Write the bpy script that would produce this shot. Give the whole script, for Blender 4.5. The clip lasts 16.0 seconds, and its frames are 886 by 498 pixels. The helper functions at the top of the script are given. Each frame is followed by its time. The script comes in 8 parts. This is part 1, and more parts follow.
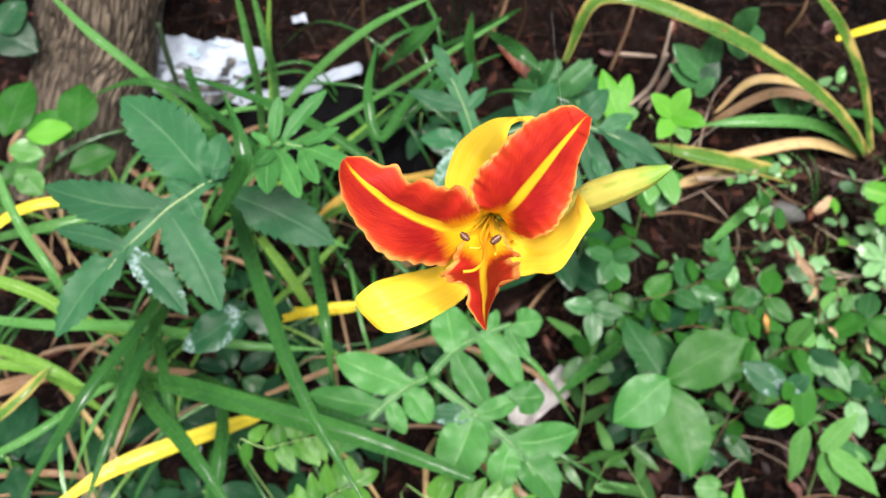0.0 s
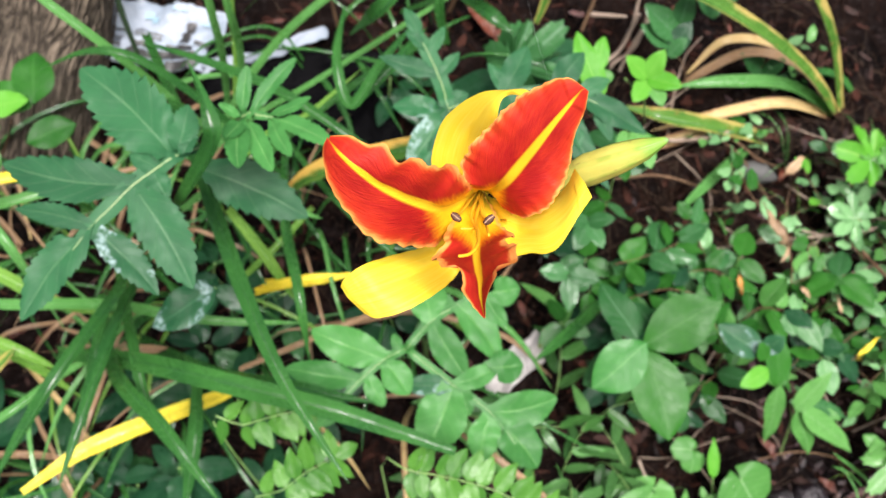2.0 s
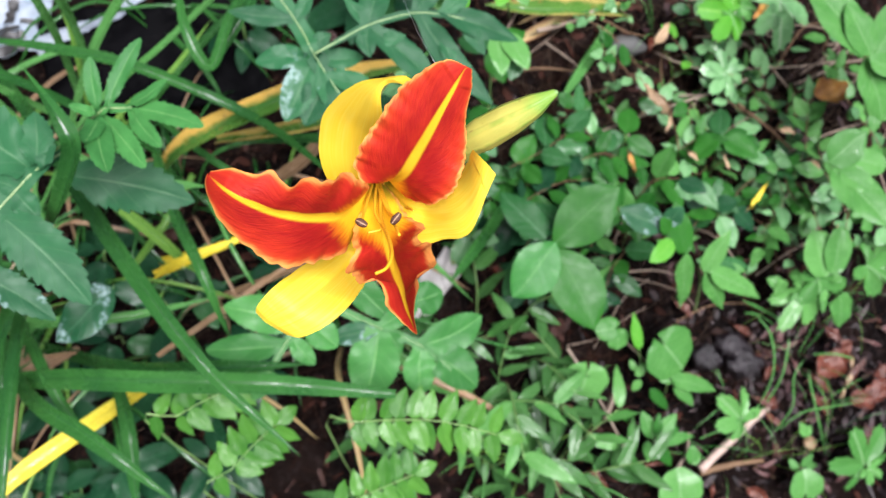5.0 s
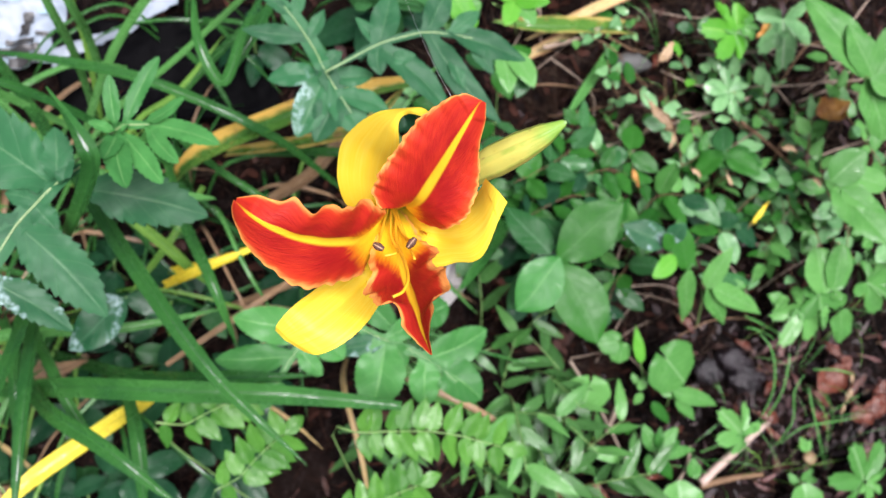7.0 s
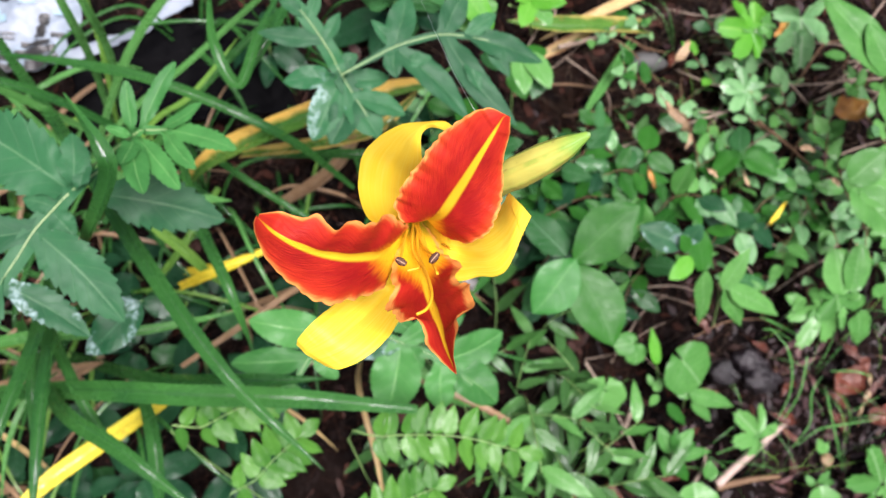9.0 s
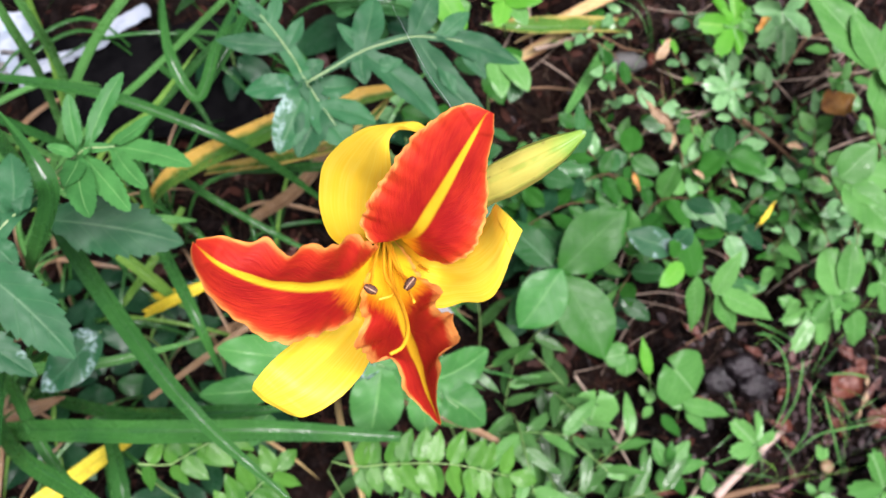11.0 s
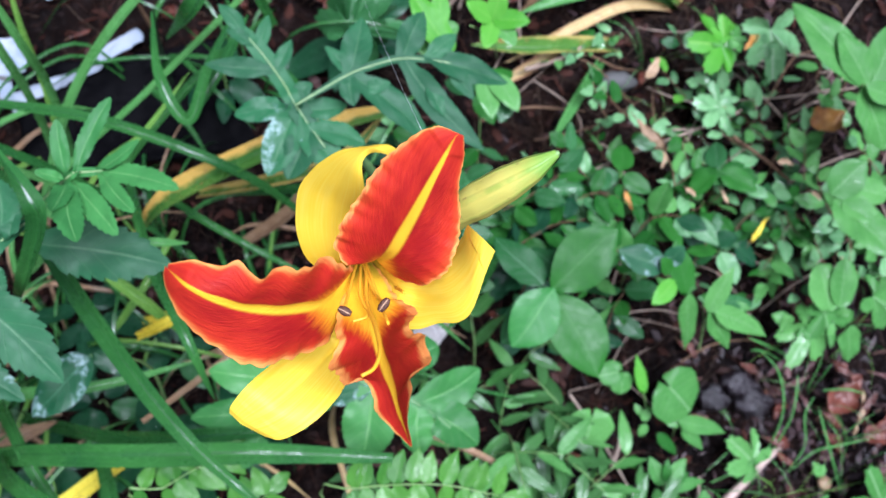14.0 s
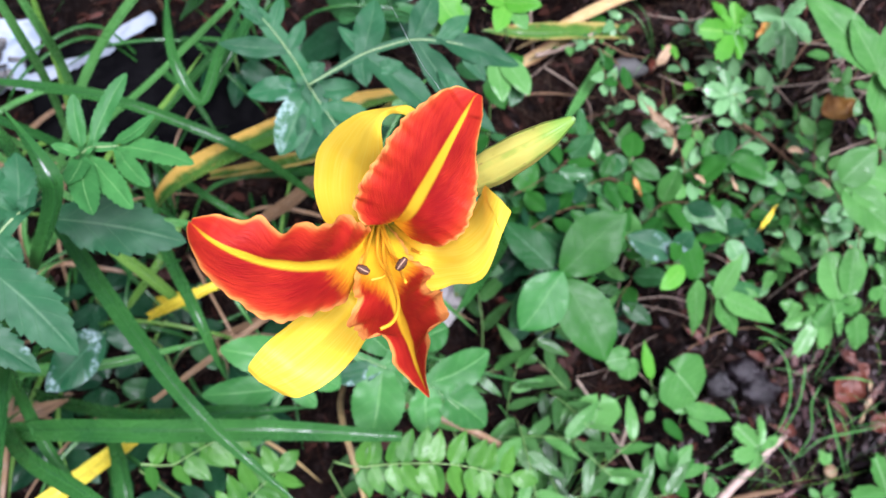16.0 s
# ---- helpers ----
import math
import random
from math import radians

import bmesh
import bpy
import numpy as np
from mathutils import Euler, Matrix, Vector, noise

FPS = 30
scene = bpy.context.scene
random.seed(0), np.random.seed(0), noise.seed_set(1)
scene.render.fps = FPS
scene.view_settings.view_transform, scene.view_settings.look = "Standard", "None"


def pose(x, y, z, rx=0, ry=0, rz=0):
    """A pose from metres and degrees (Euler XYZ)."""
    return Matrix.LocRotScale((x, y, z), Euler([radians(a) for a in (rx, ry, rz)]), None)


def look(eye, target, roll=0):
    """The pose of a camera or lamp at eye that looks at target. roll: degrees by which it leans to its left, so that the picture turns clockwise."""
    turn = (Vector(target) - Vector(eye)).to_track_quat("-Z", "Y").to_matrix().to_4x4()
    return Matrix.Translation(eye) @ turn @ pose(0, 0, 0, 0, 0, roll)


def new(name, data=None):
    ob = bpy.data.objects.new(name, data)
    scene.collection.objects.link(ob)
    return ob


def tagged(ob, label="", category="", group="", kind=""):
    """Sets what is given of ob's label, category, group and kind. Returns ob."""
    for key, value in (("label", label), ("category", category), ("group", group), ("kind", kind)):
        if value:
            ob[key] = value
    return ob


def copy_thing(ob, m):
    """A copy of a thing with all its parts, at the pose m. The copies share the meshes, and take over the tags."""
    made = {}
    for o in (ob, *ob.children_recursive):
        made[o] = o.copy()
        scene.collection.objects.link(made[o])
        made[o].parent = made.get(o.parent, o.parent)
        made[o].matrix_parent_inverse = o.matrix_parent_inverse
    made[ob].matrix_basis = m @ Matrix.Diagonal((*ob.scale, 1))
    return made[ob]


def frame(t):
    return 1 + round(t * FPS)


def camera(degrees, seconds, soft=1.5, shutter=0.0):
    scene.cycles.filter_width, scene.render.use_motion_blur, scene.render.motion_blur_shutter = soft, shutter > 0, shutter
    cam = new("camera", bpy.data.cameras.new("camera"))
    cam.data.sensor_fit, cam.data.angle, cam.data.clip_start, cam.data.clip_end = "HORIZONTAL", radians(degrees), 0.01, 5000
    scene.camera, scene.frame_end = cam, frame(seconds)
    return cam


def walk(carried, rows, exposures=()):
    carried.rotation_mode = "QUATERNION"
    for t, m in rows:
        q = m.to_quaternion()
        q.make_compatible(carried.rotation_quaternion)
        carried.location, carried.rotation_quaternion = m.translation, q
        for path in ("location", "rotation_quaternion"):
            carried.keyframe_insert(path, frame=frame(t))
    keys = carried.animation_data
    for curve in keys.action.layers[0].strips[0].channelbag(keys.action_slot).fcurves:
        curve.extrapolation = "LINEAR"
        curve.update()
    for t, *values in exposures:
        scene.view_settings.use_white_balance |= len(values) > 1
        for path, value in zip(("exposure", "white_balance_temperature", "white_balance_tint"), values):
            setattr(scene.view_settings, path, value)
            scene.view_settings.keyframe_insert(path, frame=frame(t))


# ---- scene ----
cam = camera(54.3, 16.0)
cam.data.dof.use_dof = True
cam.data.dof.focus_distance = 0.34
cam.data.dof.aperture_fstop = 16.0
ROWS = [  # seconds, place, turn
    (0.0, 0.0076, 0.0095, 1.3647, 32.04, -0.02, 0.20),
    (0.5, 0.0036, 0.0040, 1.3578, 31.58, -0.73, 0.87),
    (1.0, 0.0007, 0.0084, 1.3584, 31.29, -1.09, 0.61),
    (1.5, 0.0017, 0.0112, 1.3542, 30.67, -1.20, 0.07),
    (2.0, -0.0027, 0.0257, 1.3543, 29.54, -1.35, -1.98),
    (2.5, -0.0316, 0.0497, 1.3601, 28.27, -1.78, -7.75),
    (3.0, -0.0036, 0.0724, 1.3651, 26.55, -2.46, -10.77),
    (3.5, 0.0172, 0.0753, 1.3541, 24.70, -2.37, -10.45),
    (4.0, -0.0045, 0.0883, 1.3526, 23.29, -1.89, -13.98),
    (4.2, -0.0017, 0.0843, 1.3514, 23.03, -1.81, -15.79),
    (6.5, -0.0066, 0.0629, 1.3785, 23.87, -2.21, -15.39),
    (7.0, -0.0079, 0.0694, 1.3762, 23.85, -2.19, -15.17),
    (7.5, -0.0096, 0.0769, 1.3751, 23.70, -1.98, -14.97),
    (8.0, -0.0090, 0.0789, 1.3748, 23.56, -1.72, -14.89),
    (8.2, -0.0105, 0.0788, 1.3767, 23.54, -1.56, -14.83),
    (10.3, -0.0049, 0.0844, 1.3599, 23.63, -1.24, -15.93),
    (10.5, -0.0026, 0.0907, 1.3433, 23.74, -1.34, -16.47),
    (11.0, -0.0012, 0.1031, 1.3281, 24.32, -1.87, -17.31),
    (11.5, 0.0019, 0.1095, 1.3255, 24.84, -2.00, -17.69),
    (12.0, 0.0042, 0.1108, 1.3259, 25.11, -1.84, -18.06),
    (12.5, 0.0076, 0.1089, 1.3265, 25.27, -1.86, -17.98),
    (13.0, 0.0104, 0.1051, 1.3285, 25.47, -1.78, -17.88),
    (13.5, 0.0074, 0.1027, 1.3285, 25.60, -1.80, -17.89),
    (14.0, 0.0074, 0.1002, 1.3303, 25.62, -1.64, -17.88),
    (14.5, 0.0075, 0.0990, 1.3300, 25.55, -1.52, -17.81),
    (15.0, 0.0056, 0.0973, 1.3276, 25.34, -1.50, -17.58),
    (15.5, 0.0034, 0.0916, 1.3273, 25.15, -1.49, -17.30),
    (16.0, 0.0001, 0.0895, 1.3296, 25.12, -1.48, -17.21),
]
walk(cam, [(t, pose(x, y, z, rx, ry, rz)) for t, x, y, z, rx, ry, rz in ROWS], [(0.0, 1.30, 6450, 15), (2.5, 1.34, 6350, 15), (4.0, 1.22, 6000, 15), (8.0, 1.22, 6150, 19), (10.5, 1.23, 6250, 21), (12.5, 1.19, 5550, 23), (14.0, 1.17, 5300, 19), (15.0, 1.17, 5300, 19), (16.0, 1.24, 5600, 23)])

# ---------------------------------------------------------------- light: soft overcast sky over a clearing
world = bpy.data.worlds.new("sky")
scene.world = world
world.use_nodes = True
sky = world.node_tree.nodes.new("ShaderNodeTexSky")
sky.sky_type, sky.sun_disc = "NISHITA", False
sky.sun_elevation, sky.sun_rotation = radians(58), radians(200)
sky.air_density, sky.dust_density = 1.0, 4.0
back = world.node_tree.nodes["Background"]
world.node_tree.links.new(sky.outputs[0], back.inputs[0])
back.inputs[1].default_value = 0.032
sun = new("sun", bpy.data.lights.new("sun", "SUN"))
sun.data.energy, sun.data.angle, sun.data.color = 4.2, radians(40), (1.0, 0.96, 0.9)
sun.matrix_basis = look((0.5, -1.1, 3.0), (0, 0, 0))

# ---------------------------------------------------------------- helpers
UP = Vector((0.05, -0.35, 1.0)).normalized()
ORG = {}


def V(p):
    return Vector(p)


def spline(pts, n):
    """Catmull-Rom through pts, n + 1 samples."""
    p = [V(q) for q in pts]
    p = [2 * p[0] - p[1]] + p + [2 * p[-1] - p[-2]]
    out = []
    for i in range(n + 1):
        s = i / n * (len(p) - 3)
        k = min(int(s), len(p) - 4)
        u = s - k
        a, b, c, d = p[k : k + 4]
        out.append(0.5 * (2 * b + (c - a) * u + (2 * a - 5 * b + 4 * c - d) * u**2 + (3 * b - a - 3 * c + d) * u**3))
    return out


def mesh_from(name, verts, faces, uvs=None):
    me = bpy.data.meshes.new(name)
    me.from_pydata([tuple(v) for v in verts], [], faces)
    if uvs:
        lay = me.uv_layers.new(name="uv")
        idx = np.zeros(len(me.loops), dtype=np.int32)
        me.loops.foreach_get("vertex_index", idx)
        lay.data.foreach_set("uv", np.array(uvs, dtype=np.float32)[idx].ravel())
    me.polygons.foreach_set("use_smooth", [True] * len(me.polygons))
    me.update()
    return me


def grid_mesh(name, rows, uvrows):
    """A sheet from rows of points."""
    nv = len(rows[0])
    verts = [p for r in rows for p in r]
    uvs = [p for r in uvrows for p in r]
    faces = [(i * nv + j, i * nv + j + 1, (i + 1) * nv + j + 1, (i + 1) * nv + j) for i in range(len(rows) - 1) for j in range(nv - 1)]
    return mesh_from(name, verts, faces, uvs)


def tube_mesh(name, pts, radii, n=24, sides=8, rough=0.0, along=0.35):
    c = spline(pts, n)
    verts, uvs, faces = [], [], []
    ref = V((0.31, 0.2, 0.93))
    for i, p in enumerate(c):
        d = (c[min(i + 1, n)] - c[max(i - 1, 0)]).normalized()
        a = d.cross(ref)
        a = a.normalized() if a.length > 1e-4 else V((1, 0, 0))
        b = d.cross(a)
        s = i / n * (len(radii) - 1)
        k = min(int(s), len(radii) - 2) if len(radii) > 1 else 0
        r = radii[k] + (radii[min(k + 1, len(radii) - 1)] - radii[k]) * (s - k)
        for j in range(sides):
            w = 2 * math.pi * j / sides
            rr = r * (1 + rough * noise.noise(V((i * along, 3 * math.cos(w), 3 * math.sin(w)))))
            verts.append(p + rr * (math.cos(w) * a + math.sin(w) * b))
            uvs.append((j / sides, i / n))
    for i in range(n):
        for j in range(sides):
            k = (j + 1) % sides
            faces.append((i * sides + j, i * sides + k, (i + 1) * sides + k, (i + 1) * sides + j))
    faces.append(tuple(range(sides))[::-1])
    faces.append(tuple(n * sides + j for j in range(sides)))
    return mesh_from(name, verts, faces, uvs)


def thing(name, loc, label, category, group="", kind=""):
    ob = new(name)
    ob.empty_display_size = 0.02
    ob.location = loc
    ORG[ob.name] = V(loc)
    return tagged(ob, label, category, group, kind)


def part(name, me, mat, parent, label=""):
    """Links a mesh given in world metres as one part under a thing or a part."""
    o = ORG[parent.name]
    me.transform(Matrix.Translation(-o))
    ob = new(name, me)
    me.materials.append(mat)
    ob.parent = parent
    ORG[ob.name] = o
    return tagged(ob, label)


def solid(name, me, mat, label, category, group="", kind=""):
    """A top-level thing of one mesh, its origin at its lowest middle."""
    co = np.array([v.co for v in me.vertices])
    o = V((co[:, 0].mean(), co[:, 1].mean(), co[:, 2].min()))
    me.transform(Matrix.Translation(-o))
    ob = new(name, me)
    me.materials.append(mat)
    ob.location = o
    return tagged(ob, label, category, group, kind)


PROFILE = {
    "elliptic": lambda u: math.sin(math.pi * u) ** 0.8,
    "ovate": lambda u: 1.9 * u**0.6 * (1 - u) ** 0.8,
    "pointed": lambda u: u**0.5 * (1 - u) ** 1.0,
    "lance": lambda u: 2.0 * u**0.55 * (1 - u) ** 0.95,
    "round": lambda u: math.sqrt(max(0.0, 1 - (2 * u - 1) ** 2)),
}
for _k, _f in list(PROFILE.items()):
    _m = max(_f(i / 200) for i in range(201))
    PROFILE[_k] = lambda u, _f=_f, _m=_m: _f(u) / _m
LEAVES = {}


def leaf_mesh(shape="ovate", aspect=0.5, serrate=0.0, curl=0.12, fold=0.25, wave=0.03, variant=0):
    """A leaf of length 1 along y, its face up, shared by all alike leaves."""
    key = (shape, aspect, serrate, curl, fold, wave, variant)
    if key in LEAVES:
        return LEAVES[key]
    nu, nv = (26 if serrate else 14), 6
    rows, uvr = [], []
    if shape == "heart":
        for i in range(9):
            k, row, ur = i / 8, [], []
            for j in range(29):
                a = (2 * j / 28 - 1) * 2.92
                rad = k * (0.34 + 0.66 * ((1 + math.cos(a)) / 2) ** 1.5 + 0.16 * math.sin(a) ** 2) * (1 + 0.03 * math.sin(9 * a + variant))
                x, y = rad * math.sin(a) * aspect, rad * math.cos(a)
                row.append(V((x, y, -curl * y * abs(y) + fold * abs(x) + wave * k * math.sin(3 * a + variant) - 0.1 * k**3)))
                ur.append((0.25 + 0.75 * y, 0.5 + 0.5 * x))
            rows.append(row)
            uvr.append(ur)
        nu = -1
    if shape == "palm":
        for i in range(9):
            k, row, ur = i / 8, [], []
            for j in range(61):
                a = (2 * j / 60 - 1) * 2.48
                cut = abs(math.cos(math.pi * a * (1 + 0.03 * math.sin(variant))))
                rad = k * (0.36 + 0.64 * cut**0.75) * (0.52 + 0.48 * math.cos(a / 2) ** 2) * (1 + (0.06 if j % 2 else -0.03))
                x, y = rad * math.sin(a) * aspect, rad * math.cos(a)
                rib = 0.035 * cut**6 * k
                row.append(V((x, y, -curl * rad * rad + fold * 0.5 * k - rib + wave * k * math.sin(4 * a + 2 * variant))))
                ur.append((0.25 + 0.75 * y, 0.5 + 0.5 * x))
            rows.append(row)
            uvr.append(ur)
        nu = -1
    for i in range(nu + 1):
        u = i / nu
        w = max(0.004, PROFILE[shape](u)) * aspect / 2
        row, ur = [], []
        for j in range(nv + 1):
            v = 2 * j / nv - 1
            x = v * w
            if serrate and abs(v) > 0.99 and 0.06 < u < 0.97:
                x *= 1 + serrate * (0.7 if i % 2 else -0.7)
            n1 = noise.noise(V((u * 3.1 + 7.7 * variant, v * 1.5, variant * 3.3)))
            z = -curl * u * u + fold * abs(x) * (1 - 0.6 * abs(v)) + wave * n1 * abs(v) ** 1.2
            z += wave * 0.6 * math.sin(11 * u + 2.1 * variant + (1.7 if v > 0 else 0)) * abs(v) ** 2
            row.append(V((x + 0.06 * math.sin(2.6 * u + variant) * u * (variant % 3 - 1), u, z)))
            ur.append((u, 0.5 + v / 2))
        rows.append(row)
        uvr.append(ur)
    LEAVES[key] = grid_mesh("leaf", rows, uvr)
    return LEAVES[key]


def seat(base, tip, face):
    """The pose and size of a leaf from its base to its tip, facing face."""
    y = V(tip) - V(base)
    length = y.length
    y.normalize()
    z = (V(face) - y * V(face).dot(y)).normalized()
    x = y.cross(z)
    m = Matrix((x, y, z)).transposed().to_4x4()
    return Matrix.Translation(base) @ m @ Matrix.Scale(length, 4)


def leaf(parent, base, tip, mat, shape="ovate", aspect=0.5, face=UP, name="leaf", label="", **kw):
    """A leaf blade as a part of its plant; its material is held by the object."""
    me = leaf_mesh(shape, aspect, **kw)
    if not me.materials:
        me.materials.append(None)
    ob = new(name, me)
    ob.material_slots[0].link = "OBJECT"
    ob.material_slots[0].material = mat
    ob.parent = parent
    ob.matrix_basis = Matrix.Translation(-ORG[parent.name]) @ seat(base, tip, face)
    return tagged(ob, label)


def strap(parent, pts, width, mat, face=UP, fold=0.85, ends=(0.75, 0.02), name="blade", label="", twist=0.0, n=30):
    """A long strap leaf along a bent line, with a keel."""
    c = spline(pts, n)
    rows, uvr = [], []
    length = sum((c[i + 1] - c[i]).length for i in range(n))
    for i, p in enumerate(c):
        u = i / n
        d = (c[min(i + 1, n)] - c[max(i - 1, 0)]).normalized()
        f = V(face)
        f.rotate(Matrix.Rotation(twist * (u - 0.5), 3, d))
        f = (f - d * f.dot(d)).normalized()
        s = d.cross(f)
        w = width / 2
        w *= min(1, ends[0] + (1 - ends[0]) * u / 0.3) * (1 if u < 0.55 else max(ends[1], 1 - ((u - 0.55) / 0.45) ** 2.2 * (1 - ends[1])))
        row = [p + s * (w * v) + f * (fold * w * abs(v) - fold * w * 0.5 + 0.05 * w * math.sin(9 * u + 2 * v)) for v in (-1, -0.6, -0.25, 0, 0.25, 0.6, 1)]
        rows.append(row)
        uvr.append([(u * length, 0.5 + v / 2) for v in (-1, -0.6, -0.25, 0, 0.25, 0.6, 1)])
    return part(name, grid_mesh("blade", rows, uvr), mat, parent, label)


def stalk(parent, pts, radii, mat, name="stem", label="", n=16, sides=7):
    return part(name, tube_mesh(name, pts, radii, n, sides), mat, parent, label)


# ---------------------------------------------------------------- materials
def nodes_of(name):
    m = bpy.data.materials.new(name)
    m.use_nodes = True
    t = m.node_tree
    t.nodes.clear()
    return m, t


class Net:
    """Short hand for building a node net."""

    def __init__(self, name):
        self.mat, self.t = nodes_of(name)

    def n(self, kind, **kw):
        nd = self.t.nodes.new(kind)
        for k, v in kw.items():
            if k == "ins":
                for key, val in v.items():
                    if isinstance(val, bpy.types.NodeSocket):
                        self.t.links.new(val, nd.inputs[key])
                    else:
                        nd.inputs[key].default_value = val
            elif k == "operation":
                nd.operation = v
            elif k == "data_type":
                nd.data_type = v
            elif k == "interpolation_type":
                nd.interpolation_type = v
            elif k == "use_clamp":
                nd.use_clamp = v
            elif k == "feature":
                nd.feature = v
        return nd

    def noise(self, co, scale, detail=3.0, rough=0.55):
        return self.n("ShaderNodeTexNoise", ins={"Vector": co, "Scale": scale, "Detail": detail, "Roughness": rough}).outputs["Fac"]

    def math(self, op, a, b=0.0, clamp=False):
        nd = self.n("ShaderNodeMath", operation=op, use_clamp=clamp)
        for k, v in ((0, a), (1, b)):
            if isinstance(v, bpy.types.NodeSocket):
                self.t.links.new(v, nd.inputs[k])
            else:
                nd.inputs[k].default_value = v
        return nd.outputs[0]

    def ramp(self, fac, lo, hi, a=0.0, b=1.0):
        return self.n("ShaderNodeMapRange", interpolation_type="SMOOTHSTEP", ins={"Value": fac, "From Min": lo, "From Max": hi, "To Min": a, "To Max": b}).outputs[0]

    def mix(self, fac, a, b):
        nd = self.n("ShaderNodeMix", data_type="RGBA")
        for k, v in ((0, fac), (6, a), (7, b)):
            if isinstance(v, bpy.types.NodeSocket):
                self.t.links.new(v, nd.inputs[k])
            else:
                nd.inputs[k].default_value = v if k == 0 else (*v, 1.0)
        return nd.outputs[2]

    def done(self, colour, rough=0.5, bump=None, bump_depth=0.3, dist=0.001, thin=0.0, thin_colour=None, spec=0.5):
        ins = {"Base Color": colour if isinstance(colour, bpy.types.NodeSocket) else (*colour, 1), "Roughness": rough, "Specular IOR Level": spec}
        if bump is not None:
            b = self.n("ShaderNodeBump", ins={"Height": bump, "Strength": bump_depth, "Distance": dist})
            ins["Normal"] = b.outputs[0]
        p = self.n("ShaderNodeBsdfPrincipled", ins=ins)
        out = p.outputs[0]
        if thin:
            tr = self.n("ShaderNodeBsdfTranslucent", ins={"Color": thin_colour if thin_colour is not None else colour})
            out = self.n("ShaderNodeMixShader", ins={0: thin, 1: out, 2: tr.outputs[0]}).outputs[0]
        self.t.links.new(out, self.n("ShaderNodeOutputMaterial").inputs[0])
        return self.mat


def leaf_material(name, dark, light, vein, veins=7.0, rough=0.38, spots=0.0, wet=0.0, blemish=0.0, vein_strength=0.5, side_strength=0.3):
    """Green leaf: midrib and side veins along its own u and v, patchy colour, thin enough to let light through."""
    k = Net(name)
    uv = k.n("ShaderNodeTexCoord")
    sep = k.n("ShaderNodeSeparateXYZ", ins={0: uv.outputs["UV"]})
    u, v = sep.outputs[0], k.math("ABSOLUTE", k.math("SUBTRACT", sep.outputs[1], 0.5))
    geo = k.n("ShaderNodeNewGeometry").outputs["Position"]
    rnd = k.n("ShaderNodeObjectInfo").outputs["Random"]
    big = k.noise(geo, 45.0, 4.0)
    fine = k.noise(geo, 420.0, 3.0)
    col = k.mix(k.ramp(k.math("ADD", k.math("MULTIPLY", big, 0.6), k.math("MULTIPLY", rnd, 0.45)), 0.25, 0.8), dark, light)
    col = k.mix(k.math("MULTIPLY", fine, 0.35), col, tuple(c * 0.6 for c in dark))
    mid = k.ramp(v, 0.008, 0.02, 1.0, 0.0)
    side = k.math("SINE", k.math("MULTIPLY", k.math("SUBTRACT", u, k.math("MULTIPLY", v, 0.55)), veins * 6.283))
    side = k.ramp(side, 0.93, 1.0)
    both = k.math("MAXIMUM", mid, k.math("MULTIPLY", side, side_strength))
    col = k.mix(k.math("MULTIPLY", both, vein_strength), col, vein)
    if blemish:
        col = k.mix(k.math("MULTIPLY", k.ramp(k.noise(geo, 75.0, 2.0), 0.66, 0.74), blemish), col, (0.16, 0.11, 0.03))
    r = k.ramp(k.noise(geo, 90.0, 2.0), 0.3, 0.75, rough + 0.08, rough - 0.04)
    damp = k.ramp(k.math("ADD", k.noise(geo, 55.0, 3.0, 0.6), k.math("MULTIPLY", rnd, 0.12)), 0.53, 0.70)
    r = k.math("SUBTRACT", r, k.math("MULTIPLY", damp, 0.9 * wet), clamp=True)
    r = k.math("MAXIMUM", r, 0.17)
    if spots:
        patch = k.math("MULTIPLY", k.ramp(k.noise(geo, 38.0, 2.0), 0.52, 0.63), k.ramp(k.noise(geo, 220.0, 4.0, 0.65), 0.36, 0.66))
        col = k.mix(k.math("MULTIPLY", patch, spots), col, (0.40, 0.53, 0.55))
    h = k.math("ADD", k.math("MULTIPLY", side, -0.6), k.math("MULTIPLY", k.noise(geo, 160.0, 3.0), 0.6))
    return k.done(col, r, h, 0.35, 0.0012, 0.11, k.mix(0.5, col, (0.16, 0.34, 0.02)), k.math("ADD", 0.16, k.math("MULTIPLY", damp, 0.9 * wet)))


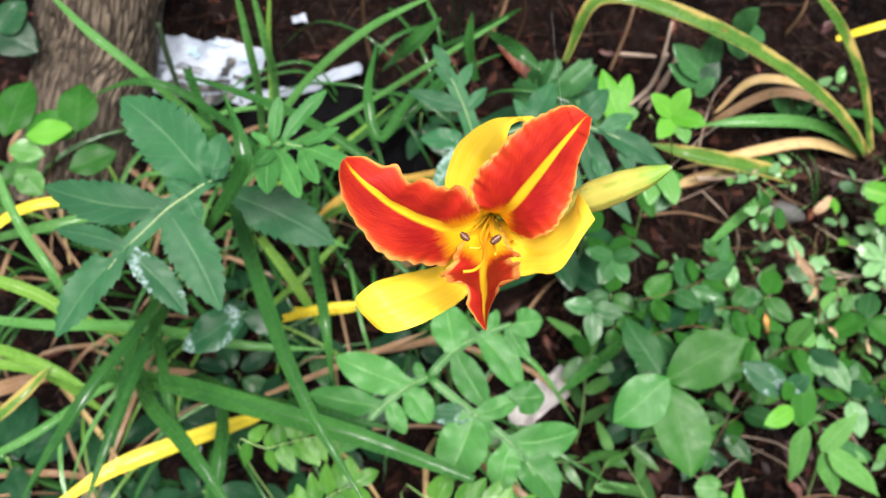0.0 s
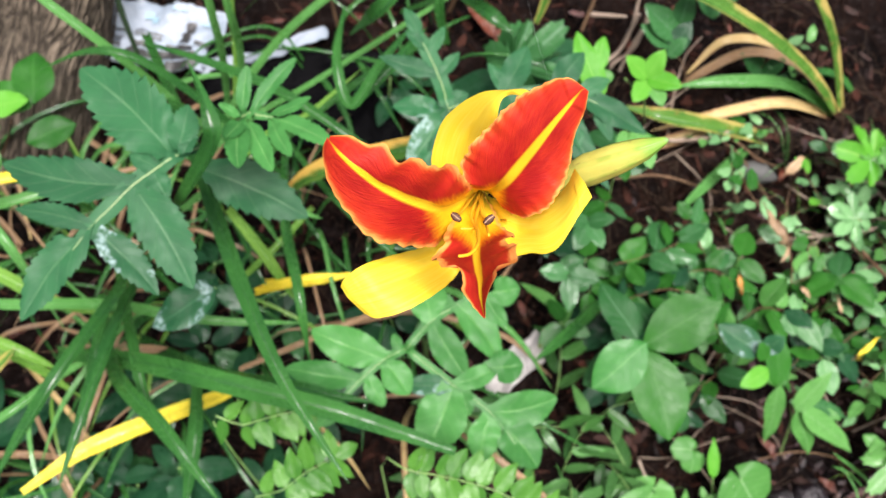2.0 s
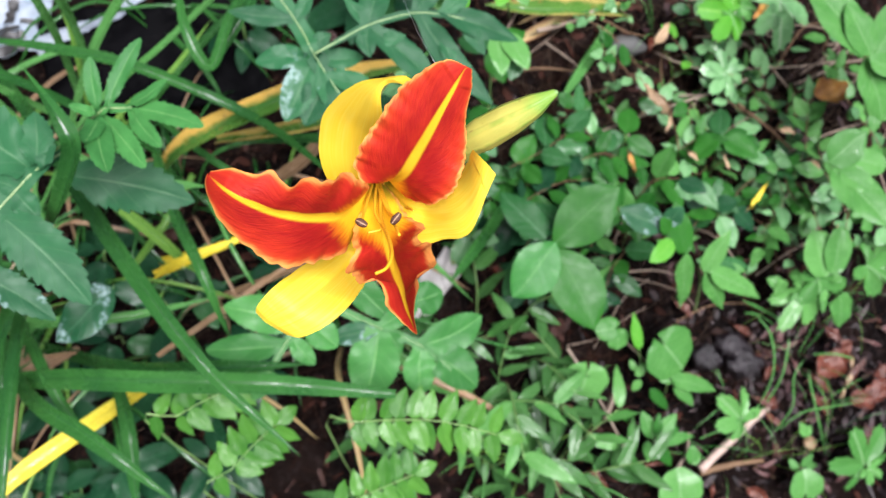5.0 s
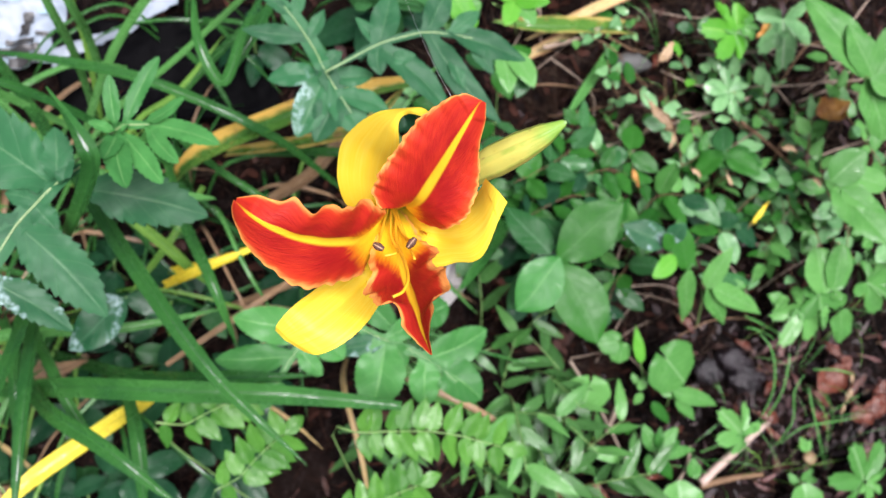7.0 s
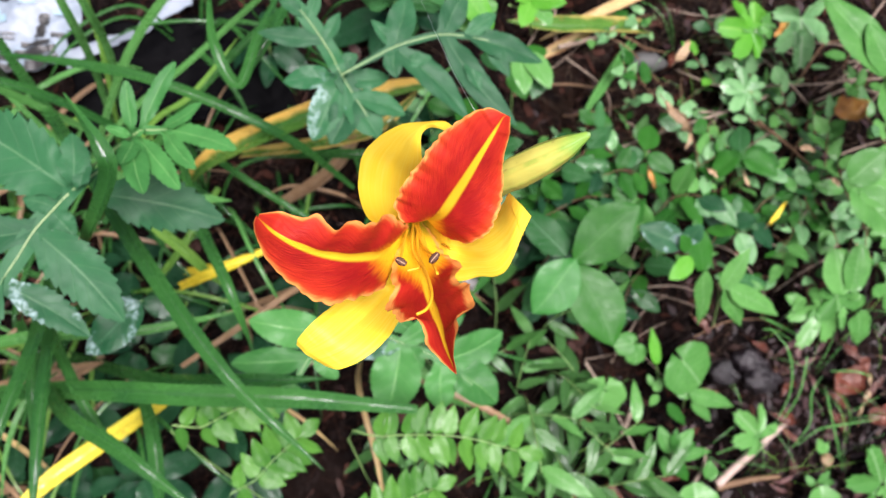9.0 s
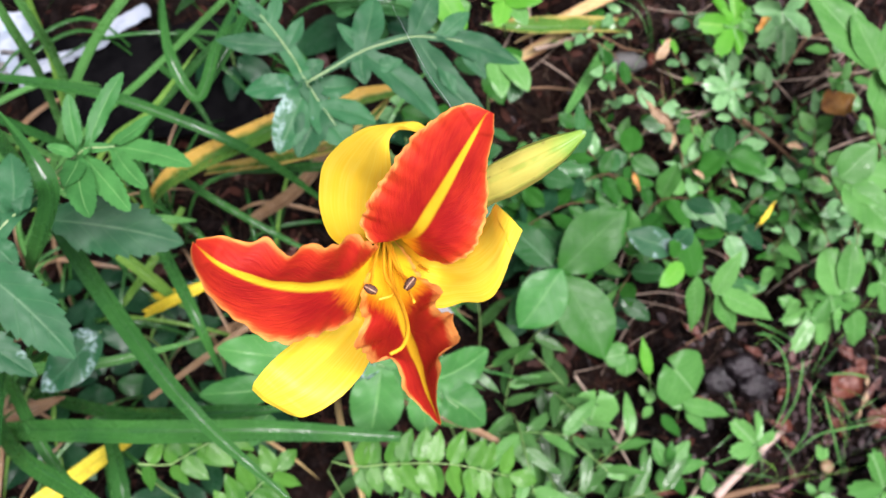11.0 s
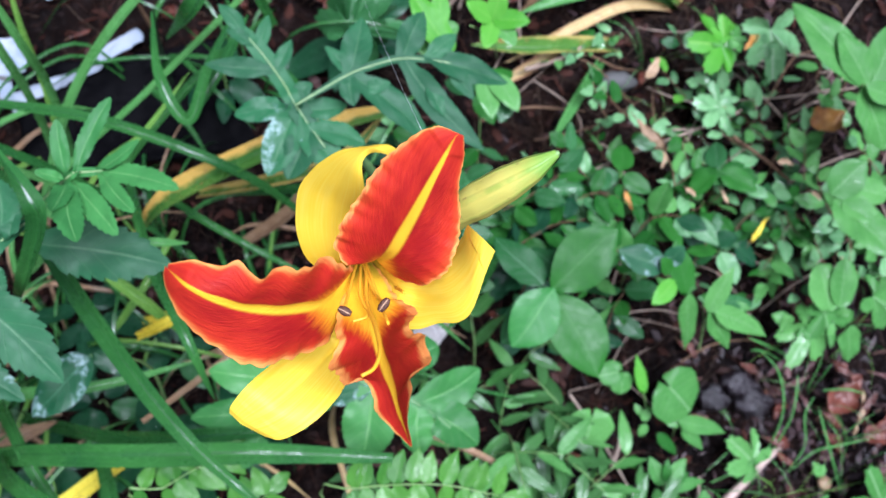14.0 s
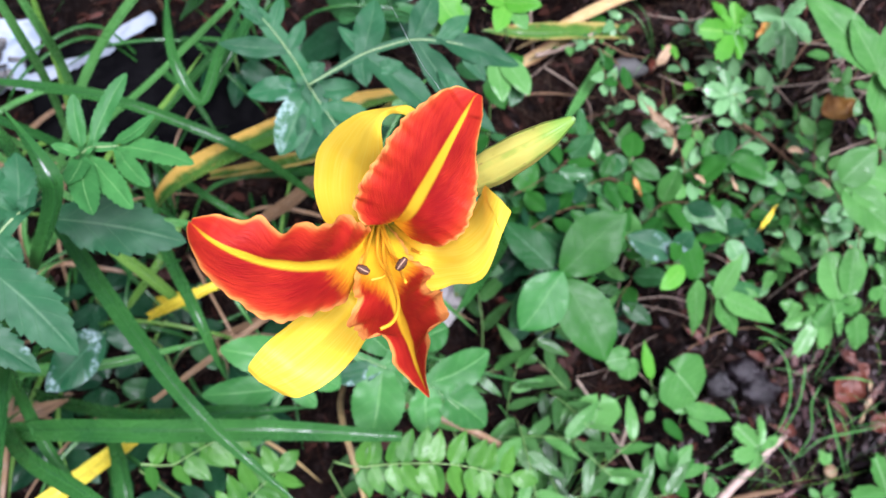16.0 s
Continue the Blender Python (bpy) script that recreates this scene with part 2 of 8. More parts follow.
def strap_material(name, a, b, edge=None, rough=0.36, edge_from=0.3, streak=220.0, thin=0.12, one_sided=False):
    """Strap leaf with veins along it; edge: the colour of a withered margin."""
    k = Net(name)
    uv = k.n("ShaderNodeTexCoord").outputs["UV"]
    sep = k.n("ShaderNodeSeparateXYZ", ins={0: uv})
    geo = k.n("ShaderNodeNewGeometry").outputs["Position"]
    rnd = k.n("ShaderNodeObjectInfo").outputs["Random"]
    line = k.n("ShaderNodeCombineXYZ", ins={0: k.math("MULTIPLY", sep.outputs[0], 6.0), 1: k.math("MULTIPLY", sep.outputs[1], 26.0), 2: k.math("MULTIPLY", rnd, 9.0)}).outputs[0]
    fib = k.noise(line, 1.0, 3.0)
    big, drip = k.noise(geo, 14.0, 3.0), k.noise(geo, 42.0, 3.0)
    col = k.mix(k.ramp(k.math("ADD", k.math("MULTIPLY", fib, 0.6), k.math("MULTIPLY", big, 0.5)), 0.40, 0.66), a, b)
    seam = k.math("ABSOLUTE", k.math("SUBTRACT", sep.outputs[1], 0.5))
    col = k.mix(k.ramp(seam, 0.02, 0.07, 0.55, 0.0), col, tuple(c * 0.45 for c in a))
    stripe = k.ramp(k.math("SINE", k.math("MULTIPLY", sep.outputs[1], 75.0)), 0.3, 1.0, 0.0, 0.3)
    col = k.mix(stripe, col, tuple(min(1.0, c * 1.5) for c in b))
    if edge:
        v = k.math("SUBTRACT", 0.5, sep.outputs[1]) if one_sided else seam
        e = k.ramp(k.math("ADD", k.math("ADD", v, k.math("MULTIPLY", k.math("SUBTRACT", fib, 0.5), 0.35)), k.math("MULTIPLY", k.math("SUBTRACT", big, 0.5), 1.1)), edge_from - 0.04, edge_from + 0.2)
        col = k.mix(e, col, edge)
        col = k.mix(k.ramp(k.noise(geo, 60.0, 3.0), 0.62, 0.72, 0.0, 0.7), col, (0.25, 0.12, 0.04))
    h = k.math("ADD", k.math("SINE", k.math("MULTIPLY", sep.outputs[1], streak * 0.5)), fib)
    return k.done(col, k.ramp(drip, 0.44, 0.6, rough + 0.08, rough - 0.12), h, 0.18, 0.0006, thin, col, k.ramp(drip, 0.44, 0.6, 0.25, 0.85))


def earth_material():
    k = Net("humus")
    g = k.n("ShaderNodeNewGeometry").outputs["Position"]
    a, b, c = k.noise(g, 9.0, 6.0, 0.65), k.noise(g, 60.0, 6.0, 0.7), k.noise(g, 300.0, 4.0, 0.7)
    col = k.mix(k.ramp(a, 0.35, 0.68), (0.0020, 0.0016, 0.0016), (0.011, 0.0068, 0.0058))
    col = k.mix(k.ramp(b, 0.52, 0.78, 0, 0.7), col, (0.030, 0.014, 0.012))
    col = k.mix(k.ramp(c, 0.55, 0.72, 0, 0.5), col, (0.005, 0.004, 0.004))
    return k.done(col, k.ramp(b, 0.45, 0.7, 0.9, 0.34), k.math("ADD", k.math("MULTIPLY", b, 1.0), k.math("MULTIPLY", c, 0.5)), 1.0, 0.008, spec=k.ramp(b, 0.45, 0.68, 0.02, 0.16))


def trunk_mesh(pts, radii, n=300, sides=150):
    """A trunk with furrowed bark: long plates between winding cracks."""
    c = spline(pts, n)
    verts, uvs, faces = [], [], []
    run = 0.0
    for i, p in enumerate(c):
        if i:
            run += (p - c[i - 1]).length
        d = (c[min(i + 1, n)] - c[max(i - 1, 0)]).normalized()
        a = d.cross(V((0.9, 0.3, 0.1))).normalized()
        b = d.cross(a)
        s = i / n * (len(radii) - 1)
        k = min(int(s), len(radii) - 2)
        r = radii[k] + (radii[k + 1] - radii[k]) * (s - k)
        for j in range(sides):
            w = 2 * math.pi * j / sides
            x, y = math.cos(w) * r, math.sin(w) * r
            sway = 0.004 * noise.noise(V((x * 14, y * 14, run * 9)))
            q = V(((x + sway) * 95, (y - sway) * 95, run * 13))
            crack = abs(noise.noise(q)) + 0.4 * abs(noise.noise(q * 2.1))
            out = 0.007 * min(1.0, crack * 2.2) + 0.003 * noise.noise(q * 4) + 0.012 * noise.noise(V((x * 9, y * 9, run * 3)))
            verts.append(p + (r - 0.008 + out) * (math.cos(w) * a + math.sin(w) * b))
            uvs.append((j / sides, run))
    for i in range(n):
        for j in range(sides):
            k = (j + 1) % sides
            faces.append((i * sides + j, i * sides + k, (i + 1) * sides + k, (i + 1) * sides + j))
    return mesh_from("trunk", verts, faces, uvs)


def plain_material(name, a, b, scale=60.0, rough=0.6, bump=0.3, stretch=(1, 1, 1), thin=0.0, dist=0.001, dark=None, spec=0.5):
    """Two-tone mottled surface with grain, varied from thing to thing."""
    k = Net(name)
    co = k.n("ShaderNodeTexCoord").outputs["Object"]
    mp = k.n("ShaderNodeMapping", ins={"Vector": co, "Scale": stretch}).outputs[0]
    rnd = k.n("ShaderNodeObjectInfo").outputs["Random"]
    isl = k.n("ShaderNodeNewGeometry").outputs["Random Per Island"]
    big, fine = k.noise(mp, scale, 5.0, 0.6), k.noise(mp, scale * 7, 4.0, 0.65)
    f = k.math("ADD", k.math("MULTIPLY", big, 0.7), k.math("ADD", k.math("MULTIPLY", rnd, 0.2), k.math("MULTIPLY", isl, 0.3)))
    col = k.mix(k.ramp(f, 0.3, 0.85), a, b)
    col = k.mix(k.ramp(fine, 0.52, 0.75, 0.0, 0.6), col, dark or tuple(x * 0.4 for x in a))
    return k.done(col, k.ramp(fine, 0.3, 0.7, rough + 0.1, rough - 0.12), k.math("ADD", big, k.math("MULTIPLY", fine, 0.5)), bump, dist, thin, spec=spec)


def bark_material():
    """Grey-brown bark in short plates with dark furrows between."""
    k = Net("bark")
    uv = k.n("ShaderNodeTexCoord").outputs["UV"]
    geo = k.n("ShaderNodeNewGeometry").outputs["Position"]
    wob = k.n("ShaderNodeTexNoise", ins={"Vector": geo, "Scale": 26.0, "Detail": 4.0}).outputs["Color"]
    bent = k.n("ShaderNodeVectorMath", operation="MULTIPLY_ADD", ins={0: wob, 1: (0.010, 0.03, 0.0), 2: uv}).outputs[0]
    mp = k.n("ShaderNodeMapping", ins={"Vector": bent, "Scale": (58.0, 15.0, 1.0)}).outputs[0]
    ridge = k.n("ShaderNodeTexVoronoi", feature="DISTANCE_TO_EDGE", ins={"Vector": mp, "Scale": 1.0, "Randomness": 1.0}).outputs[0]
    a, b = k.noise(geo, 34.0, 5.0, 0.7), k.noise(geo, 260.0, 4.0, 0.7)
    col = k.mix(k.ramp(ridge, 0.0, 0.22), (0.020, 0.016, 0.012), (0.135, 0.108, 0.080))
    col = k.mix(k.ramp(a, 0.45, 0.7, 0.0, 0.6), col, (0.060, 0.050, 0.036))
    col = k.mix(k.ramp(b, 0.5, 0.75, 0.0, 0.55), col, (0.050, 0.038, 0.027))
    return k.done(col, 0.85, k.math("ADD", k.ramp(ridge, 0.0, 0.3), k.math("MULTIPLY", b, 0.5)), 0.8, 0.004, spec=0.2)


def petal_material(name="petal_red", rim_from=0.87, reach=0.46):
    """Red petal with a yellow midrib, throat and frilled margin, and fine red veins."""
    k = Net(name)
    uv = k.n("ShaderNodeTexCoord").outputs["UV"]
    sep = k.n("ShaderNodeSeparateXYZ", ins={0: uv})
    u, s = sep.outputs[0], sep.outputs[1]
    v = k.math("ABSOLUTE", k.math("MULTIPLY", k.math("SUBTRACT", s, 0.5), 2.0))
    fan = k.n("ShaderNodeCombineXYZ", ins={0: k.math("MULTIPLY", k.math("SUBTRACT", u, k.math("MULTIPLY", v, 0.35)), 34.0), 1: k.math("MULTIPLY", s, 9.0), 2: 0.0}).outputs[0]
    fib = k.noise(fan, 1.0, 4.0, 0.6)
    veinlet = k.n("ShaderNodeCombineXYZ", ins={0: k.math("MULTIPLY", k.math("SUBTRACT", u, k.math("MULTIPLY", v, 0.35)), 95.0), 1: k.math("MULTIPLY", s, 12.0), 2: 0.0}).outputs[0]
    thread = k.noise(veinlet, 1.0, 2.0, 0.5)
    broad = k.noise(uv, 5.0, 3.0)
    red = k.mix(k.ramp(fib, 0.25, 0.8), (0.42, 0.018, 0.013), (0.57, 0.042, 0.017))
    red = k.mix(k.ramp(broad, 0.35, 0.7, 0.0, 0.6), red, (0.54, 0.038, 0.012))
    red = k.mix(k.ramp(k.math("ADD", u, k.math("MULTIPLY", k.math("SUBTRACT", broad, 0.5), 0.5)), 0.42, 0.72, 0.35, 0.0), red, (0.36, 0.014, 0.009))
    red = k.mix(k.ramp(v, 0.72, 0.97, 0.0, 0.5), red, (0.66, 0.11, 0.022))
    red = k.mix(k.ramp(thread, 0.5, 0.66, 0.0, 0.24), red, (0.27, 0.008, 0.010))
    core = k.math("MULTIPLY", k.ramp(v, 0.3, 0.9, 1.0, 0.0), k.ramp(u, 0.80, 0.97, 1.0, 0.0))
    red = k.mix(k.math("MULTIPLY", core, k.ramp(k.noise(uv, 6.0, 3.0), 0.3, 0.7, 0.30, 0.80)), red, (0.26, 0.008, 0.010))
    yellow = (0.94, 0.58, 0.015)
    warm = (0.78, 0.26, 0.008)
    # throat: flares out between the veins
    th = k.math("ADD", k.math("SUBTRACT", u, k.math("MULTIPLY", k.math("SUBTRACT", fib, 0.5), 0.10)), k.math("MULTIPLY", v, 0.19))
    col = k.mix(k.ramp(th, reach, reach + 0.10, 1.0, 0.0), red, warm)
    col = k.mix(k.ramp(th, reach - 0.06, reach + 0.04, 1.0, 0.0), col, yellow)
    col = k.mix(k.ramp(u, 0.06, 0.22, 0.9, 0.0), col, (0.42, 0.36, 0.02))
    glow = k.ramp(u, 0.15, 0.35, 0.12, 0.26)
    rib = k.ramp(k.math("ADD", v, k.math("MULTIPLY", u, 0.035)), 0.085, 0.15, 1.0, 0.0)
    col = k.mix(k.math("MULTIPLY", rib, k.ramp(u, 0.9, 1.0, 1.0, 0.25)), col, (0.76, 0.47, 0.018))
    rim = k.ramp(k.math("ADD", v, k.math("MULTIPLY", k.math("SUBTRACT", fib, 0.5), 0.22)), rim_from, min(1.0, rim_from + 0.17))
    col = k.mix(k.math("MULTIPLY", rim, k.ramp(k.noise(uv, 9.0, 3.0), 0.3, 0.65, 0.5, 1.0)), col, (0.86, 0.38, 0.09))
    h = k.math("ADD", k.math("ADD", fib, thread), k.math("MULTIPLY", rib, -0.7))
    return k.done(col, 0.46, h, 0.4, 0.0008, glow, k.mix(k.ramp(th, reach - 0.06, reach + 0.06, 1.0, 0.0), col, (0.95, 0.62, 0.02)), 0.12)


def sepal_material():
    k = Net("sepal_yellow")
    uv = k.n("ShaderNodeTexCoord").outputs["UV"]
    sep = k.n("ShaderNodeSeparateXYZ", ins={0: uv})
    fan = k.n("ShaderNodeCombineXYZ", ins={0: k.math("MULTIPLY", sep.outputs[0], 3.0), 1: k.math("MULTIPLY", sep.outputs[1], 30.0)}).outputs[0]
    fib, broad = k.noise(fan, 1.0, 4.0, 0.6), k.noise(uv, 4.0, 3.0)
    col = k.mix(k.ramp(fib, 0.35, 0.7), (0.97, 0.66, 0.03), (0.98, 0.73, 0.075))
    col = k.mix(k.ramp(sep.outputs[0], 0.2, 0.5, 0.7, 0.0), col, (0.90, 0.52, 0.008))
    col = k.mix(k.ramp(sep.outputs[0], 0.06, 0.2, 0.9, 0.0), col, (0.42, 0.36, 0.02))
    col = k.mix(k.ramp(broad, 0.5, 0.75, 0, 0.3), col, (0.90, 0.68, 0.08))
    return k.done(col, 0.48, fib, 0.05, 0.0005, 0.28, col, 0.2)


def bud_material():
    """Pale yellow bud with green ridges and a green tip."""
    k = Net("bud_skin")
    uv = k.n("ShaderNodeTexCoord").outputs["UV"]
    sep = k.n("ShaderNodeSeparateXYZ", ins={0: uv})
    geo = k.n("ShaderNodeNewGeometry").outputs["Position"]
    ridge = k.ramp(k.math("SINE", k.math("MULTIPLY", sep.outputs[0], 37.7)), 0.2, 1.0)
    patch = k.noise(geo, 110.0, 4.0)
    col = k.mix(patch, (0.43, 0.39, 0.06), (0.57, 0.53, 0.13))
    col = k.mix(k.math("MULTIPLY", ridge, k.ramp(patch, 0.3, 0.7)), col, (0.30, 0.37, 0.06))
    col = k.mix(k.ramp(k.noise(geo, 190.0, 2.0), 0.66, 0.72, 0.0, 0.7), col, (0.30, 0.22, 0.06))
    tip = k.ramp(k.math("ADD", sep.outputs[1], k.math("MULTIPLY", k.math("SUBTRACT", patch, 0.5), 0.3)), 0.6, 0.95)
    col = k.mix(k.math("MULTIPLY", tip, 0.85), col, (0.15, 0.34, 0.045))
    return k.done(col, 0.42, k.math("ADD", ridge, patch), 0.3, 0.001, 0.15, col, 0.35)


def print_material():
    """White film with faded pale blue print and a little dirt."""
    k = Net("printed_film")
    co = k.n("ShaderNodeTexCoord").outputs["Object"]
    a, b = k.noise(co, 18.0, 3.0), k.noise(co, 110.0, 4.0, 0.7)
    col = k.mix(k.ramp(a, 0.40, 0.62), (0.29, 0.33, 0.385), (0.22, 0.265, 0.32))
    col = k.mix(k.ramp(b, 0.60, 0.72, 0, 0.35), col, (0.26, 0.24, 0.22))
    col = k.mix(k.ramp(k.noise(co, 13.0, 2.0), 0.60, 0.70, 0, 0.35), col, (0.28, 0.46, 0.56))
    return k.done(col, 0.45, b, 0.2, 0.001, 0.1, spec=0.3)


GLAUCOUS = leaf_material("leaf_glaucous", (0.0164, 0.0707, 0.0303), (0.0302, 0.1223, 0.0477), (0.1456, 0.2604, 0.1280), 6.0, 0.46, vein_strength=0.3, side_strength=0.3)
GLAUCOUS_SPOT = leaf_material("leaf_glaucous_spotted", (0.0164, 0.0707, 0.0303), (0.0302, 0.1223, 0.0477), (0.1456, 0.2604, 0.1280), 6.0, 0.42, spots=0.6, vein_strength=0.3, side_strength=0.3)
FINGER = leaf_material("leaf_finger", (0.0312, 0.1340, 0.0323), (0.0643, 0.2294, 0.0563), (0.2259, 0.4205, 0.1505), 6.0, 0.44, vein_strength=0.45, side_strength=0.12)
PALELOBE = leaf_material("leaf_pale_lobed", (0.0293, 0.1255, 0.0273), (0.0595, 0.2107, 0.0488), (0.2118, 0.4114, 0.1356), 6.0, 0.42, wet=0.06, vein_strength=0.34, side_strength=0.3)
MIDGREEN = leaf_material("leaf_midgreen", (0.0169, 0.0750, 0.0203), (0.0416, 0.1398, 0.0443), (0.1171, 0.2140, 0.1256), 6.0, 0.34, wet=0.17)
BRIGHT = leaf_material("leaf_bright", (0.0475, 0.1594, 0.0319), (0.0968, 0.2570, 0.0629), (0.1863, 0.3188, 0.1486), 7.0, 0.36, wet=0.17)
SOFTLEAF = leaf_material("leaf_soft", (0.0300, 0.1450, 0.0280), (0.0560, 0.2250, 0.0460), (0.1300, 0.2900, 0.0900), 7.0, 0.38, wet=0.10, side_strength=0.4, vein_strength=0.4)
BROAD = leaf_material("leaf_broad", (0.0110, 0.0697, 0.0084), (0.0245, 0.1206, 0.0136), (0.0538, 0.1531, 0.0366), 6.0, 0.42, wet=0.05, side_strength=0.45, vein_strength=0.5)
FEATHER = leaf_material("leaf_feather", (0.0312, 0.1196, 0.0148), (0.0736, 0.2090, 0.0286), (0.1396, 0.2725, 0.0683), 5.0, 0.36, wet=0.12, side_strength=0.15, vein_strength=0.25)
LIME = leaf_material("leaf_lime", (0.0541, 0.2215, 0.0144), (0.0968, 0.3006, 0.0333), (0.1722, 0.3432, 0.0666), 6.0, 0.4)
DARKLEAF = leaf_material("leaf_dark", (0.0066, 0.0364, 0.0154), (0.0172, 0.0697, 0.0267), (0.0426, 0.1144, 0.0585), 6.0, 0.33, wet=0.13)
DARK_SPOT = leaf_material("leaf_dark_spotted", (0.0098, 0.0593, 0.0225), (0.0238, 0.1102, 0.0423), (0.0517, 0.1612, 0.0738), 6.0, 0.33, spots=0.6)
SMALLLEAF = leaf_material("leaf_small", (0.0627, 0.1655, 0.0608), (0.1558, 0.3276, 0.1327), (0.2969, 0.3984, 0.2644), 5.0, 0.36, wet=0.32, blemish=0.6)
WETGRASS = leaf_material("leaf_wet_grass", (0.0228, 0.0725, 0.0182), (0.0533, 0.1436, 0.0377), (0.0878, 0.1556, 0.0742), 2.0, 0.28, wet=0.16, vein_strength=0.35)
STRAP = strap_material("strap_green", (0.0139, 0.0716, 0.0149), (0.0390, 0.1467, 0.0270))
STRAP_DARK = strap_material("strap_dark", (0.0110, 0.0620, 0.0125), (0.0330, 0.1250, 0.0251), rough=0.30)
STRAP_BRIGHT = strap_material("strap_bright", (0.0435, 0.1581, 0.0287), (0.0894, 0.2454, 0.0646))
STRAP_PALE = strap_material("strap_pale", (0.0754, 0.1976, 0.0252), (0.1509, 0.2933, 0.0513))
STRAP_EDGED = strap_material("strap_edged", (0.037, 0.115, 0.015), (0.082, 0.189, 0.029), (0.410, 0.328, 0.098), edge_from=0.31)
STRAP_FADED = strap_material("strap_faded", (0.041, 0.123, 0.015), (0.090, 0.197, 0.029), (0.492, 0.361, 0.098), edge_from=0.17)
STRAP_HALF = strap_material("strap_half_faded", (0.030, 0.110, 0.016), (0.070, 0.190, 0.030), (0.66, 0.42, 0.09), edge_from=0.06, one_sided=True)
STRAP_YELLOW = strap_material("strap_yellow", (0.62, 0.47, 0.02), (0.74, 0.62, 0.06), (0.36, 0.40, 0.05), edge_from=0.55)
STRAP_DRY = strap_material("strap_dry", (0.150, 0.088, 0.045), (0.300, 0.195, 0.110), rough=0.6)
STRAP_TAN = strap_material("strap_tan", (0.377, 0.271, 0.107), (0.541, 0.410, 0.197), (0.344, 0.180, 0.098), rough=0.55, edge_from=0.4)
STEM = plain_material("stem_green", (0.10, 0.22, 0.05), (0.20, 0.33, 0.10), 40.0, 0.5, 0.2, thin=0.05)
STEM_PALE = plain_material("stem_pale", (0.155, 0.258, 0.095), (0.258, 0.344, 0.155), 40.0, 0.5, 0.2)
STEM_BROWN = plain_material("stem_brown", (0.0720, 0.0390, 0.0210), (0.1560, 0.0960, 0.0540), 50.0, 0.7, 0.4, spec=0.20)
DARKSTEM = plain_material("stem_dark", (0.006, 0.014, 0.007), (0.018, 0.034, 0.016), 50.0, 0.6, 0.3, spec=0.2)
TWIG = plain_material("twig_grey", (0.1782, 0.1296, 0.0972), (0.3402, 0.2673, 0.2106), 30.0, 0.75, 0.5, (1, 1, 1), spec=0.20)
PALEWOOD = plain_material("split_wood", (0.27, 0.19, 0.155), (0.48, 0.37, 0.31), 28.0, 0.6, 0.6, (1, 1, 1), dark=(0.09, 0.055, 0.045))
NEEDLE = plain_material("needle_litter", (0.0081, 0.0034, 0.0018), (0.0504, 0.0207, 0.0126), 20.0, 0.65, 0.2, spec=0.08)
NEEDLE_TAN = plain_material("needle_tan", (0.0292, 0.0161, 0.0103), (0.0936, 0.0614, 0.0410), 20.0, 0.6, 0.2, spec=0.12)
DEADLEAF = plain_material("dead_leaf", (0.0162, 0.0054, 0.0040), (0.1334, 0.0367, 0.0203), 55.0, 0.30, 0.8, dist=0.003, spec=0.5)
DEADDARK = plain_material("dead_leaf_dark", (0.0140, 0.0072, 0.0086), (0.1217, 0.0583, 0.0530), 55.0, 0.28, 0.8, dist=0.003, spec=0.45)
MULCH = plain_material("leaf_mulch", (0.0052, 0.0033, 0.0039), (0.0629, 0.0346, 0.0356), 60.0, 0.42, 0.8, dist=0.002, spec=0.30)
CRUMB = plain_material("leaf_crumb", (0.0078, 0.0038, 0.0030), (0.0468, 0.0176, 0.0120), 45.0, 0.5, 0.5, spec=0.10)
DEADTAN = plain_material("dead_leaf_tan", (0.16, 0.10, 0.055), (0.36, 0.25, 0.14), 50.0, 0.5, 0.6, dist=0.003)
ORANGELEAF = plain_material("dead_leaf_orange", (0.1800, 0.0595, 0.0216), (0.5100, 0.2550, 0.0420), 45.0, 0.45, 0.6, dark=(0.0900, 0.1190, 0.0240), dist=0.003)
PALEHUSK = plain_material("pale_husk", (0.312, 0.288, 0.276), (0.432, 0.408, 0.396), 30.0, 0.5, 0.5)
ROTTEN = plain_material("rotten_wood", (0.0026, 0.0018, 0.0028), (0.0161, 0.0101, 0.0141), 34.0, 0.36, 1.0, dist=0.006, spec=0.65)
STONE = plain_material("stone_grey", (0.0462, 0.0462, 0.0441), (0.0840, 0.0840, 0.0798), 30.0, 0.7, 0.5)
HUMUS = earth_material()
BARK = bark_material()
PETAL = petal_material(rim_from=0.83, reach=0.45)
PETAL_UPPER = petal_material("petal_red_upper", rim_from=0.9, reach=0.38)
PETAL_FRILLED = petal_material("petal_red_frilled", 0.73, 0.46)
SEPAL = sepal_material()
THROAT = plain_material("throat", (0.62, 0.46, 0.02), (0.74, 0.56, 0.03), 300.0, 0.5, 0.15, thin=0.2)
FILAMENT = plain_material("filament", (0.74, 0.37, 0.008), (0.80, 0.48, 0.02), 300.0, 0.45, 0.1, thin=0.15)
ANTHER = plain_material("anther", (0.030, 0.013, 0.009), (0.11, 0.05, 0.03), 900.0, 0.6, 0.6)
POLLEN = plain_material("pollen", (0.34, 0.20, 0.11), (0.46, 0.30, 0.18), 900.0, 0.8, 0.5)
BUD = bud_material()
FILM = print_material()
INK = plain_material("worn_ink", (0.0630, 0.0675, 0.0765), (0.1350, 0.1395, 0.1485), 200.0, 0.6, 0.1)
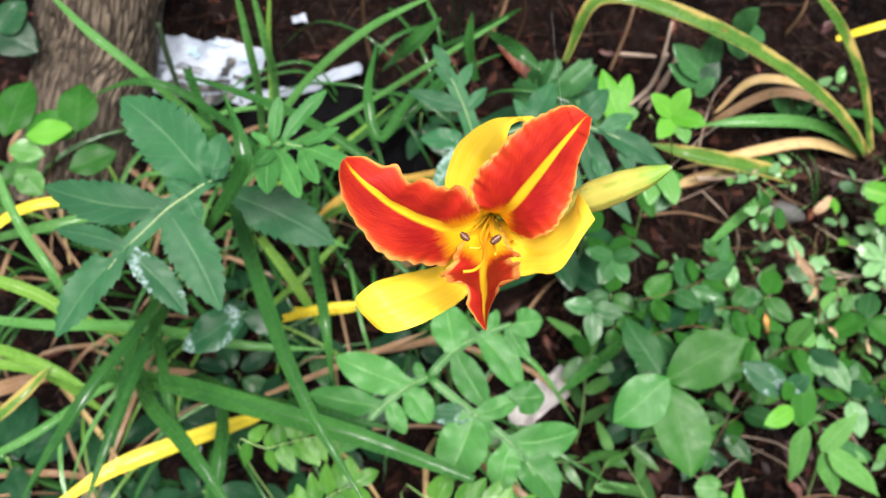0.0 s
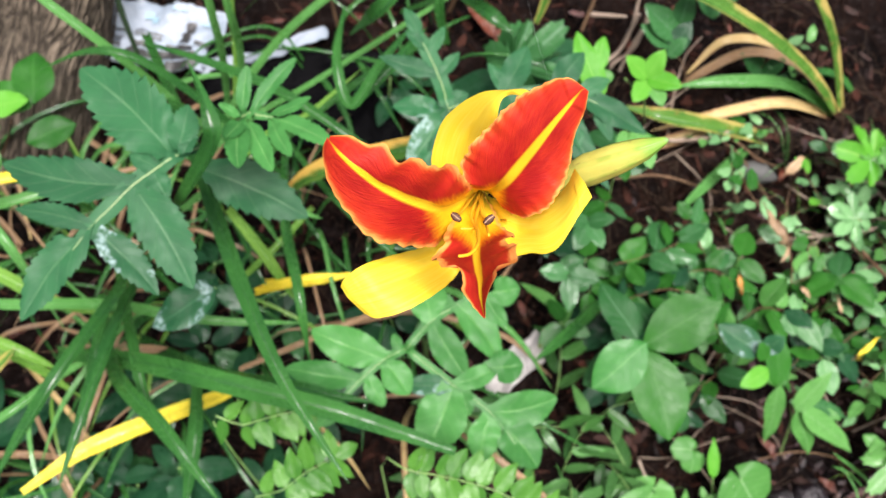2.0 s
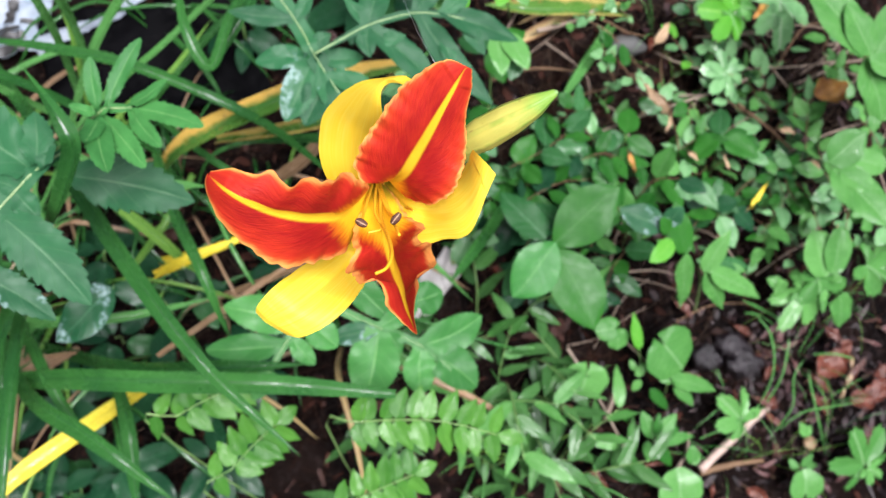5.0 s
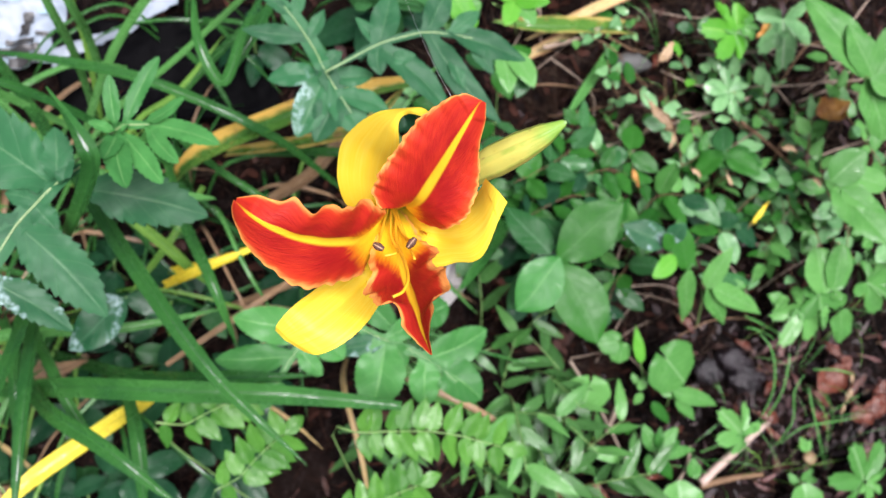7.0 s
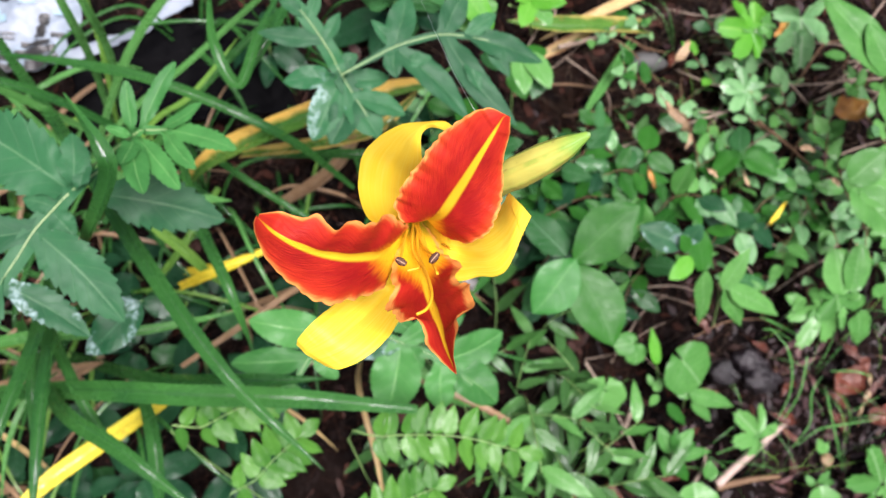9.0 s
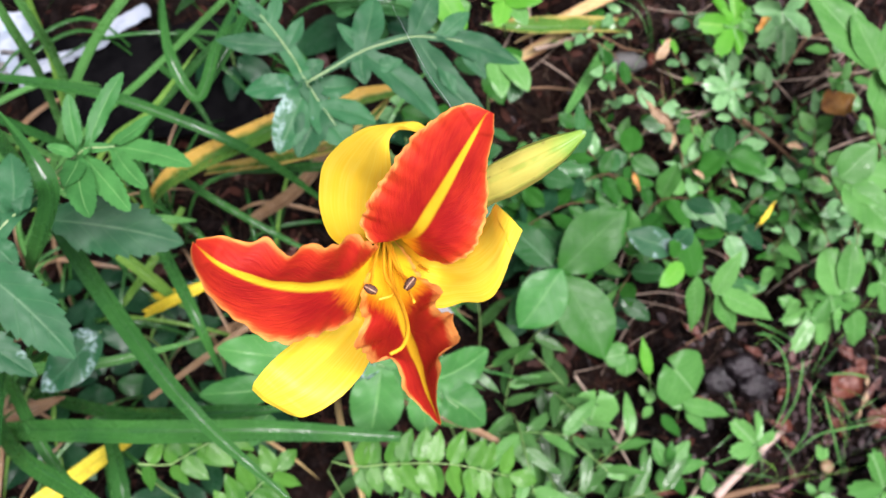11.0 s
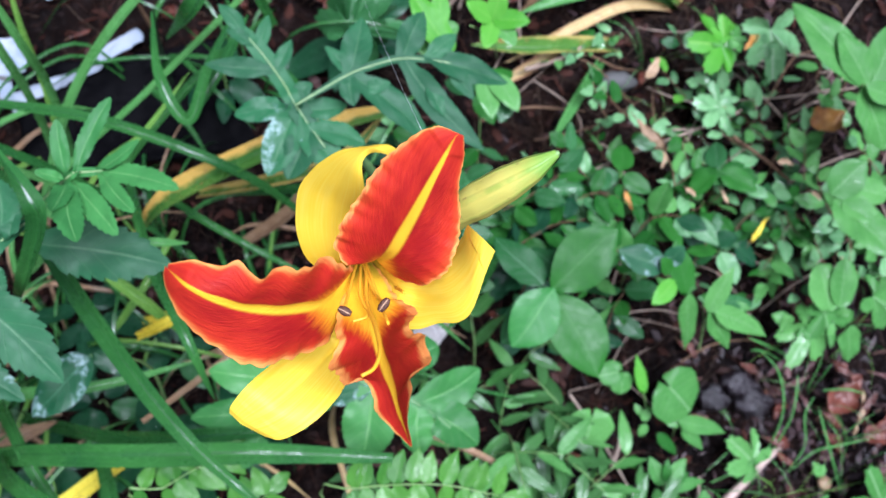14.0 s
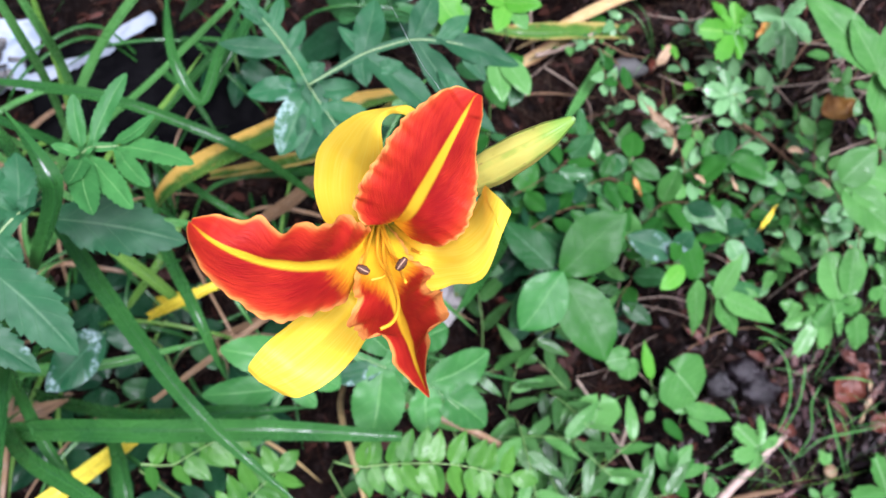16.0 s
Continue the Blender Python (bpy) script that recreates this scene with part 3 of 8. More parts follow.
DARKINK = plain_material("dark_ink", (0.0123, 0.0119, 0.0123), (0.0350, 0.0350, 0.0350), 150.0, 0.5, 0.1)
BLUEINK = plain_material("faded_blue_ink", (0.20, 0.33, 0.40), (0.27, 0.38, 0.45), 60.0, 0.5, 0.1)
NEARBLACK = plain_material("near_black", (0.0012, 0.0012, 0.0015), (0.0030, 0.0030, 0.0036), 40.0, 0.6, 0.1, spec=0.02)
SILK = plain_material("spider_silk", (0.7, 0.7, 0.7), (0.8, 0.8, 0.8), 200.0, 0.3, 0.0)

# ---------------------------------------------------------------- ground


def ground_z(x, y):
    """The bank rises away from the path and levels off."""
    s = y - 0.17
    if s < -0.9:
        return -0.36 - 0.1 * (1 - math.exp((s + 0.9) / 0.4))
    return 0.4 * s if s < 0.85 else 0.34 + 0.2 * (1 - math.exp(-(s - 0.85) / 0.5))


def bumps(x, y):
    p = V((x, y, 0))
    return 0.022 * noise.noise(p * 6) + 0.016 * noise.noise(p * 17) + 0.010 * noise.noise(p * 45) - 0.012


def build_ground():
    def axis(lo, hi, step):
        inner = list(np.arange(lo, hi + 1e-6, step))
        left = [lo - 0.03 * 1.45**k * k for k in range(1, 23)][::-1]
        right = [hi + 0.03 * 1.45**k * k for k in range(1, 23)]
        return left + inner + right

    xs, ys = axis(-1.3, 1.5, 0.0125), axis(-0.4, 2.0, 0.0125)
    rows = [[V((x, y, ground_z(x, y) + (bumps(x, y) if abs(x) < 4 and abs(y) < 4 else 0))) for x in xs] for y in ys]
    me = grid_mesh("ground", rows, [[(x, y) for x in xs] for y in ys])
    me.materials.append(HUMUS)
    tagged(new("ground", me), "dark damp humus bank strewn with pine needles", "ground", kind="structure")


build_ground()


# ---------------------------------------------------------------- daylily flower
FLOWER = Matrix(((0.9507, 0.2660, -0.1597, 0.0319), (-0.3086, 0.8644, -0.3970, 0.2329), (0.0324, 0.4267, 0.9038, 1.0201), (0.0000, 0.0000, 0.0000, 1.0000)))  # the flower's own axes: z out of its mouth


def at_flower(p):
    return FLOWER @ (V(p) * 0.01)


def even(line, n):
    """The same line, cut into n equal lengths."""
    run = [0.0]
    for p, q in zip(line, line[1:]):
        run.append(run[-1] + (q - p).length)
    out, k = [], 0
    for i in range(n + 1):
        at = run[-1] * i / n
        while k < len(line) - 2 and run[k + 1] < at:
            k += 1
        out.append(line[k].lerp(line[k + 1], min(1.0, (at - run[k]) / max(1e-9, run[k + 1] - run[k]))))
    return out


def flower_sheet(parent, name, rib, rim_a, rim_b, mat, frills=(0.0, 0.0), freq=5.0, cup=0.0, phase=0.0, label="", ruffle=(0.04, 0.04), nu=150, nv=30):
    """A petal or sepal, in centimetres of the flower's own axes: a sheet from its midrib out to its two margins, frilled towards the margins."""
    c, a, b = (even(spline(q, 8 * nu), nu) for q in (rib, rim_a, rim_b))
    rows, uvr = [], []
    for i in range(nu + 1):
        u = i / nu
        d = (c[min(i + 1, nu)] - c[max(i - 1, 0)]).normalized()
        nrm = d.cross(a[i] - b[i])
        nrm = nrm.normalized() if nrm.length > 1e-6 else V((0, 0, 1))
        if nrm.z < 0:
            nrm = -nrm
        row, ur = [], []
        for j in range(nv + 1):
            v = 2 * j / nv - 1
            e = a[i] if v < 0 else b[i]
            frill = frills[0 if v < 0 else 1]
            k = abs(v)
            p = c[i].lerp(e, k)
            env = math.sin(math.pi * min(1, u * 1.08)) ** 0.6 if u < 0.92 else max(0.0, (1 - u) / 0.08) * 0.6
            wob = math.sin(2 * math.pi * freq * u + phase + (0.9 if v > 0 else 0) + 1.5 * math.sin(5 * u + phase)) + 0.4 * math.sin(2 * math.pi * freq * 2.3 * u + 2 * phase + (2.0 if v > 0 else 0))
            nh = d.cross(e - c[i])
            nh = nh.normalized() if nh.length > 1e-6 else nrm
            p = p + nrm * (cup * math.sin(math.pi * k) * env) + nh * (frill * wob * k**3 * env)
            p = p + (e - c[i]) * (0.05 * min(1, frill / 0.12) * noise.noise(V((u * freq * 3.3, phase * 5 + (3 if v > 0 else 0), 0))) * k**5 * env)
            p = p + (e - c[i]) * (ruffle[0 if v < 0 else 1] * wob * k**3 * env)
            p = p + (nh * 0.5 + (e - c[i]).normalized()) * (0.36 * min(max(frill, 0.10), 0.14) * min(1, frill * 12) * math.sin(2 * math.pi * freq * 3.4 * u + 3 * phase + 2.2 * math.sin(9 * u)) * k**6 * env)
            p = p - nrm * ((0.09 if name == "petal" else 0.015) * math.exp(-((k / 0.10) ** 2)) * env)
            p = p + (e - c[i]).normalized() * (0.06 * min(1, frill * 12) * noise.noise(V((u * 48, phase * 7 + (4 if v > 0 else 0), 2))) * k**8 * env)
            row.append(at_flower(p))
            ur.append((u, 0.5 + v / 2))
        rows.append(row)
        uvr.append(ur)
    return part(name, grid_mesh(name, rows, uvr), mat, parent, label)


# ---------------------------------------------------------------- small plants, built once and copied
def loose_plant(name, label, category, group, build, seed):
    """A plant built round the origin."""
    rng = random.Random(seed)
    ob = thing(name, (0, 0, 0), label, category, group)
    build(ob, rng)
    return ob


def creeper(ob, r, mats=None, size=0.033, n=9):
    """A thin reclining stem with alternate small oval leaves."""
    turn = r.uniform(0, 6.28)
    d = V((math.cos(turn), math.sin(turn), 0))
    s = V((-d.y, d.x, 0))
    h = r.uniform(0.03, 0.14)
    line = [V((0, 0, -0.02)), d * 0.04 + V((0, 0, h * 0.7)), d * 0.10 + s * 0.02 + V((0, 0, h)), d * 0.17 + s * r.uniform(-0.03, 0.03) + V((0, 0, h * 0.9))]
    stalk(ob, line, [0.0010, 0.0008, 0.0005], STEM_BROWN, n=14, sides=5)
    c = spline(line, 40)
    for i in range(n):
        k = 8 + int(32 * i / (n - 1))
        side = 1 if i % 2 else -1
        L = size * r.uniform(0.55, 1.45)
        a = r.uniform(0.3, 1.1)
        way = (d * math.cos(a) + s * side * math.sin(a) + V((0, 0, r.uniform(-0.1, 0.5)))).normalized()
        b = c[min(k, 40)] + way * 0.006
        leaf(ob, b, b + way * L, r.choice(mats or [SMALLLEAF, SMALLLEAF, SMALLLEAF, BROAD, BRIGHT, BRIGHT]), r.choice(["ovate", "pointed", "pointed"]), r.choice([0.5, 0.58, 0.68]), (r.uniform(-0.8, 0.8), r.uniform(-1.0, 0.5), 1), fold=0.25, curl=0.15, wave=0.04, variant=r.randint(0, 2))


def stilt_grass(ob, r):
    """A low leaning grass stem with short broad blades."""
    turn = r.uniform(0, 6.28)
    d = V((math.cos(turn), math.sin(turn), 0))
    s = V((-d.y, d.x, 0))
    h = r.uniform(0.05, 0.10)
    line = [V((0, 0, -0.02)), d * 0.02 + V((0, 0, h * 0.6)), d * 0.06 + V((0, 0, h)), d * 0.11 + V((0, 0, h * 1.15))]
    stalk(ob, line, [0.0012, 0.0009, 0.0006], STEM, n=10, sides=5)
    c = spline(line, 30)
    for i in range(6):
        b = c[8 + int(21 * i / 5)]
        side = 1 if i % 2 else -1
        a = r.uniform(0.25, 1.0)
        way = (d * math.cos(a) + s * side * math.sin(a) + V((0, 0, r.uniform(-0.15, 0.35)))).normalized()
        leaf(ob, b, b + way * r.uniform(0.042, 0.07), WETGRASS if r.random() < 0.88 else BRIGHT, "lance", 0.30, (r.uniform(-0.6, 0.6), r.uniform(-0.7, 0.3), 1), fold=0.3, curl=0.22, wave=0.02, variant=r.randint(0, 2))


def trefoil(ob, r, mat=None, size=0.045):
    top = V((r.uniform(-0.02, 0.02), r.uniform(-0.02, 0.02), r.uniform(0.08, 0.13)))
    stalk(ob, [(0, 0, -0.02), top * 0.6, top], [0.0012, 0.0009], STEM, n=8, sides=5)
    t0 = r.uniform(0, 6.28)
    for i, a in enumerate((0, 2.0, -2.0)):
        way = V((math.cos(t0 + a), math.sin(t0 + a), r.uniform(-0.2, 0.15)))
        leaf(ob, top + way * 0.003, top + way * size * (1.1 if not i else 0.95), mat or r.choice([MIDGREEN, BROAD, SMALLLEAF]), "ovate", 0.62, (r.uniform(-0.3, 0.3), r.uniform(-0.5, 0.1), 1), fold=0.25, curl=0.12, wave=0.03, variant=i)


def grass_tuft(ob, r):
    for i in range(r.randint(5, 8)):
        a, L = r.uniform(0, 6.28), r.uniform(0.08, 0.16)
        d = V((math.cos(a), math.sin(a), 0))
        strap(ob, [V((0, 0, -0.01)) + d * 0.004, d * L * 0.35 + V((0, 0, L * 0.42)), d * L * 0.7 + V((0, 0, L * 0.45)), d * L + V((0, 0, L * 0.25))], r.uniform(0.0010, 0.0022), r.choice([STRAP_BRIGHT, STRAP, STRAP_PALE]), n=12, name="blade")


def strap_tuft(ob, r, mats=None):
    """A loose tuft of narrow strap leaves, green to withered, arching low."""
    t0 = r.uniform(0, 6.28)
    for i in range(r.randint(6, 8)):
        a, L = t0 + r.gauss(0, 0.9) + (3.14 if i % 3 == 0 else 0), r.uniform(0.14, 0.30)
        d = V((math.cos(a), math.sin(a), 0))
        s = V((-d.y, d.x, 0)) * r.uniform(-0.05, 0.05)
        h = r.uniform(0.25, 0.55)
        strap(ob, [V((0, 0, -0.01)) + d * 0.006, d * L * 0.3 + V((0, 0, L * h)), d * L * 0.7 + s + V((0, 0, L * h * 1.05)), d * L + s * 1.5 + V((0, 0, L * h * 0.5))], r.uniform(0.004, 0.009), r.choice(mats or [STRAP, STRAP, STRAP_BRIGHT, STRAP_PALE, STRAP_DARK, STRAP_DARK, STRAP_DARK, STRAP_DRY, STRAP_DRY, STRAP_TAN]), n=16, twist=r.uniform(-0.8, 0.8))


def dark_tuft(ob, r):
    strap_tuft(ob, r, [STRAP_DARK])


def broad_herb(ob, r):
    """A low rosette of dark oval leaves under the taller plants."""
    top = V((0, 0, r.uniform(0.06, 0.12)))
    stalk(ob, [(0, 0, -0.02), top * 0.5 + V((0.008, 0.004, 0)), top], [0.002, 0.0014], STEM, n=8, sides=5)
    t0 = r.uniform(0, 6.28)
    for i in range(6):
        a = t0 + i * 2.4
        way = V((math.cos(a), math.sin(a), r.uniform(-0.25, 0.35)))
        b = top * (0.55 + 0.45 * i / 5) + way * 0.012
        leaf(ob, b, b + way * r.uniform(0.05, 0.085), r.choice([DARKLEAF, DARKLEAF, DARKLEAF, MIDGREEN]), "ovate", 0.5, (r.uniform(-0.4, 0.4), r.uniform(-0.6, 0.1), 1), fold=0.25, curl=0.2, wave=0.04, variant=i % 3)


KINDS = {
    "creeper": ("creeping_plant", "low creeping plant with small wet oval leaves", "plant", "creeping plants on the bank", creeper, 5),
    "grass": ("stilt_grass", "low grass with short broad wet blades", "grass", "broad-bladed grasses on the bank", stilt_grass, 5),
    "trefoil": ("three_leaved_plant", "small plant with three pointed green leaflets", "plant", "three-leaved plants", trefoil, 3),
    "tuft": ("grass_tuft", "sparse tuft of thin arching grass blades", "grass", "thin grass tufts on bare humus", grass_tuft, 3),
    "straps": ("strap_leaf_tuft", "tuft of narrow strap leaves, partly withered, on the litter", "plant", "strap-leaved tufts", strap_tuft, 5),
    "dark_straps": ("strap_leaf_tuft", "tuft of narrow dark green strap leaves in the undergrowth", "plant", "strap-leaved tufts", dark_tuft, 4),
    "herb": ("broad_herb", "dark green oval-leaved herb in the undergrowth", "plant", "dark herbs in the undergrowth", broad_herb, 3),
}
STOCK = {k: [] for k in KINDS}


def stand(kind, x, y, turn, size, tilt=0.0, which=0):
    """One more plant of a kind on the ground; the first of each sort is built, the others are copies of it."""
    name, label, cat, group, build, sorts = KINDS[kind]
    which %= sorts
    m = pose(x, y, ground_z(x, y) + bumps(x, y), tilt, 0, turn)
    while len(STOCK[kind]) <= which:
        STOCK[kind].append([loose_plant(name, label, cat, group, build, 31 * len(STOCK[kind]) + len(kind)), False])
    ob, used = STOCK[kind][which]
    if not used:
        STOCK[kind][which][1] = True
        ob.matrix_basis = m @ Matrix.Scale(size, 4)
        return ob
    twin = copy_thing(ob, m)
    twin.scale = (size, size, size)
    return twin


def scatter(kind, corners, n, seed, low=0.8, high=1.3):
    """n plants of a kind strewn over a four-cornered patch of ground (corners in turn)."""
    r = random.Random(seed)
    (ax, ay), (bx, by), (cx, cy), (dx, dy) = corners
    spots = []
    for i in range(n):
        best = None
        for _ in range(1 if kind == "creeper" else 6):
            u, v = r.random(), r.random()
            x = (ax * (1 - u) + bx * u) * (1 - v) + (dx * (1 - u) + cx * u) * v
            y = (ay * (1 - u) + by * u) * (1 - v) + (dy * (1 - u) + cy * u) * v
            far = min([(x - p) ** 2 + (y - q) ** 2 for p, q in spots] or [1])
            if best is None or far > best[0]:
                best = (far, x, y)
        spots.append(best[1:])
        stand(kind, best[1], best[2], r.uniform(0, 360), r.uniform(low, high), r.uniform(-10, 10), r.randint(0, 9))


# ---------------------------------------------------------------- compound leaves
def lobe_mesh(base, tip, width, along, face, seed, teeth=0.15, blunt=0.85):
    """One lobe of a cut leaf: its foot runs along the midrib of the leaf, then it narrows, swells and ends in a point; toothed margins."""
    b, t = V(base), V(tip)
    axis = t - b
    length = axis.length
    axis.normalize()
    up = (V(face) - axis * V(face).dot(axis)).normalized()
    side = axis.cross(up)
    d = V(along).normalized()
    if d.dot(side) < 0:
        d = -d
    foot = (d - axis * d.dot(axis) * 0.3).normalized()
    nu, rows, uvr = 44, [], []
    bow = 0.10 * noise.noise(V((seed * 1.7, 0.3, 0)))
    for i in range(nu + 1):
        u = i / nu
        k = min(1.0, u / 0.22)
        k = k * k * (3 - 2 * k)
        w = 0.5 * width * (2.6 * (0.06 + u) ** 0.72 * (1 - u) ** blunt * k + 0.55 * (1 - k))
        out = foot.lerp(side, k)
        mid = b + axis * (u * length) + side * (bow * length * math.sin(math.pi * u)) - up * (0.12 * length * u * u)
        row, ur = [], []
        for v in (-1, -0.72, -0.4, -0.12, 0, 0.12, 0.4, 0.72, 1):
            tooth = 1 + (teeth * ((i % 4) / 3 - 0.5) if abs(v) == 1 and 0.15 < u < 0.97 else 0)
            lift = 0.16 * abs(v) * (1 - 0.5 * abs(v)) + 0.05 * math.sin(13 * u + seed + 2 * v) * v * v + 0.07 * noise.noise(V((u * 3, v * 2, seed)))
            row.append(mid + out * (v * w * tooth) + axis * (abs(v) * w * 0.22 * (tooth - 1) * 4) + up * (lift * w * 2 * (0.4 + 0.6 * k)))
            ur.append((u, 0.5 + v / 2))
        rows.append(row)
        uvr.append(ur)
    return grid_mesh("leaflet", rows, uvr)


def compound(parent, line, leaflets, mat, r0=0.0009, stem=None, name="leaf", label="", wing=0.013, broad=0.8, face=UP, teeth=0.15, blunt=0.85):
    """A cut leaf: its stalk is the part, the winged midrib and the lobes are parts of it. leaflets: (base, tip, breadth[, material])."""
    rib = stalk(parent, line, [r0, r0 * 0.6], stem or STEM_PALE, name=name, label=label, n=14, sides=6)
    strap(rib, line, wing, mat, n=16, name="wing", ends=(0.3, 0.5), fold=0.06)
    c = spline(line, 40)
    for i, (b, t, a, *m) in enumerate(leaflets):
        near = min(range(41), key=lambda q: (c[q] - V(b)).length)
        along = c[min(near + 2, 40)] - c[max(near - 2, 0)]
        f = (face[0] + 0.16 * math.sin(3.7 * i + 9 * t[0]), face[1] + 0.14 * math.sin(5.1 * i + 7 * t[1]), face[2])
        part("leaflet", lobe_mesh(b, t, a * broad * (V(t) - V(b)).length, along, f, i + 3.3 * t[0], teeth, blunt), m[0] if m else mat, rib)
    return rib


def feather(parent, line, pairs, length, mat, breadth=0.58, name="leaf", label="", face=UP, drop=0.0, foot=0.12):
    """A pinnate leaf with opposite oblong leaflets."""
    rib = stalk(parent, line, [0.0012, 0.0006], STEM, name=name, label=label, n=14, sides=5)
    n = 40
    c = spline(line, n)
    r = random.Random(len(line) * 7 + pairs)
    for i in range(pairs):
        k = int(n * (foot + (0.98 - foot) * i / (pairs - 1)))
        d = (c[min(k + 1, n)] - c[max(k - 1, 0)]).normalized()
        s = d.cross(V(face)).normalized()
        L = length * (0.75 + 0.4 * math.sin(math.pi * (0.15 + 0.7 * i / pairs))) * r.uniform(0.9, 1.1)
        for side in (1, -1):
            way = (d * r.uniform(0.25, 0.5) + s * side + V((0, 0, r.uniform(-0.15, 0.1) - drop))).normalized()
            leaf(rib, c[k] + way * 0.001, c[k] + way * L, mat, "pointed", breadth, (face[0] + r.uniform(-0.5, 0.5), face[1] + r.uniform(-0.5, 0.4), face[2]), name="leaflet", fold=0.25, curl=0.1, wave=0.03, variant=i % 3)
    way = (c[n] - c[n - 2]).normalized()
    leaf(rib, c[n], c[n] + way * length, mat, "elliptic", breadth, face, name="leaflet", fold=0.2, curl=0.1, wave=0.03)
    return rib

# ---------------------------------------------------------------- the daylily
def daylily():
    lily = thing("daylily", (0.100, 0.720, 0.210), "daylily with one open red-and-yellow flower and a pale bud", "flower")
    stalk(lily, [(0.100, 0.720, 0.210), (0.092, 0.600, 0.520), (0.063, 0.284, 0.938), (0.039, 0.284, 0.933)], [0.0045, 0.0036, 0.0030], STEM, name="scape", n=30, sides=10)
    tube = stalk(lily, [(0.039, 0.284, 0.933), at_flower((-1.04, 0.85, -6.80)), at_flower((-0.79, 1.06, -4.00)), at_flower((-0.69, 1.11, -1.80))], [0.0030, 0.0034, 0.0036, 0.0034], THROAT, name="flower", label="open flower with three red petals and three yellow sepals", n=20, sides=16)
    flower_sheet(tube, "petal", [(-0.75, 1.13, -1.50), (-1.09, 0.38, 0.30), (-1.40, -0.19, 1.60), (-1.75, -0.63, 3.20), (-2.58, -0.72, 4.80), (-3.55, -0.61, 5.90), (-4.42, -0.33, 6.70), (-5.23, 0.08, 6.90), (-5.82, 0.49, 6.60), (-6.06, 0.67, 6.40)],
        [(-0.82, 1.25, -1.50), (-0.82, 0.87, 1.20), (-0.59, 0.63, 3.10), (-0.89, 0.79, 4.40), (-1.31, 1.13, 4.90), (-1.88, 0.58, 6.00), (-2.39, 0.72, 6.50), (-3.05, 0.39, 6.80), (-3.67, 0.95, 6.90), (-4.28, 0.74, 6.90), (-5.09, 0.93, 6.80), (-5.99, 0.82, 6.50)],
        [(-0.75, 1.02, -1.50), (-1.11, -0.65, 0.50), (-1.49, -1.83, 1.40), (-2.29, -2.47, 2.90), (-2.92, -2.61, 3.80), (-3.50, -2.65, 4.40), (-4.00, -2.51, 4.90), (-4.61, -2.13, 5.40), (-5.23, -1.54, 5.80), (-5.94, -0.56, 6.10), (-6.31, 0.31, 6.10), (-6.13, 0.75, 6.40)], PETAL, (0.09, 0.08), 5.0, 0.10, 0.3, ruffle=(0.02, 0.02))
    flower_sheet(tube, "petal", [(-0.66, 1.22, -1.50), (-0.14, 1.05, 0.30), (0.33, 0.98, 1.70), (0.82, 1.21, 2.80), (1.39, 2.07, 3.70), (1.90, 2.86, 4.40), (2.42, 3.76, 5.00), (2.79, 4.45, 5.30), (3.04, 4.93, 5.50), (3.19, 5.05, 5.50)],
        [(-0.80, 1.27, -1.50), (-0.72, 0.95, 0.80), (-0.70, 0.76, 2.70), (-1.17, 1.32, 3.40), (-0.95, 1.94, 3.90), (-0.69, 2.43, 4.20), (-0.13, 3.10, 4.60), (0.28, 3.76, 5.00), (0.90, 4.45, 5.20), (1.80, 5.06, 5.60), (2.49, 5.26, 5.70), (3.15, 5.07, 5.50)],
        [(-0.52, 1.18, -1.50), (0.34, 0.77, 0.30), (1.00, 0.22, 1.30), (1.77, -0.03, 1.90), (2.56, 0.30, 2.70), (3.00, 0.89, 3.00), (3.23, 1.84, 3.30), (3.25, 2.52, 3.50), (3.19, 3.45, 4.20), (3.35, 4.30, 4.70), (3.34, 4.99, 5.40)], PETAL_UPPER, (0.10, 0.07), 8.0, 0.10, 1.1, ruffle=(0.02, 0.015))
    flower_sheet(tube, "petal", [(-0.61, 1.04, -1.50), (-0.29, -0.22, 0.50), (0.05, -1.31, 2.20), (0.35, -1.95, 3.20), (0.61, -2.55, 4.10), (0.94, -3.19, 5.40), (1.28, -3.89, 6.50), (1.56, -4.36, 7.40), (1.72, -4.62, 7.90)],
        [(-0.75, 1.04, -1.50), (-1.19, -0.37, 0.60), (-1.27, -1.56, 2.30), (-1.05, -2.11, 3.20), (-1.31, -2.71, 3.80), (-0.93, -2.89, 4.90), (-0.49, -3.03, 5.80), (-0.08, -2.94, 5.60), (0.35, -3.31, 5.90), (0.60, -3.87, 6.60), (1.10, -4.27, 7.10), (1.70, -4.62, 7.90)],
        [(-0.48, 1.04, -1.50), (0.55, -0.01, 0.20), (1.05, -0.67, 1.50), (1.71, -0.87, 2.60), (1.52, -1.41, 4.40), (2.06, -1.54, 5.40), (2.16, -1.92, 6.00), (2.26, -2.26, 6.60), (1.70, -2.64, 6.90), (1.69, -3.02, 7.30), (1.60, -3.68, 7.40), (1.74, -4.62, 7.90)], PETAL_FRILLED, (0.09, 0.09), 6.0, 0.08, 2.0, ruffle=(0.02, 0.02))
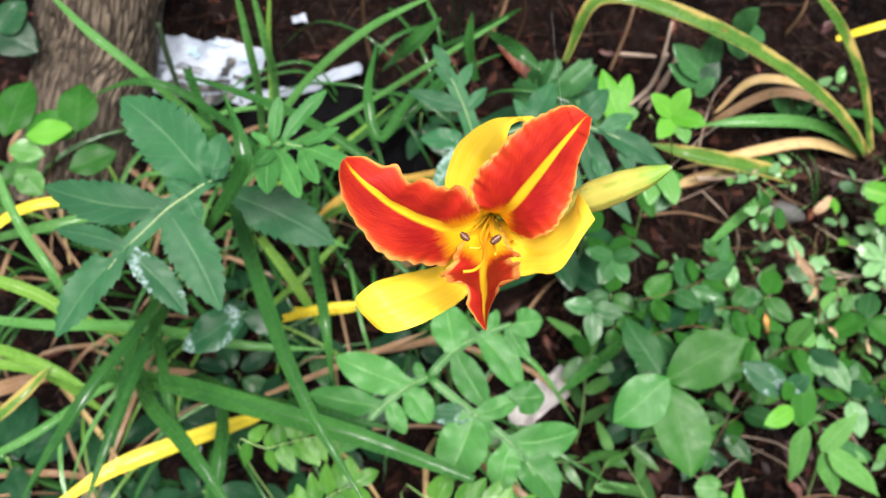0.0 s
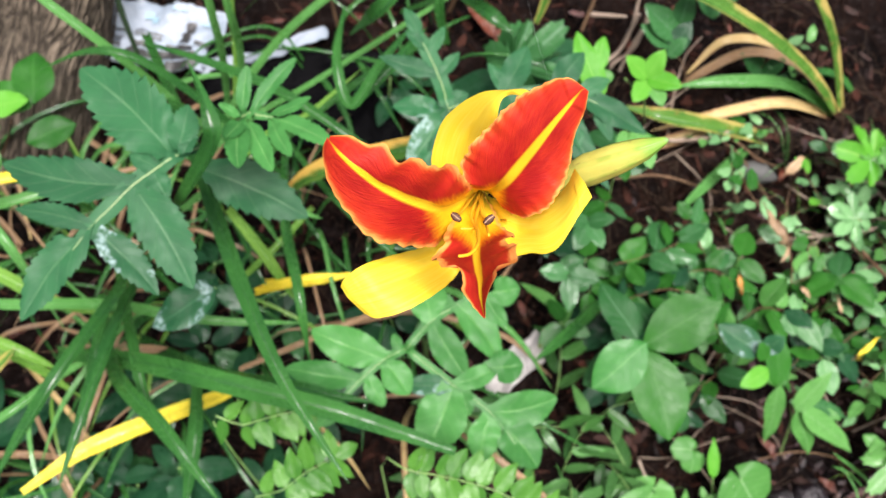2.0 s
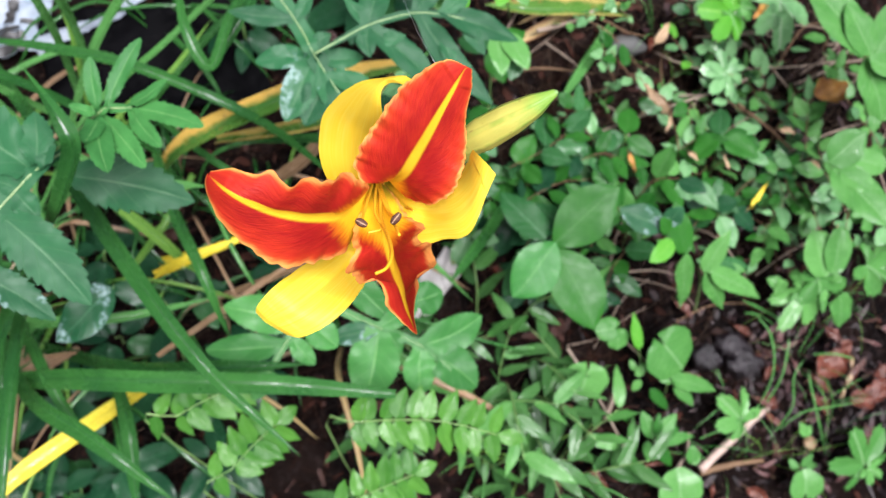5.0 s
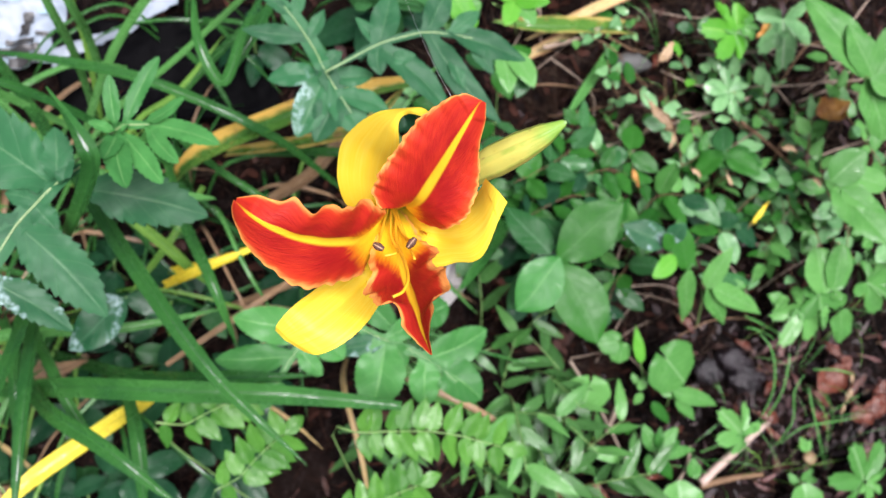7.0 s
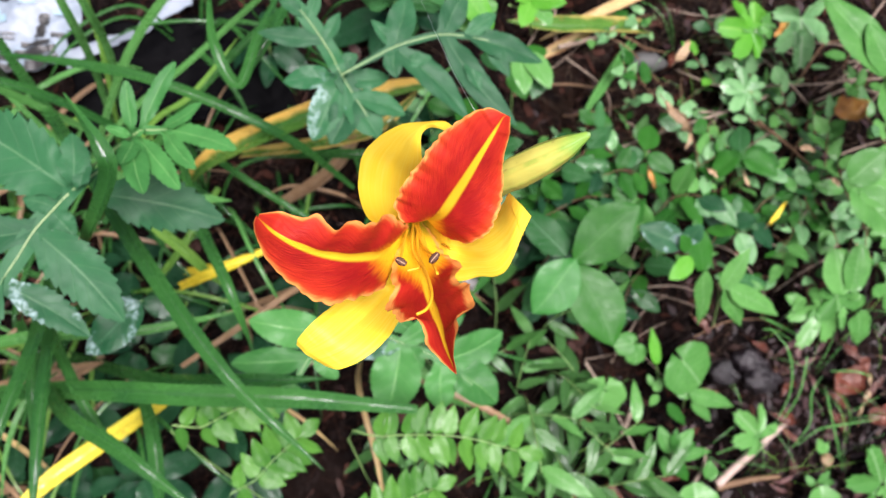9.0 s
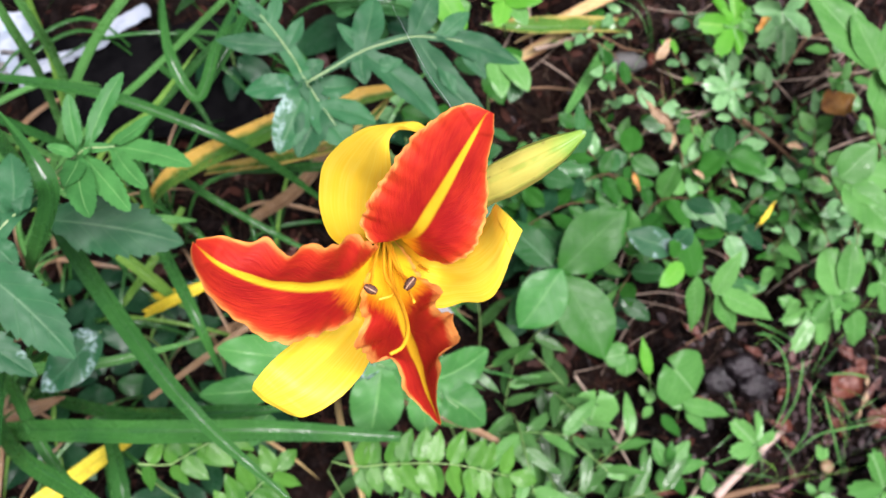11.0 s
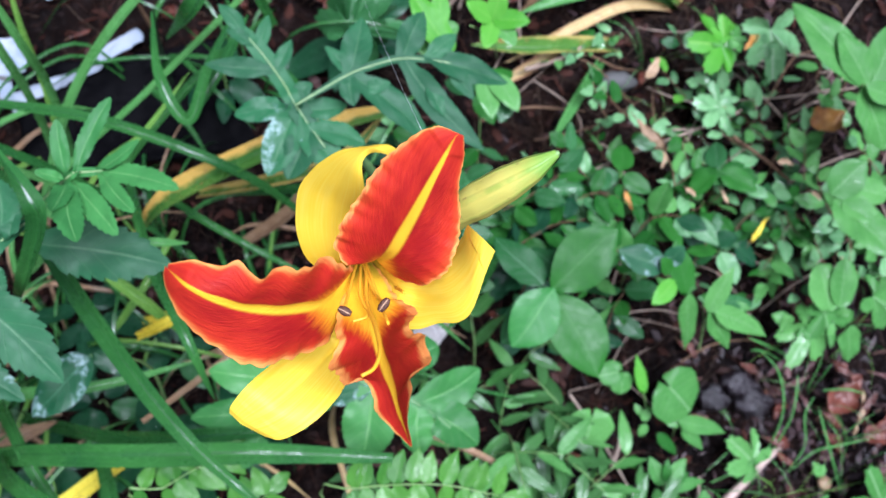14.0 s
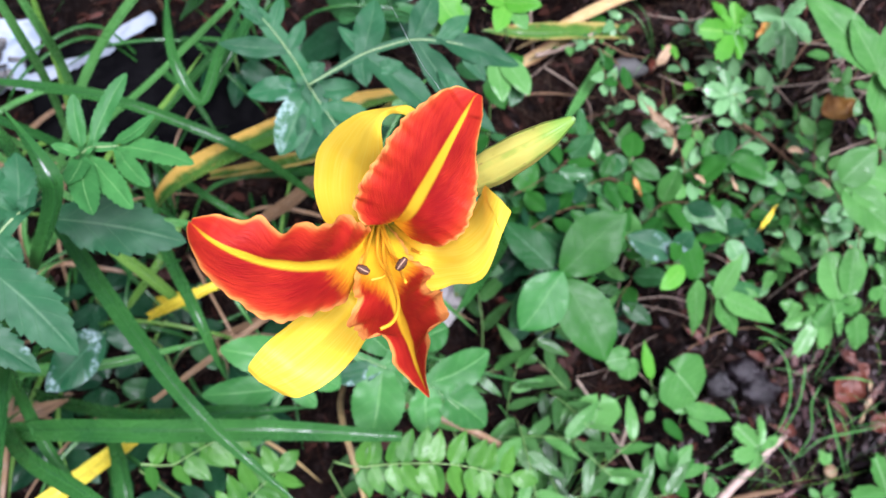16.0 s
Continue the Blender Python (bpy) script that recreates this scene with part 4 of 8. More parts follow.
    flower_sheet(tube, "sepal", [(-0.72, 1.20, -1.70), (-0.93, 0.81, -0.24), (-1.51, 0.96, 0.43), (-1.68, 2.07, 0.59), (-1.52, 3.07, 1.24), (-1.11, 3.72, 2.25), (-0.65, 4.33, 3.13), (0.10, 4.78, 3.84), (0.98, 4.56, 4.50)],
        [(-0.82, 1.13, -1.70), (-1.50, 0.37, 0.00), (-2.59, 0.81, 0.00), (-3.11, 1.90, -0.20), (-3.16, 2.83, -0.20), (-2.88, 3.74, 0.30), (-2.16, 4.40, 1.30), (-1.09, 4.85, 2.50), (0.00, 4.92, 3.40), (0.72, 4.88, 4.20), (1.11, 4.65, 4.60)],
        [(-0.63, 1.27, -1.70), (-0.49, 1.14, 0.30), (-0.17, 2.05, 1.00), (-0.07, 2.96, 2.60), (-0.15, 3.62, 3.20), (-0.19, 4.10, 3.40), (-0.13, 4.44, 3.50), (0.13, 4.63, 3.70), (0.49, 4.59, 4.10), (0.85, 4.46, 4.40)], SEPAL, (0.02, 0.02), 2.0, 0.06, 0.0, ruffle=(0.01, 0.01))
    flower_sheet(tube, "sepal", [(-0.77, 1.02, -1.70), (-0.95, -0.96, 0.40), (-1.62, -2.42, -1.30), (-2.59, -3.60, 0.40), (-3.62, -4.46, 1.70), (-4.56, -5.01, 1.60), (-4.96, -5.24, 1.30)],
        [(-0.84, 1.08, -1.70), (-1.46, -0.58, 0.40), (-2.41, -1.86, -1.30), (-3.77, -2.96, 0.40), (-4.58, -3.70, 1.70), (-5.22, -4.48, 1.60), (-5.38, -4.83, 1.30)],
        [(-0.68, 0.99, -1.70), (-0.35, -1.17, 0.40), (-0.77, -2.98, -1.30), (-1.34, -4.28, 1.10), (-2.34, -5.26, 1.60), (-3.35, -5.77, 1.50), (-4.03, -5.76, 1.20)], SEPAL, (0.03, 0.03), 2.0, 0.10, 1.0, ruffle=(0.01, 0.01))
    flower_sheet(tube, "sepal", [(-0.56, 1.04, -1.70), (0.82, -0.16, 0.30), (1.70, -0.50, 0.80), (2.72, -0.49, 2.20), (3.44, 0.10, 3.00), (3.81, 0.86, 3.60), (4.04, 1.63, 4.20)],
        [(-0.49, 1.13, -1.70), (0.81, 0.64, 0.20), (2.02, 0.93, 0.80), (2.97, 1.35, 1.80), (3.32, 1.75, 2.60), (3.43, 2.00, 3.40), (3.50, 2.13, 4.20)],
        [(-0.61, 0.97, -1.70), (-0.12, -0.42, -0.60), (0.60, -1.57, 0.30), (1.54, -1.72, 1.00), (2.39, -1.45, 1.70), (3.27, -1.32, 2.50), (3.72, -0.80, 3.00), (4.09, 0.33, 3.50), (4.45, 1.23, 3.70)], SEPAL, (0.02, 0.02), 2.0, 0.10, 2.0, ruffle=(0.01, 0.01))
    for line, r in (
        ([(-0.80, 1.04, -1.20), (-0.87, -0.15, 1.20), (-0.81, -0.77, 3.20)], 0.0007),
        ([(-0.73, 1.06, -1.20), (0.01, -0.25, 1.20), (0.57, -0.61, 3.20)], 0.0007),
        ([(-0.66, 1.08, -1.20), (-0.47, -0.34, 1.40), (-0.02, -1.03, 2.90), (-0.53, -1.25, 3.30)], 0.0007),
        ([(-0.59, 1.08, -1.20), (0.19, -0.44, 1.40), (0.75, -1.29, 3.80)], 0.0007),
        ([(-0.52, 1.06, -1.20), (0.41, 0.06, -1.00), (1.21, -0.30, 2.00)], 0.0007),
        ([(-0.45, 1.04, -1.20), (-0.21, -0.53, 1.60), (0.39, -1.40, 4.60), (0.64, -1.97, 6.10), (0.52, -2.42, 6.80), (0.15, -2.63, 7.10)], 0.0008),
    ):
        stalk(tube, [at_flower(p) for p in line], [r, r * 0.8], FILAMENT, name="filament", n=20, sides=7)
    for a, b in (((-0.98, -0.76, 3.60), (-0.56, -0.96, 3.70)), ((0.74, -0.44, 3.70), (0.43, -0.85, 3.60))):
        ends = [at_flower(a).lerp(at_flower(b), k) for k in (0, 0.5, 1)]
        stalk(tube, ends, [0.0010, 0.0017, 0.0017, 0.0010], ANTHER, name="anther", n=10, sides=9)
        lift = FLOWER.to_3x3() @ V((0, 0, 0.0014))
        stalk(tube, [p + lift for p in ends], [0.0002, 0.0004, 0.0002], POLLEN, name="pollen_line", n=8, sides=6)
    bud = stalk(lily, [(0.063, 0.255, 0.989), at_flower((3.22, 2.76, -2.20)), at_flower((4.64, 3.62, -1.00)), at_flower((6.00, 4.38, -0.20)), at_flower((7.04, 5.02, 0.30))], [0.0028, 0.0058, 0.0080, 0.0074, 0.0052, 0.0016], BUD, name="bud", label="closed pale yellow-green bud", n=30, sides=14)
    stalk(lily, [(0.063, 0.284, 0.938), (0.062, 0.268, 0.964), (0.063, 0.255, 0.989)], [0.0026, 0.0022], STEM, name="pedicel", n=10, sides=8)
    stalk(bud, [at_flower((6.95, 4.96, 0.30)), at_flower((7.12, 5.06, 0.32))], [0.0016, 0.0009], STEM, name="bud_tip", label="green notched tip", n=4, sides=7)


daylily()

# ---------------------------------------------------------------- lobed-leaved weeds
pl = thing("lobed_leaf_weed", (-0.272, 0.739, 0.218), "tall weed with grey-green toothed compound leaves among the strap leaves", "plant", "lobed-leaved weeds")
stalk(pl, [(-0.272, 0.739, 0.218), (-0.229, 0.590, 0.549), (-0.179, 0.496, 0.726)], [0.0035, 0.0022], STEM)
compound(pl, [(-0.179, 0.494, 0.724), (-0.196, 0.454, 0.763), (-0.213, 0.443, 0.759), (-0.230, 0.430, 0.756), (-0.246, 0.413, 0.751), (-0.261, 0.398, 0.746), (-0.275, 0.379, 0.740)], [
    ((-0.200, 0.456, 0.763), (-0.283, 0.529, 0.793), 0.50),
    ((-0.195, 0.459, 0.764), (-0.188, 0.498, 0.778), 0.62),
    ((-0.233, 0.430, 0.756), (-0.340, 0.450, 0.769), 0.37),
    ((-0.229, 0.428, 0.755), (-0.182, 0.350, 0.725), 0.44),
    ((-0.262, 0.398, 0.746), (-0.326, 0.411, 0.754), 0.30),
    ((-0.262, 0.396, 0.746), (-0.317, 0.325, 0.724), 0.38),
    ((-0.258, 0.393, 0.744), (-0.207, 0.346, 0.725), 0.38, GLAUCOUS_SPOT),
    ((-0.192, 0.454, 0.762), (-0.182, 0.479, 0.771), 0.55),
    ((-0.214, 0.440, 0.759), (-0.202, 0.419, 0.751), 0.80),
    ((-0.212, 0.444, 0.760), (-0.235, 0.455, 0.765), 0.70),
], GLAUCOUS, broad=1.0, wing=0.017)
compound(pl, [(-0.179, 0.494, 0.724), (-0.186, 0.470, 0.721), (-0.177, 0.467, 0.719)], [
    ((-0.185, 0.469, 0.721), (-0.093, 0.431, 0.703), 0.47),
], GLAUCOUS, broad=1.0)
compound(pl, [(-0.216, 0.531, 0.662), (-0.142, 0.485, 0.774), (-0.135, 0.488, 0.774), (-0.126, 0.486, 0.774), (-0.116, 0.484, 0.774)], [
    ((-0.135, 0.488, 0.774), (-0.098, 0.533, 0.796), 0.28),
    ((-0.142, 0.487, 0.774), (-0.136, 0.518, 0.801), 0.37),
    ((-0.143, 0.484, 0.774), (-0.157, 0.486, 0.791), 0.49),
    ((-0.142, 0.482, 0.774), (-0.149, 0.451, 0.796), 0.52),
    ((-0.141, 0.482, 0.774), (-0.135, 0.422, 0.801), 0.39),
    ((-0.138, 0.481, 0.774), (-0.114, 0.423, 0.791), 0.35),
    ((-0.117, 0.484, 0.774), (-0.066, 0.444, 0.796), 0.32),
    ((-0.119, 0.486, 0.774), (-0.085, 0.485, 0.801), 0.30),
    ((-0.117, 0.482, 0.774), (-0.099, 0.437, 0.791), 0.35),
], FINGER, wing=0.008, broad=0.72, teeth=0.15, blunt=0.62)
pl = thing("lobed_leaf_weed", (0.095, 0.675, 0.192), "tall weed with grey-green lobed leaves, some spotted white", "plant", "lobed-leaved weeds")
stalk(pl, [(0.095, 0.675, 0.192), (0.080, 0.597, 0.461), (0.064, 0.550, 0.581)], [0.0035, 0.0022], STEM)
compound(pl, [(0.064, 0.550, 0.581), (0.039, 0.587, 0.653), (0.035, 0.606, 0.659), (0.025, 0.633, 0.669), (0.016, 0.652, 0.676), (0.004, 0.673, 0.684)], [
    ((0.026, 0.624, 0.666), (-0.032, 0.640, 0.678), 0.36),
    ((0.031, 0.623, 0.665), (0.052, 0.646, 0.676), 0.50),
    ((0.020, 0.644, 0.673), (0.038, 0.672, 0.686), 0.42),
    ((0.010, 0.662, 0.680), (-0.005, 0.690, 0.695), 0.50),
    ((0.015, 0.650, 0.676), (-0.004, 0.666, 0.686), 0.53),
    ((0.041, 0.596, 0.655), (0.060, 0.602, 0.660), 0.87),
], GLAUCOUS, broad=1.0, wing=0.018, teeth=0.04, blunt=0.95)
compound(pl, [(0.064, 0.550, 0.581), (0.039, 0.587, 0.653), (0.047, 0.565, 0.644), (0.055, 0.544, 0.637)], [
    ((0.043, 0.576, 0.649), (0.064, 0.523, 0.629), 0.57),
    ((0.047, 0.567, 0.645), (0.013, 0.525, 0.632), 0.57),
    ((0.049, 0.563, 0.644), (0.094, 0.541, 0.634), 0.48),
    ((0.043, 0.583, 0.651), (0.087, 0.579, 0.647), 0.48),
    ((0.033, 0.586, 0.652), (-0.018, 0.591, 0.657), 0.46, DARK_SPOT),
    ((0.037, 0.583, 0.651), (-0.003, 0.532, 0.635), 0.51, GLAUCOUS_SPOT),
], GLAUCOUS, broad=1.0, wing=0.020, teeth=0.05, blunt=0.75)
compound(pl, [(0.038, 0.576, 0.668), (0.065, 0.585, 0.669), (0.095, 0.594, 0.671), (0.120, 0.597, 0.671), (0.146, 0.598, 0.670), (0.174, 0.591, 0.666), (0.204, 0.580, 0.660)], [
    ((0.094, 0.595, 0.671), (0.080, 0.622, 0.685), 0.44),
    ((0.096, 0.595, 0.671), (0.121, 0.642, 0.690), 0.56),
    ((0.097, 0.591, 0.670), (0.155, 0.515, 0.644), 0.32),
    ((0.094, 0.590, 0.670), (0.090, 0.563, 0.665), 0.77),
    ((0.103, 0.578, 0.665), (0.130, 0.577, 0.667), 0.56),
    ((0.148, 0.599, 0.670), (0.182, 0.635, 0.685), 0.56),
    ((0.149, 0.595, 0.669), (0.200, 0.499, 0.637), 0.26),
    ((0.166, 0.571, 0.659), (0.171, 0.538, 0.651), 0.50),
    ((0.172, 0.593, 0.667), (0.243, 0.556, 0.654), 0.38),
    ((0.190, 0.583, 0.662), (0.203, 0.546, 0.653), 0.45),
    ((0.172, 0.594, 0.667), (0.206, 0.608, 0.674), 0.54),
], GLAUCOUS, broad=1.0, wing=0.008, teeth=0.04, blunt=0.9)
pl = thing("lobed_leaf_weed", (0.019, 0.522, 0.131), "low weed with pale-veined lobed leaves below the flower", "plant", "lobed-leaved weeds")
stalk(pl, [(0.019, 0.522, 0.131), (0.011, 0.474, 0.334), (-0.003, 0.427, 0.423)], [0.0035, 0.0022], STEM)
compound(pl, [(-0.003, 0.427, 0.423), (-0.009, 0.399, 0.475), (-0.033, 0.388, 0.472), (-0.061, 0.366, 0.466), (-0.083, 0.343, 0.459)], [
    ((-0.033, 0.388, 0.472), (-0.114, 0.418, 0.487), 0.46),
    ((-0.061, 0.366, 0.466), (-0.142, 0.381, 0.475), 0.37),
    ((-0.032, 0.385, 0.471), (-0.006, 0.352, 0.458), 0.75),
    ((-0.076, 0.352, 0.462), (-0.106, 0.320, 0.452), 0.50),
    ((-0.052, 0.372, 0.467), (-0.034, 0.340, 0.455), 0.55),
    ((-0.016, 0.396, 0.474), (-0.024, 0.414, 0.481), 0.60),
], PALELOBE, teeth=0.04, blunt=0.75, broad=1.0, wing=0.010, r0=0.0006)
compound(pl, [(-0.003, 0.427, 0.423), (-0.009, 0.401, 0.469), (0.019, 0.430, 0.477), (0.054, 0.449, 0.482), (0.084, 0.460, 0.484)], [
    ((0.019, 0.430, 0.477), (0.008, 0.482, 0.496), 0.75),
    ((0.020, 0.428, 0.476), (0.057, 0.370, 0.455), 0.46),
    ((0.050, 0.447, 0.482), (0.097, 0.390, 0.459), 0.46),
    ((0.080, 0.458, 0.484), (0.104, 0.424, 0.471), 0.50),
    ((0.084, 0.460, 0.484), (0.121, 0.465, 0.485), 0.90),
    ((0.045, 0.444, 0.481), (0.026, 0.461, 0.488), 0.50),
    ((0.060, 0.451, 0.482), (0.068, 0.475, 0.491), 0.55),
], PALELOBE, teeth=0.04, blunt=0.75, broad=1.0, wing=0.010, r0=0.0006)
compound(pl, [(-0.003, 0.427, 0.423), (-0.009, 0.403, 0.465), (0.017, 0.383, 0.456), (0.043, 0.364, 0.448), (0.083, 0.336, 0.436), (0.109, 0.304, 0.424)], [
    ((0.043, 0.365, 0.449), (0.096, 0.386, 0.453), 0.42),
    ((0.041, 0.362, 0.448), (0.009, 0.296, 0.426), 0.72),
    ((0.039, 0.364, 0.448), (-0.013, 0.365, 0.451), 0.46, GLAUCOUS_SPOT),
    ((0.083, 0.336, 0.436), (0.160, 0.350, 0.437), 0.52),
    ((0.081, 0.333, 0.435), (0.070, 0.286, 0.420), 0.72),
    ((0.091, 0.327, 0.433), (0.135, 0.280, 0.414), 0.66),
    ((0.050, 0.360, 0.447), (0.059, 0.333, 0.436), 0.60),
    ((0.083, 0.382, 0.453), (0.122, 0.386, 0.452), 0.95),
], PALELOBE, teeth=0.04, blunt=0.75, broad=1.0, wing=0.010, r0=0.0006)
# ---------------------------------------------------------------- strap-leaved clumps
cl = thing("strap_leaf_clump", (-0.390, 0.630, 0.174), "clump of long arching dark green strap leaves", "plant", "strap-leaved clumps")
strap(cl, [(-0.366, 0.894, 0.444), (-0.240, 0.600, 0.578), (-0.182, 0.451, 0.627), (-0.126, 0.323, 0.617), (-0.061, 0.225, 0.579)], 0.0156, STRAP_DARK)
strap(cl, [(-0.443, 0.458, 0.348), (-0.297, 0.391, 0.471), (-0.190, 0.347, 0.515), (-0.076, 0.313, 0.517), (0.039, 0.277, 0.494)], 0.0215, STRAP, fold=0.7, ends=(0.7, 0.4))
strap(cl, [(-0.421, 0.565, 0.298), (-0.332, 0.393, 0.449), (-0.260, 0.312, 0.493), (-0.197, 0.237, 0.469)], 0.0172, STRAP)
strap(cl, [(-0.328, 0.574, 0.421), (-0.318, 0.450, 0.520), (-0.352, 0.354, 0.543), (-0.393, 0.300, 0.509), (-0.437, 0.256, 0.458)], 0.0133, STRAP_DARK, twist=0.8)
strap(cl, [(-0.321, 0.562, 0.413), (-0.316, 0.438, 0.501), (-0.328, 0.347, 0.515), (-0.350, 0.246, 0.499)], 0.0140, STRAP_DARK)
strap(cl, [(-0.349, 0.566, 0.392), (-0.343, 0.452, 0.474), (-0.347, 0.376, 0.474), (-0.356, 0.323, 0.441)], 0.0109, STRAP_DARK)
strap(cl, [(-0.381, 0.568, 0.358), (-0.320, 0.440, 0.455), (-0.300, 0.373, 0.448), (-0.284, 0.333, 0.412)], 0.0125, STRAP)
strap(cl, [(-0.170, 0.719, 0.394), (-0.151, 0.567, 0.475), (-0.128, 0.464, 0.493), (-0.120, 0.402, 0.431)], 0.0125, STRAP)
strap(cl, [(-0.177, 0.501, 0.823), (-0.158, 0.454, 0.818), (-0.160, 0.437, 0.795), (-0.205, 0.436, 0.712), (-0.255, 0.472, 0.593)], 0.0140, STRAP_DARK, ends=(0.1, 0.5), twist=1.2)
strap(cl, [(-0.409, 0.686, 0.609), (-0.329, 0.661, 0.664), (-0.276, 0.655, 0.649), (-0.213, 0.640, 0.580), (-0.155, 0.636, 0.459)], 0.0094, STRAP_DARK, ends=(0.2, 0.5))
strap(cl, [(-0.044, 0.338, 0.473), (-0.132, 0.361, 0.464), (-0.243, 0.415, 0.380), (-0.374, 0.512, 0.264)], 0.0156, STRAP_DARK, ends=(0.1, 0.9))
strap(cl, [(-0.270, 0.418, 0.333), (-0.258, 0.359, 0.364), (-0.260, 0.314, 0.356), (-0.272, 0.263, 0.322)], 0.0172, STRAP_DARK)
cl = thing("strap_leaf_clump", (-0.668, 0.560, 0.146), "clump of pale and yellowing strap leaves low over the litter", "plant", "strap-leaved clumps")
strap(cl, [(-0.574, 0.542, 0.460), (-0.491, 0.519, 0.446), (-0.437, 0.499, 0.410), (-0.371, 0.495, 0.371)], 0.0160, STRAP_PALE)
strap(cl, [(-0.590, 0.509, 0.404), (-0.482, 0.491, 0.417), (-0.357, 0.480, 0.433), (-0.236, 0.454, 0.440), (-0.120, 0.462, 0.409)], 0.0130, STRAP_BRIGHT)
strap(cl, [(-0.601, 0.494, 0.371), (-0.505, 0.462, 0.374), (-0.442, 0.440, 0.337)], 0.0140, STRAP_PALE)
strap(cl, [(-0.601, 0.470, 0.356), (-0.500, 0.458, 0.348), (-0.433, 0.427, 0.270)], 0.0140, STRAP_PALE)
strap(cl, [(-0.545, 0.322, 0.382), (-0.467, 0.356, 0.403), (-0.408, 0.420, 0.384), (-0.356, 0.464, 0.352)], 0.0100, STRAP_BRIGHT)
strap(cl, [(-0.559, 0.373, 0.355), (-0.504, 0.414, 0.380), (-0.484, 0.456, 0.371)], 0.0140, STRAP_EDGED)
strap(cl, [(-0.456, 0.289, 0.337), (-0.387, 0.332, 0.352), (-0.308, 0.372, 0.341), (-0.260, 0.411, 0.295), (-0.230, 0.431, 0.272)], 0.0200, STRAP_YELLOW, fold=0.5, ends=(0.4, 0.2))
strap(cl, [(-0.527, 0.644, 0.583), (-0.487, 0.567, 0.535), (-0.448, 0.517, 0.503), (-0.436, 0.496, 0.431)], 0.0110, STRAP_BRIGHT)
strap(cl, [(-0.580, 0.604, 0.440), (-0.520, 0.622, 0.475), (-0.465, 0.644, 0.465), (-0.411, 0.673, 0.424)], 0.0140, STRAP_YELLOW)
strap(cl, [(-0.614, 0.624, 0.394), (-0.503, 0.627, 0.431), (-0.426, 0.660, 0.416), (-0.374, 0.682, 0.371)], 0.0140, STRAP_BRIGHT)
strap(cl, [(-0.455, 0.478, 0.302), (-0.381, 0.467, 0.319), (-0.314, 0.472, 0.322)], 0.0200, STRAP_DRY)
strap(cl, [(-0.613, 0.452, 0.286), (-0.561, 0.465, 0.294), (-0.501, 0.478, 0.302)], 0.0200, STRAP_DRY)
strap(cl, [(-0.298, 0.632, 0.398), (-0.242, 0.623, 0.452), (-0.155, 0.605, 0.440), (-0.114, 0.604, 0.416)], 0.0120, STRAP_BRIGHT)
strap(cl, [(-0.207, 0.540, 0.340), (-0.155, 0.526, 0.391), (-0.097, 0.535, 0.396)], 0.0130, STRAP_YELLOW)
strap(cl, [(-0.238, 0.632, 0.398), (-0.187, 0.566, 0.392), (-0.155, 0.530, 0.334)], 0.0140, STRAP_PALE)
strap(cl, [(-0.230, 0.454, 0.286), (-0.116, 0.488, 0.320), (-0.012, 0.523, 0.341)], 0.0080, STRAP_DRY)
cl = thing("strap_leaf_clump", (-0.272, 0.830, 0.254), "clump of upright bright green strap leaves behind the weeds", "plant", "strap-leaved clumps")
strap(cl, [(-0.262, 0.778, 0.313), (-0.231, 0.765, 0.517), (-0.224, 0.754, 0.628), (-0.230, 0.777, 0.724)], 0.0101, STRAP_BRIGHT)
strap(cl, [(-0.245, 0.778, 0.313), (-0.214, 0.785, 0.505), (-0.210, 0.776, 0.606), (-0.219, 0.801, 0.704)], 0.0101, STRAP_BRIGHT)
strap(cl, [(-0.262, 0.764, 0.304), (-0.233, 0.826, 0.460), (-0.225, 0.854, 0.549), (-0.210, 0.882, 0.637)], 0.0072, STRAP_PALE)
strap(cl, [(-0.292, 0.742, 0.349), (-0.195, 0.779, 0.502), (-0.095, 0.795, 0.606), (0.009, 0.811, 0.663)], 0.0115, STRAP_BRIGHT)
strap(cl, [(-0.341, 0.686, 0.314), (-0.241, 0.746, 0.410), (-0.119, 0.779, 0.478), (0.017, 0.807, 0.566), (0.087, 0.829, 0.603)], 0.0079, STRAP_BRIGHT, ends=(0.6, 0.3))
strap(cl, [(-0.300, 0.672, 0.305), (-0.173, 0.751, 0.390), (-0.061, 0.806, 0.448), (0.055, 0.832, 0.511)], 0.0120, STRAP)
strap(cl, [(-0.468, 0.805, 0.684), (-0.401, 0.740, 0.667), (-0.344, 0.711, 0.625), (-0.302, 0.709, 0.553), (-0.246, 0.709, 0.446)], 0.0101, STRAP_BRIGHT, ends=(0.3, 0.6))
strap(cl, [(-0.292, 0.686, 0.314), (-0.202, 0.739, 0.406), (-0.137, 0.753, 0.439), (-0.059, 0.793, 0.486)], 0.0072, STRAP_PALE)
strap(cl, [(-0.330, 0.793, 0.535), (-0.234, 0.742, 0.550), (-0.138, 0.680, 0.561), (-0.031, 0.619, 0.508), (0.036, 0.594, 0.398)], 0.0120, STRAP_DARK, ends=(0.3, 0.4))
strap(cl, [(-0.389, 0.862, 0.390), (-0.312, 0.743, 0.407), (-0.224, 0.655, 0.406), (-0.169, 0.597, 0.346)], 0.0086, STRAP_BRIGHT)
strap(cl, [(-0.086, 0.720, 0.323), (0.018, 0.640, 0.414), (0.131, 0.620, 0.401)], 0.0120, STRAP)
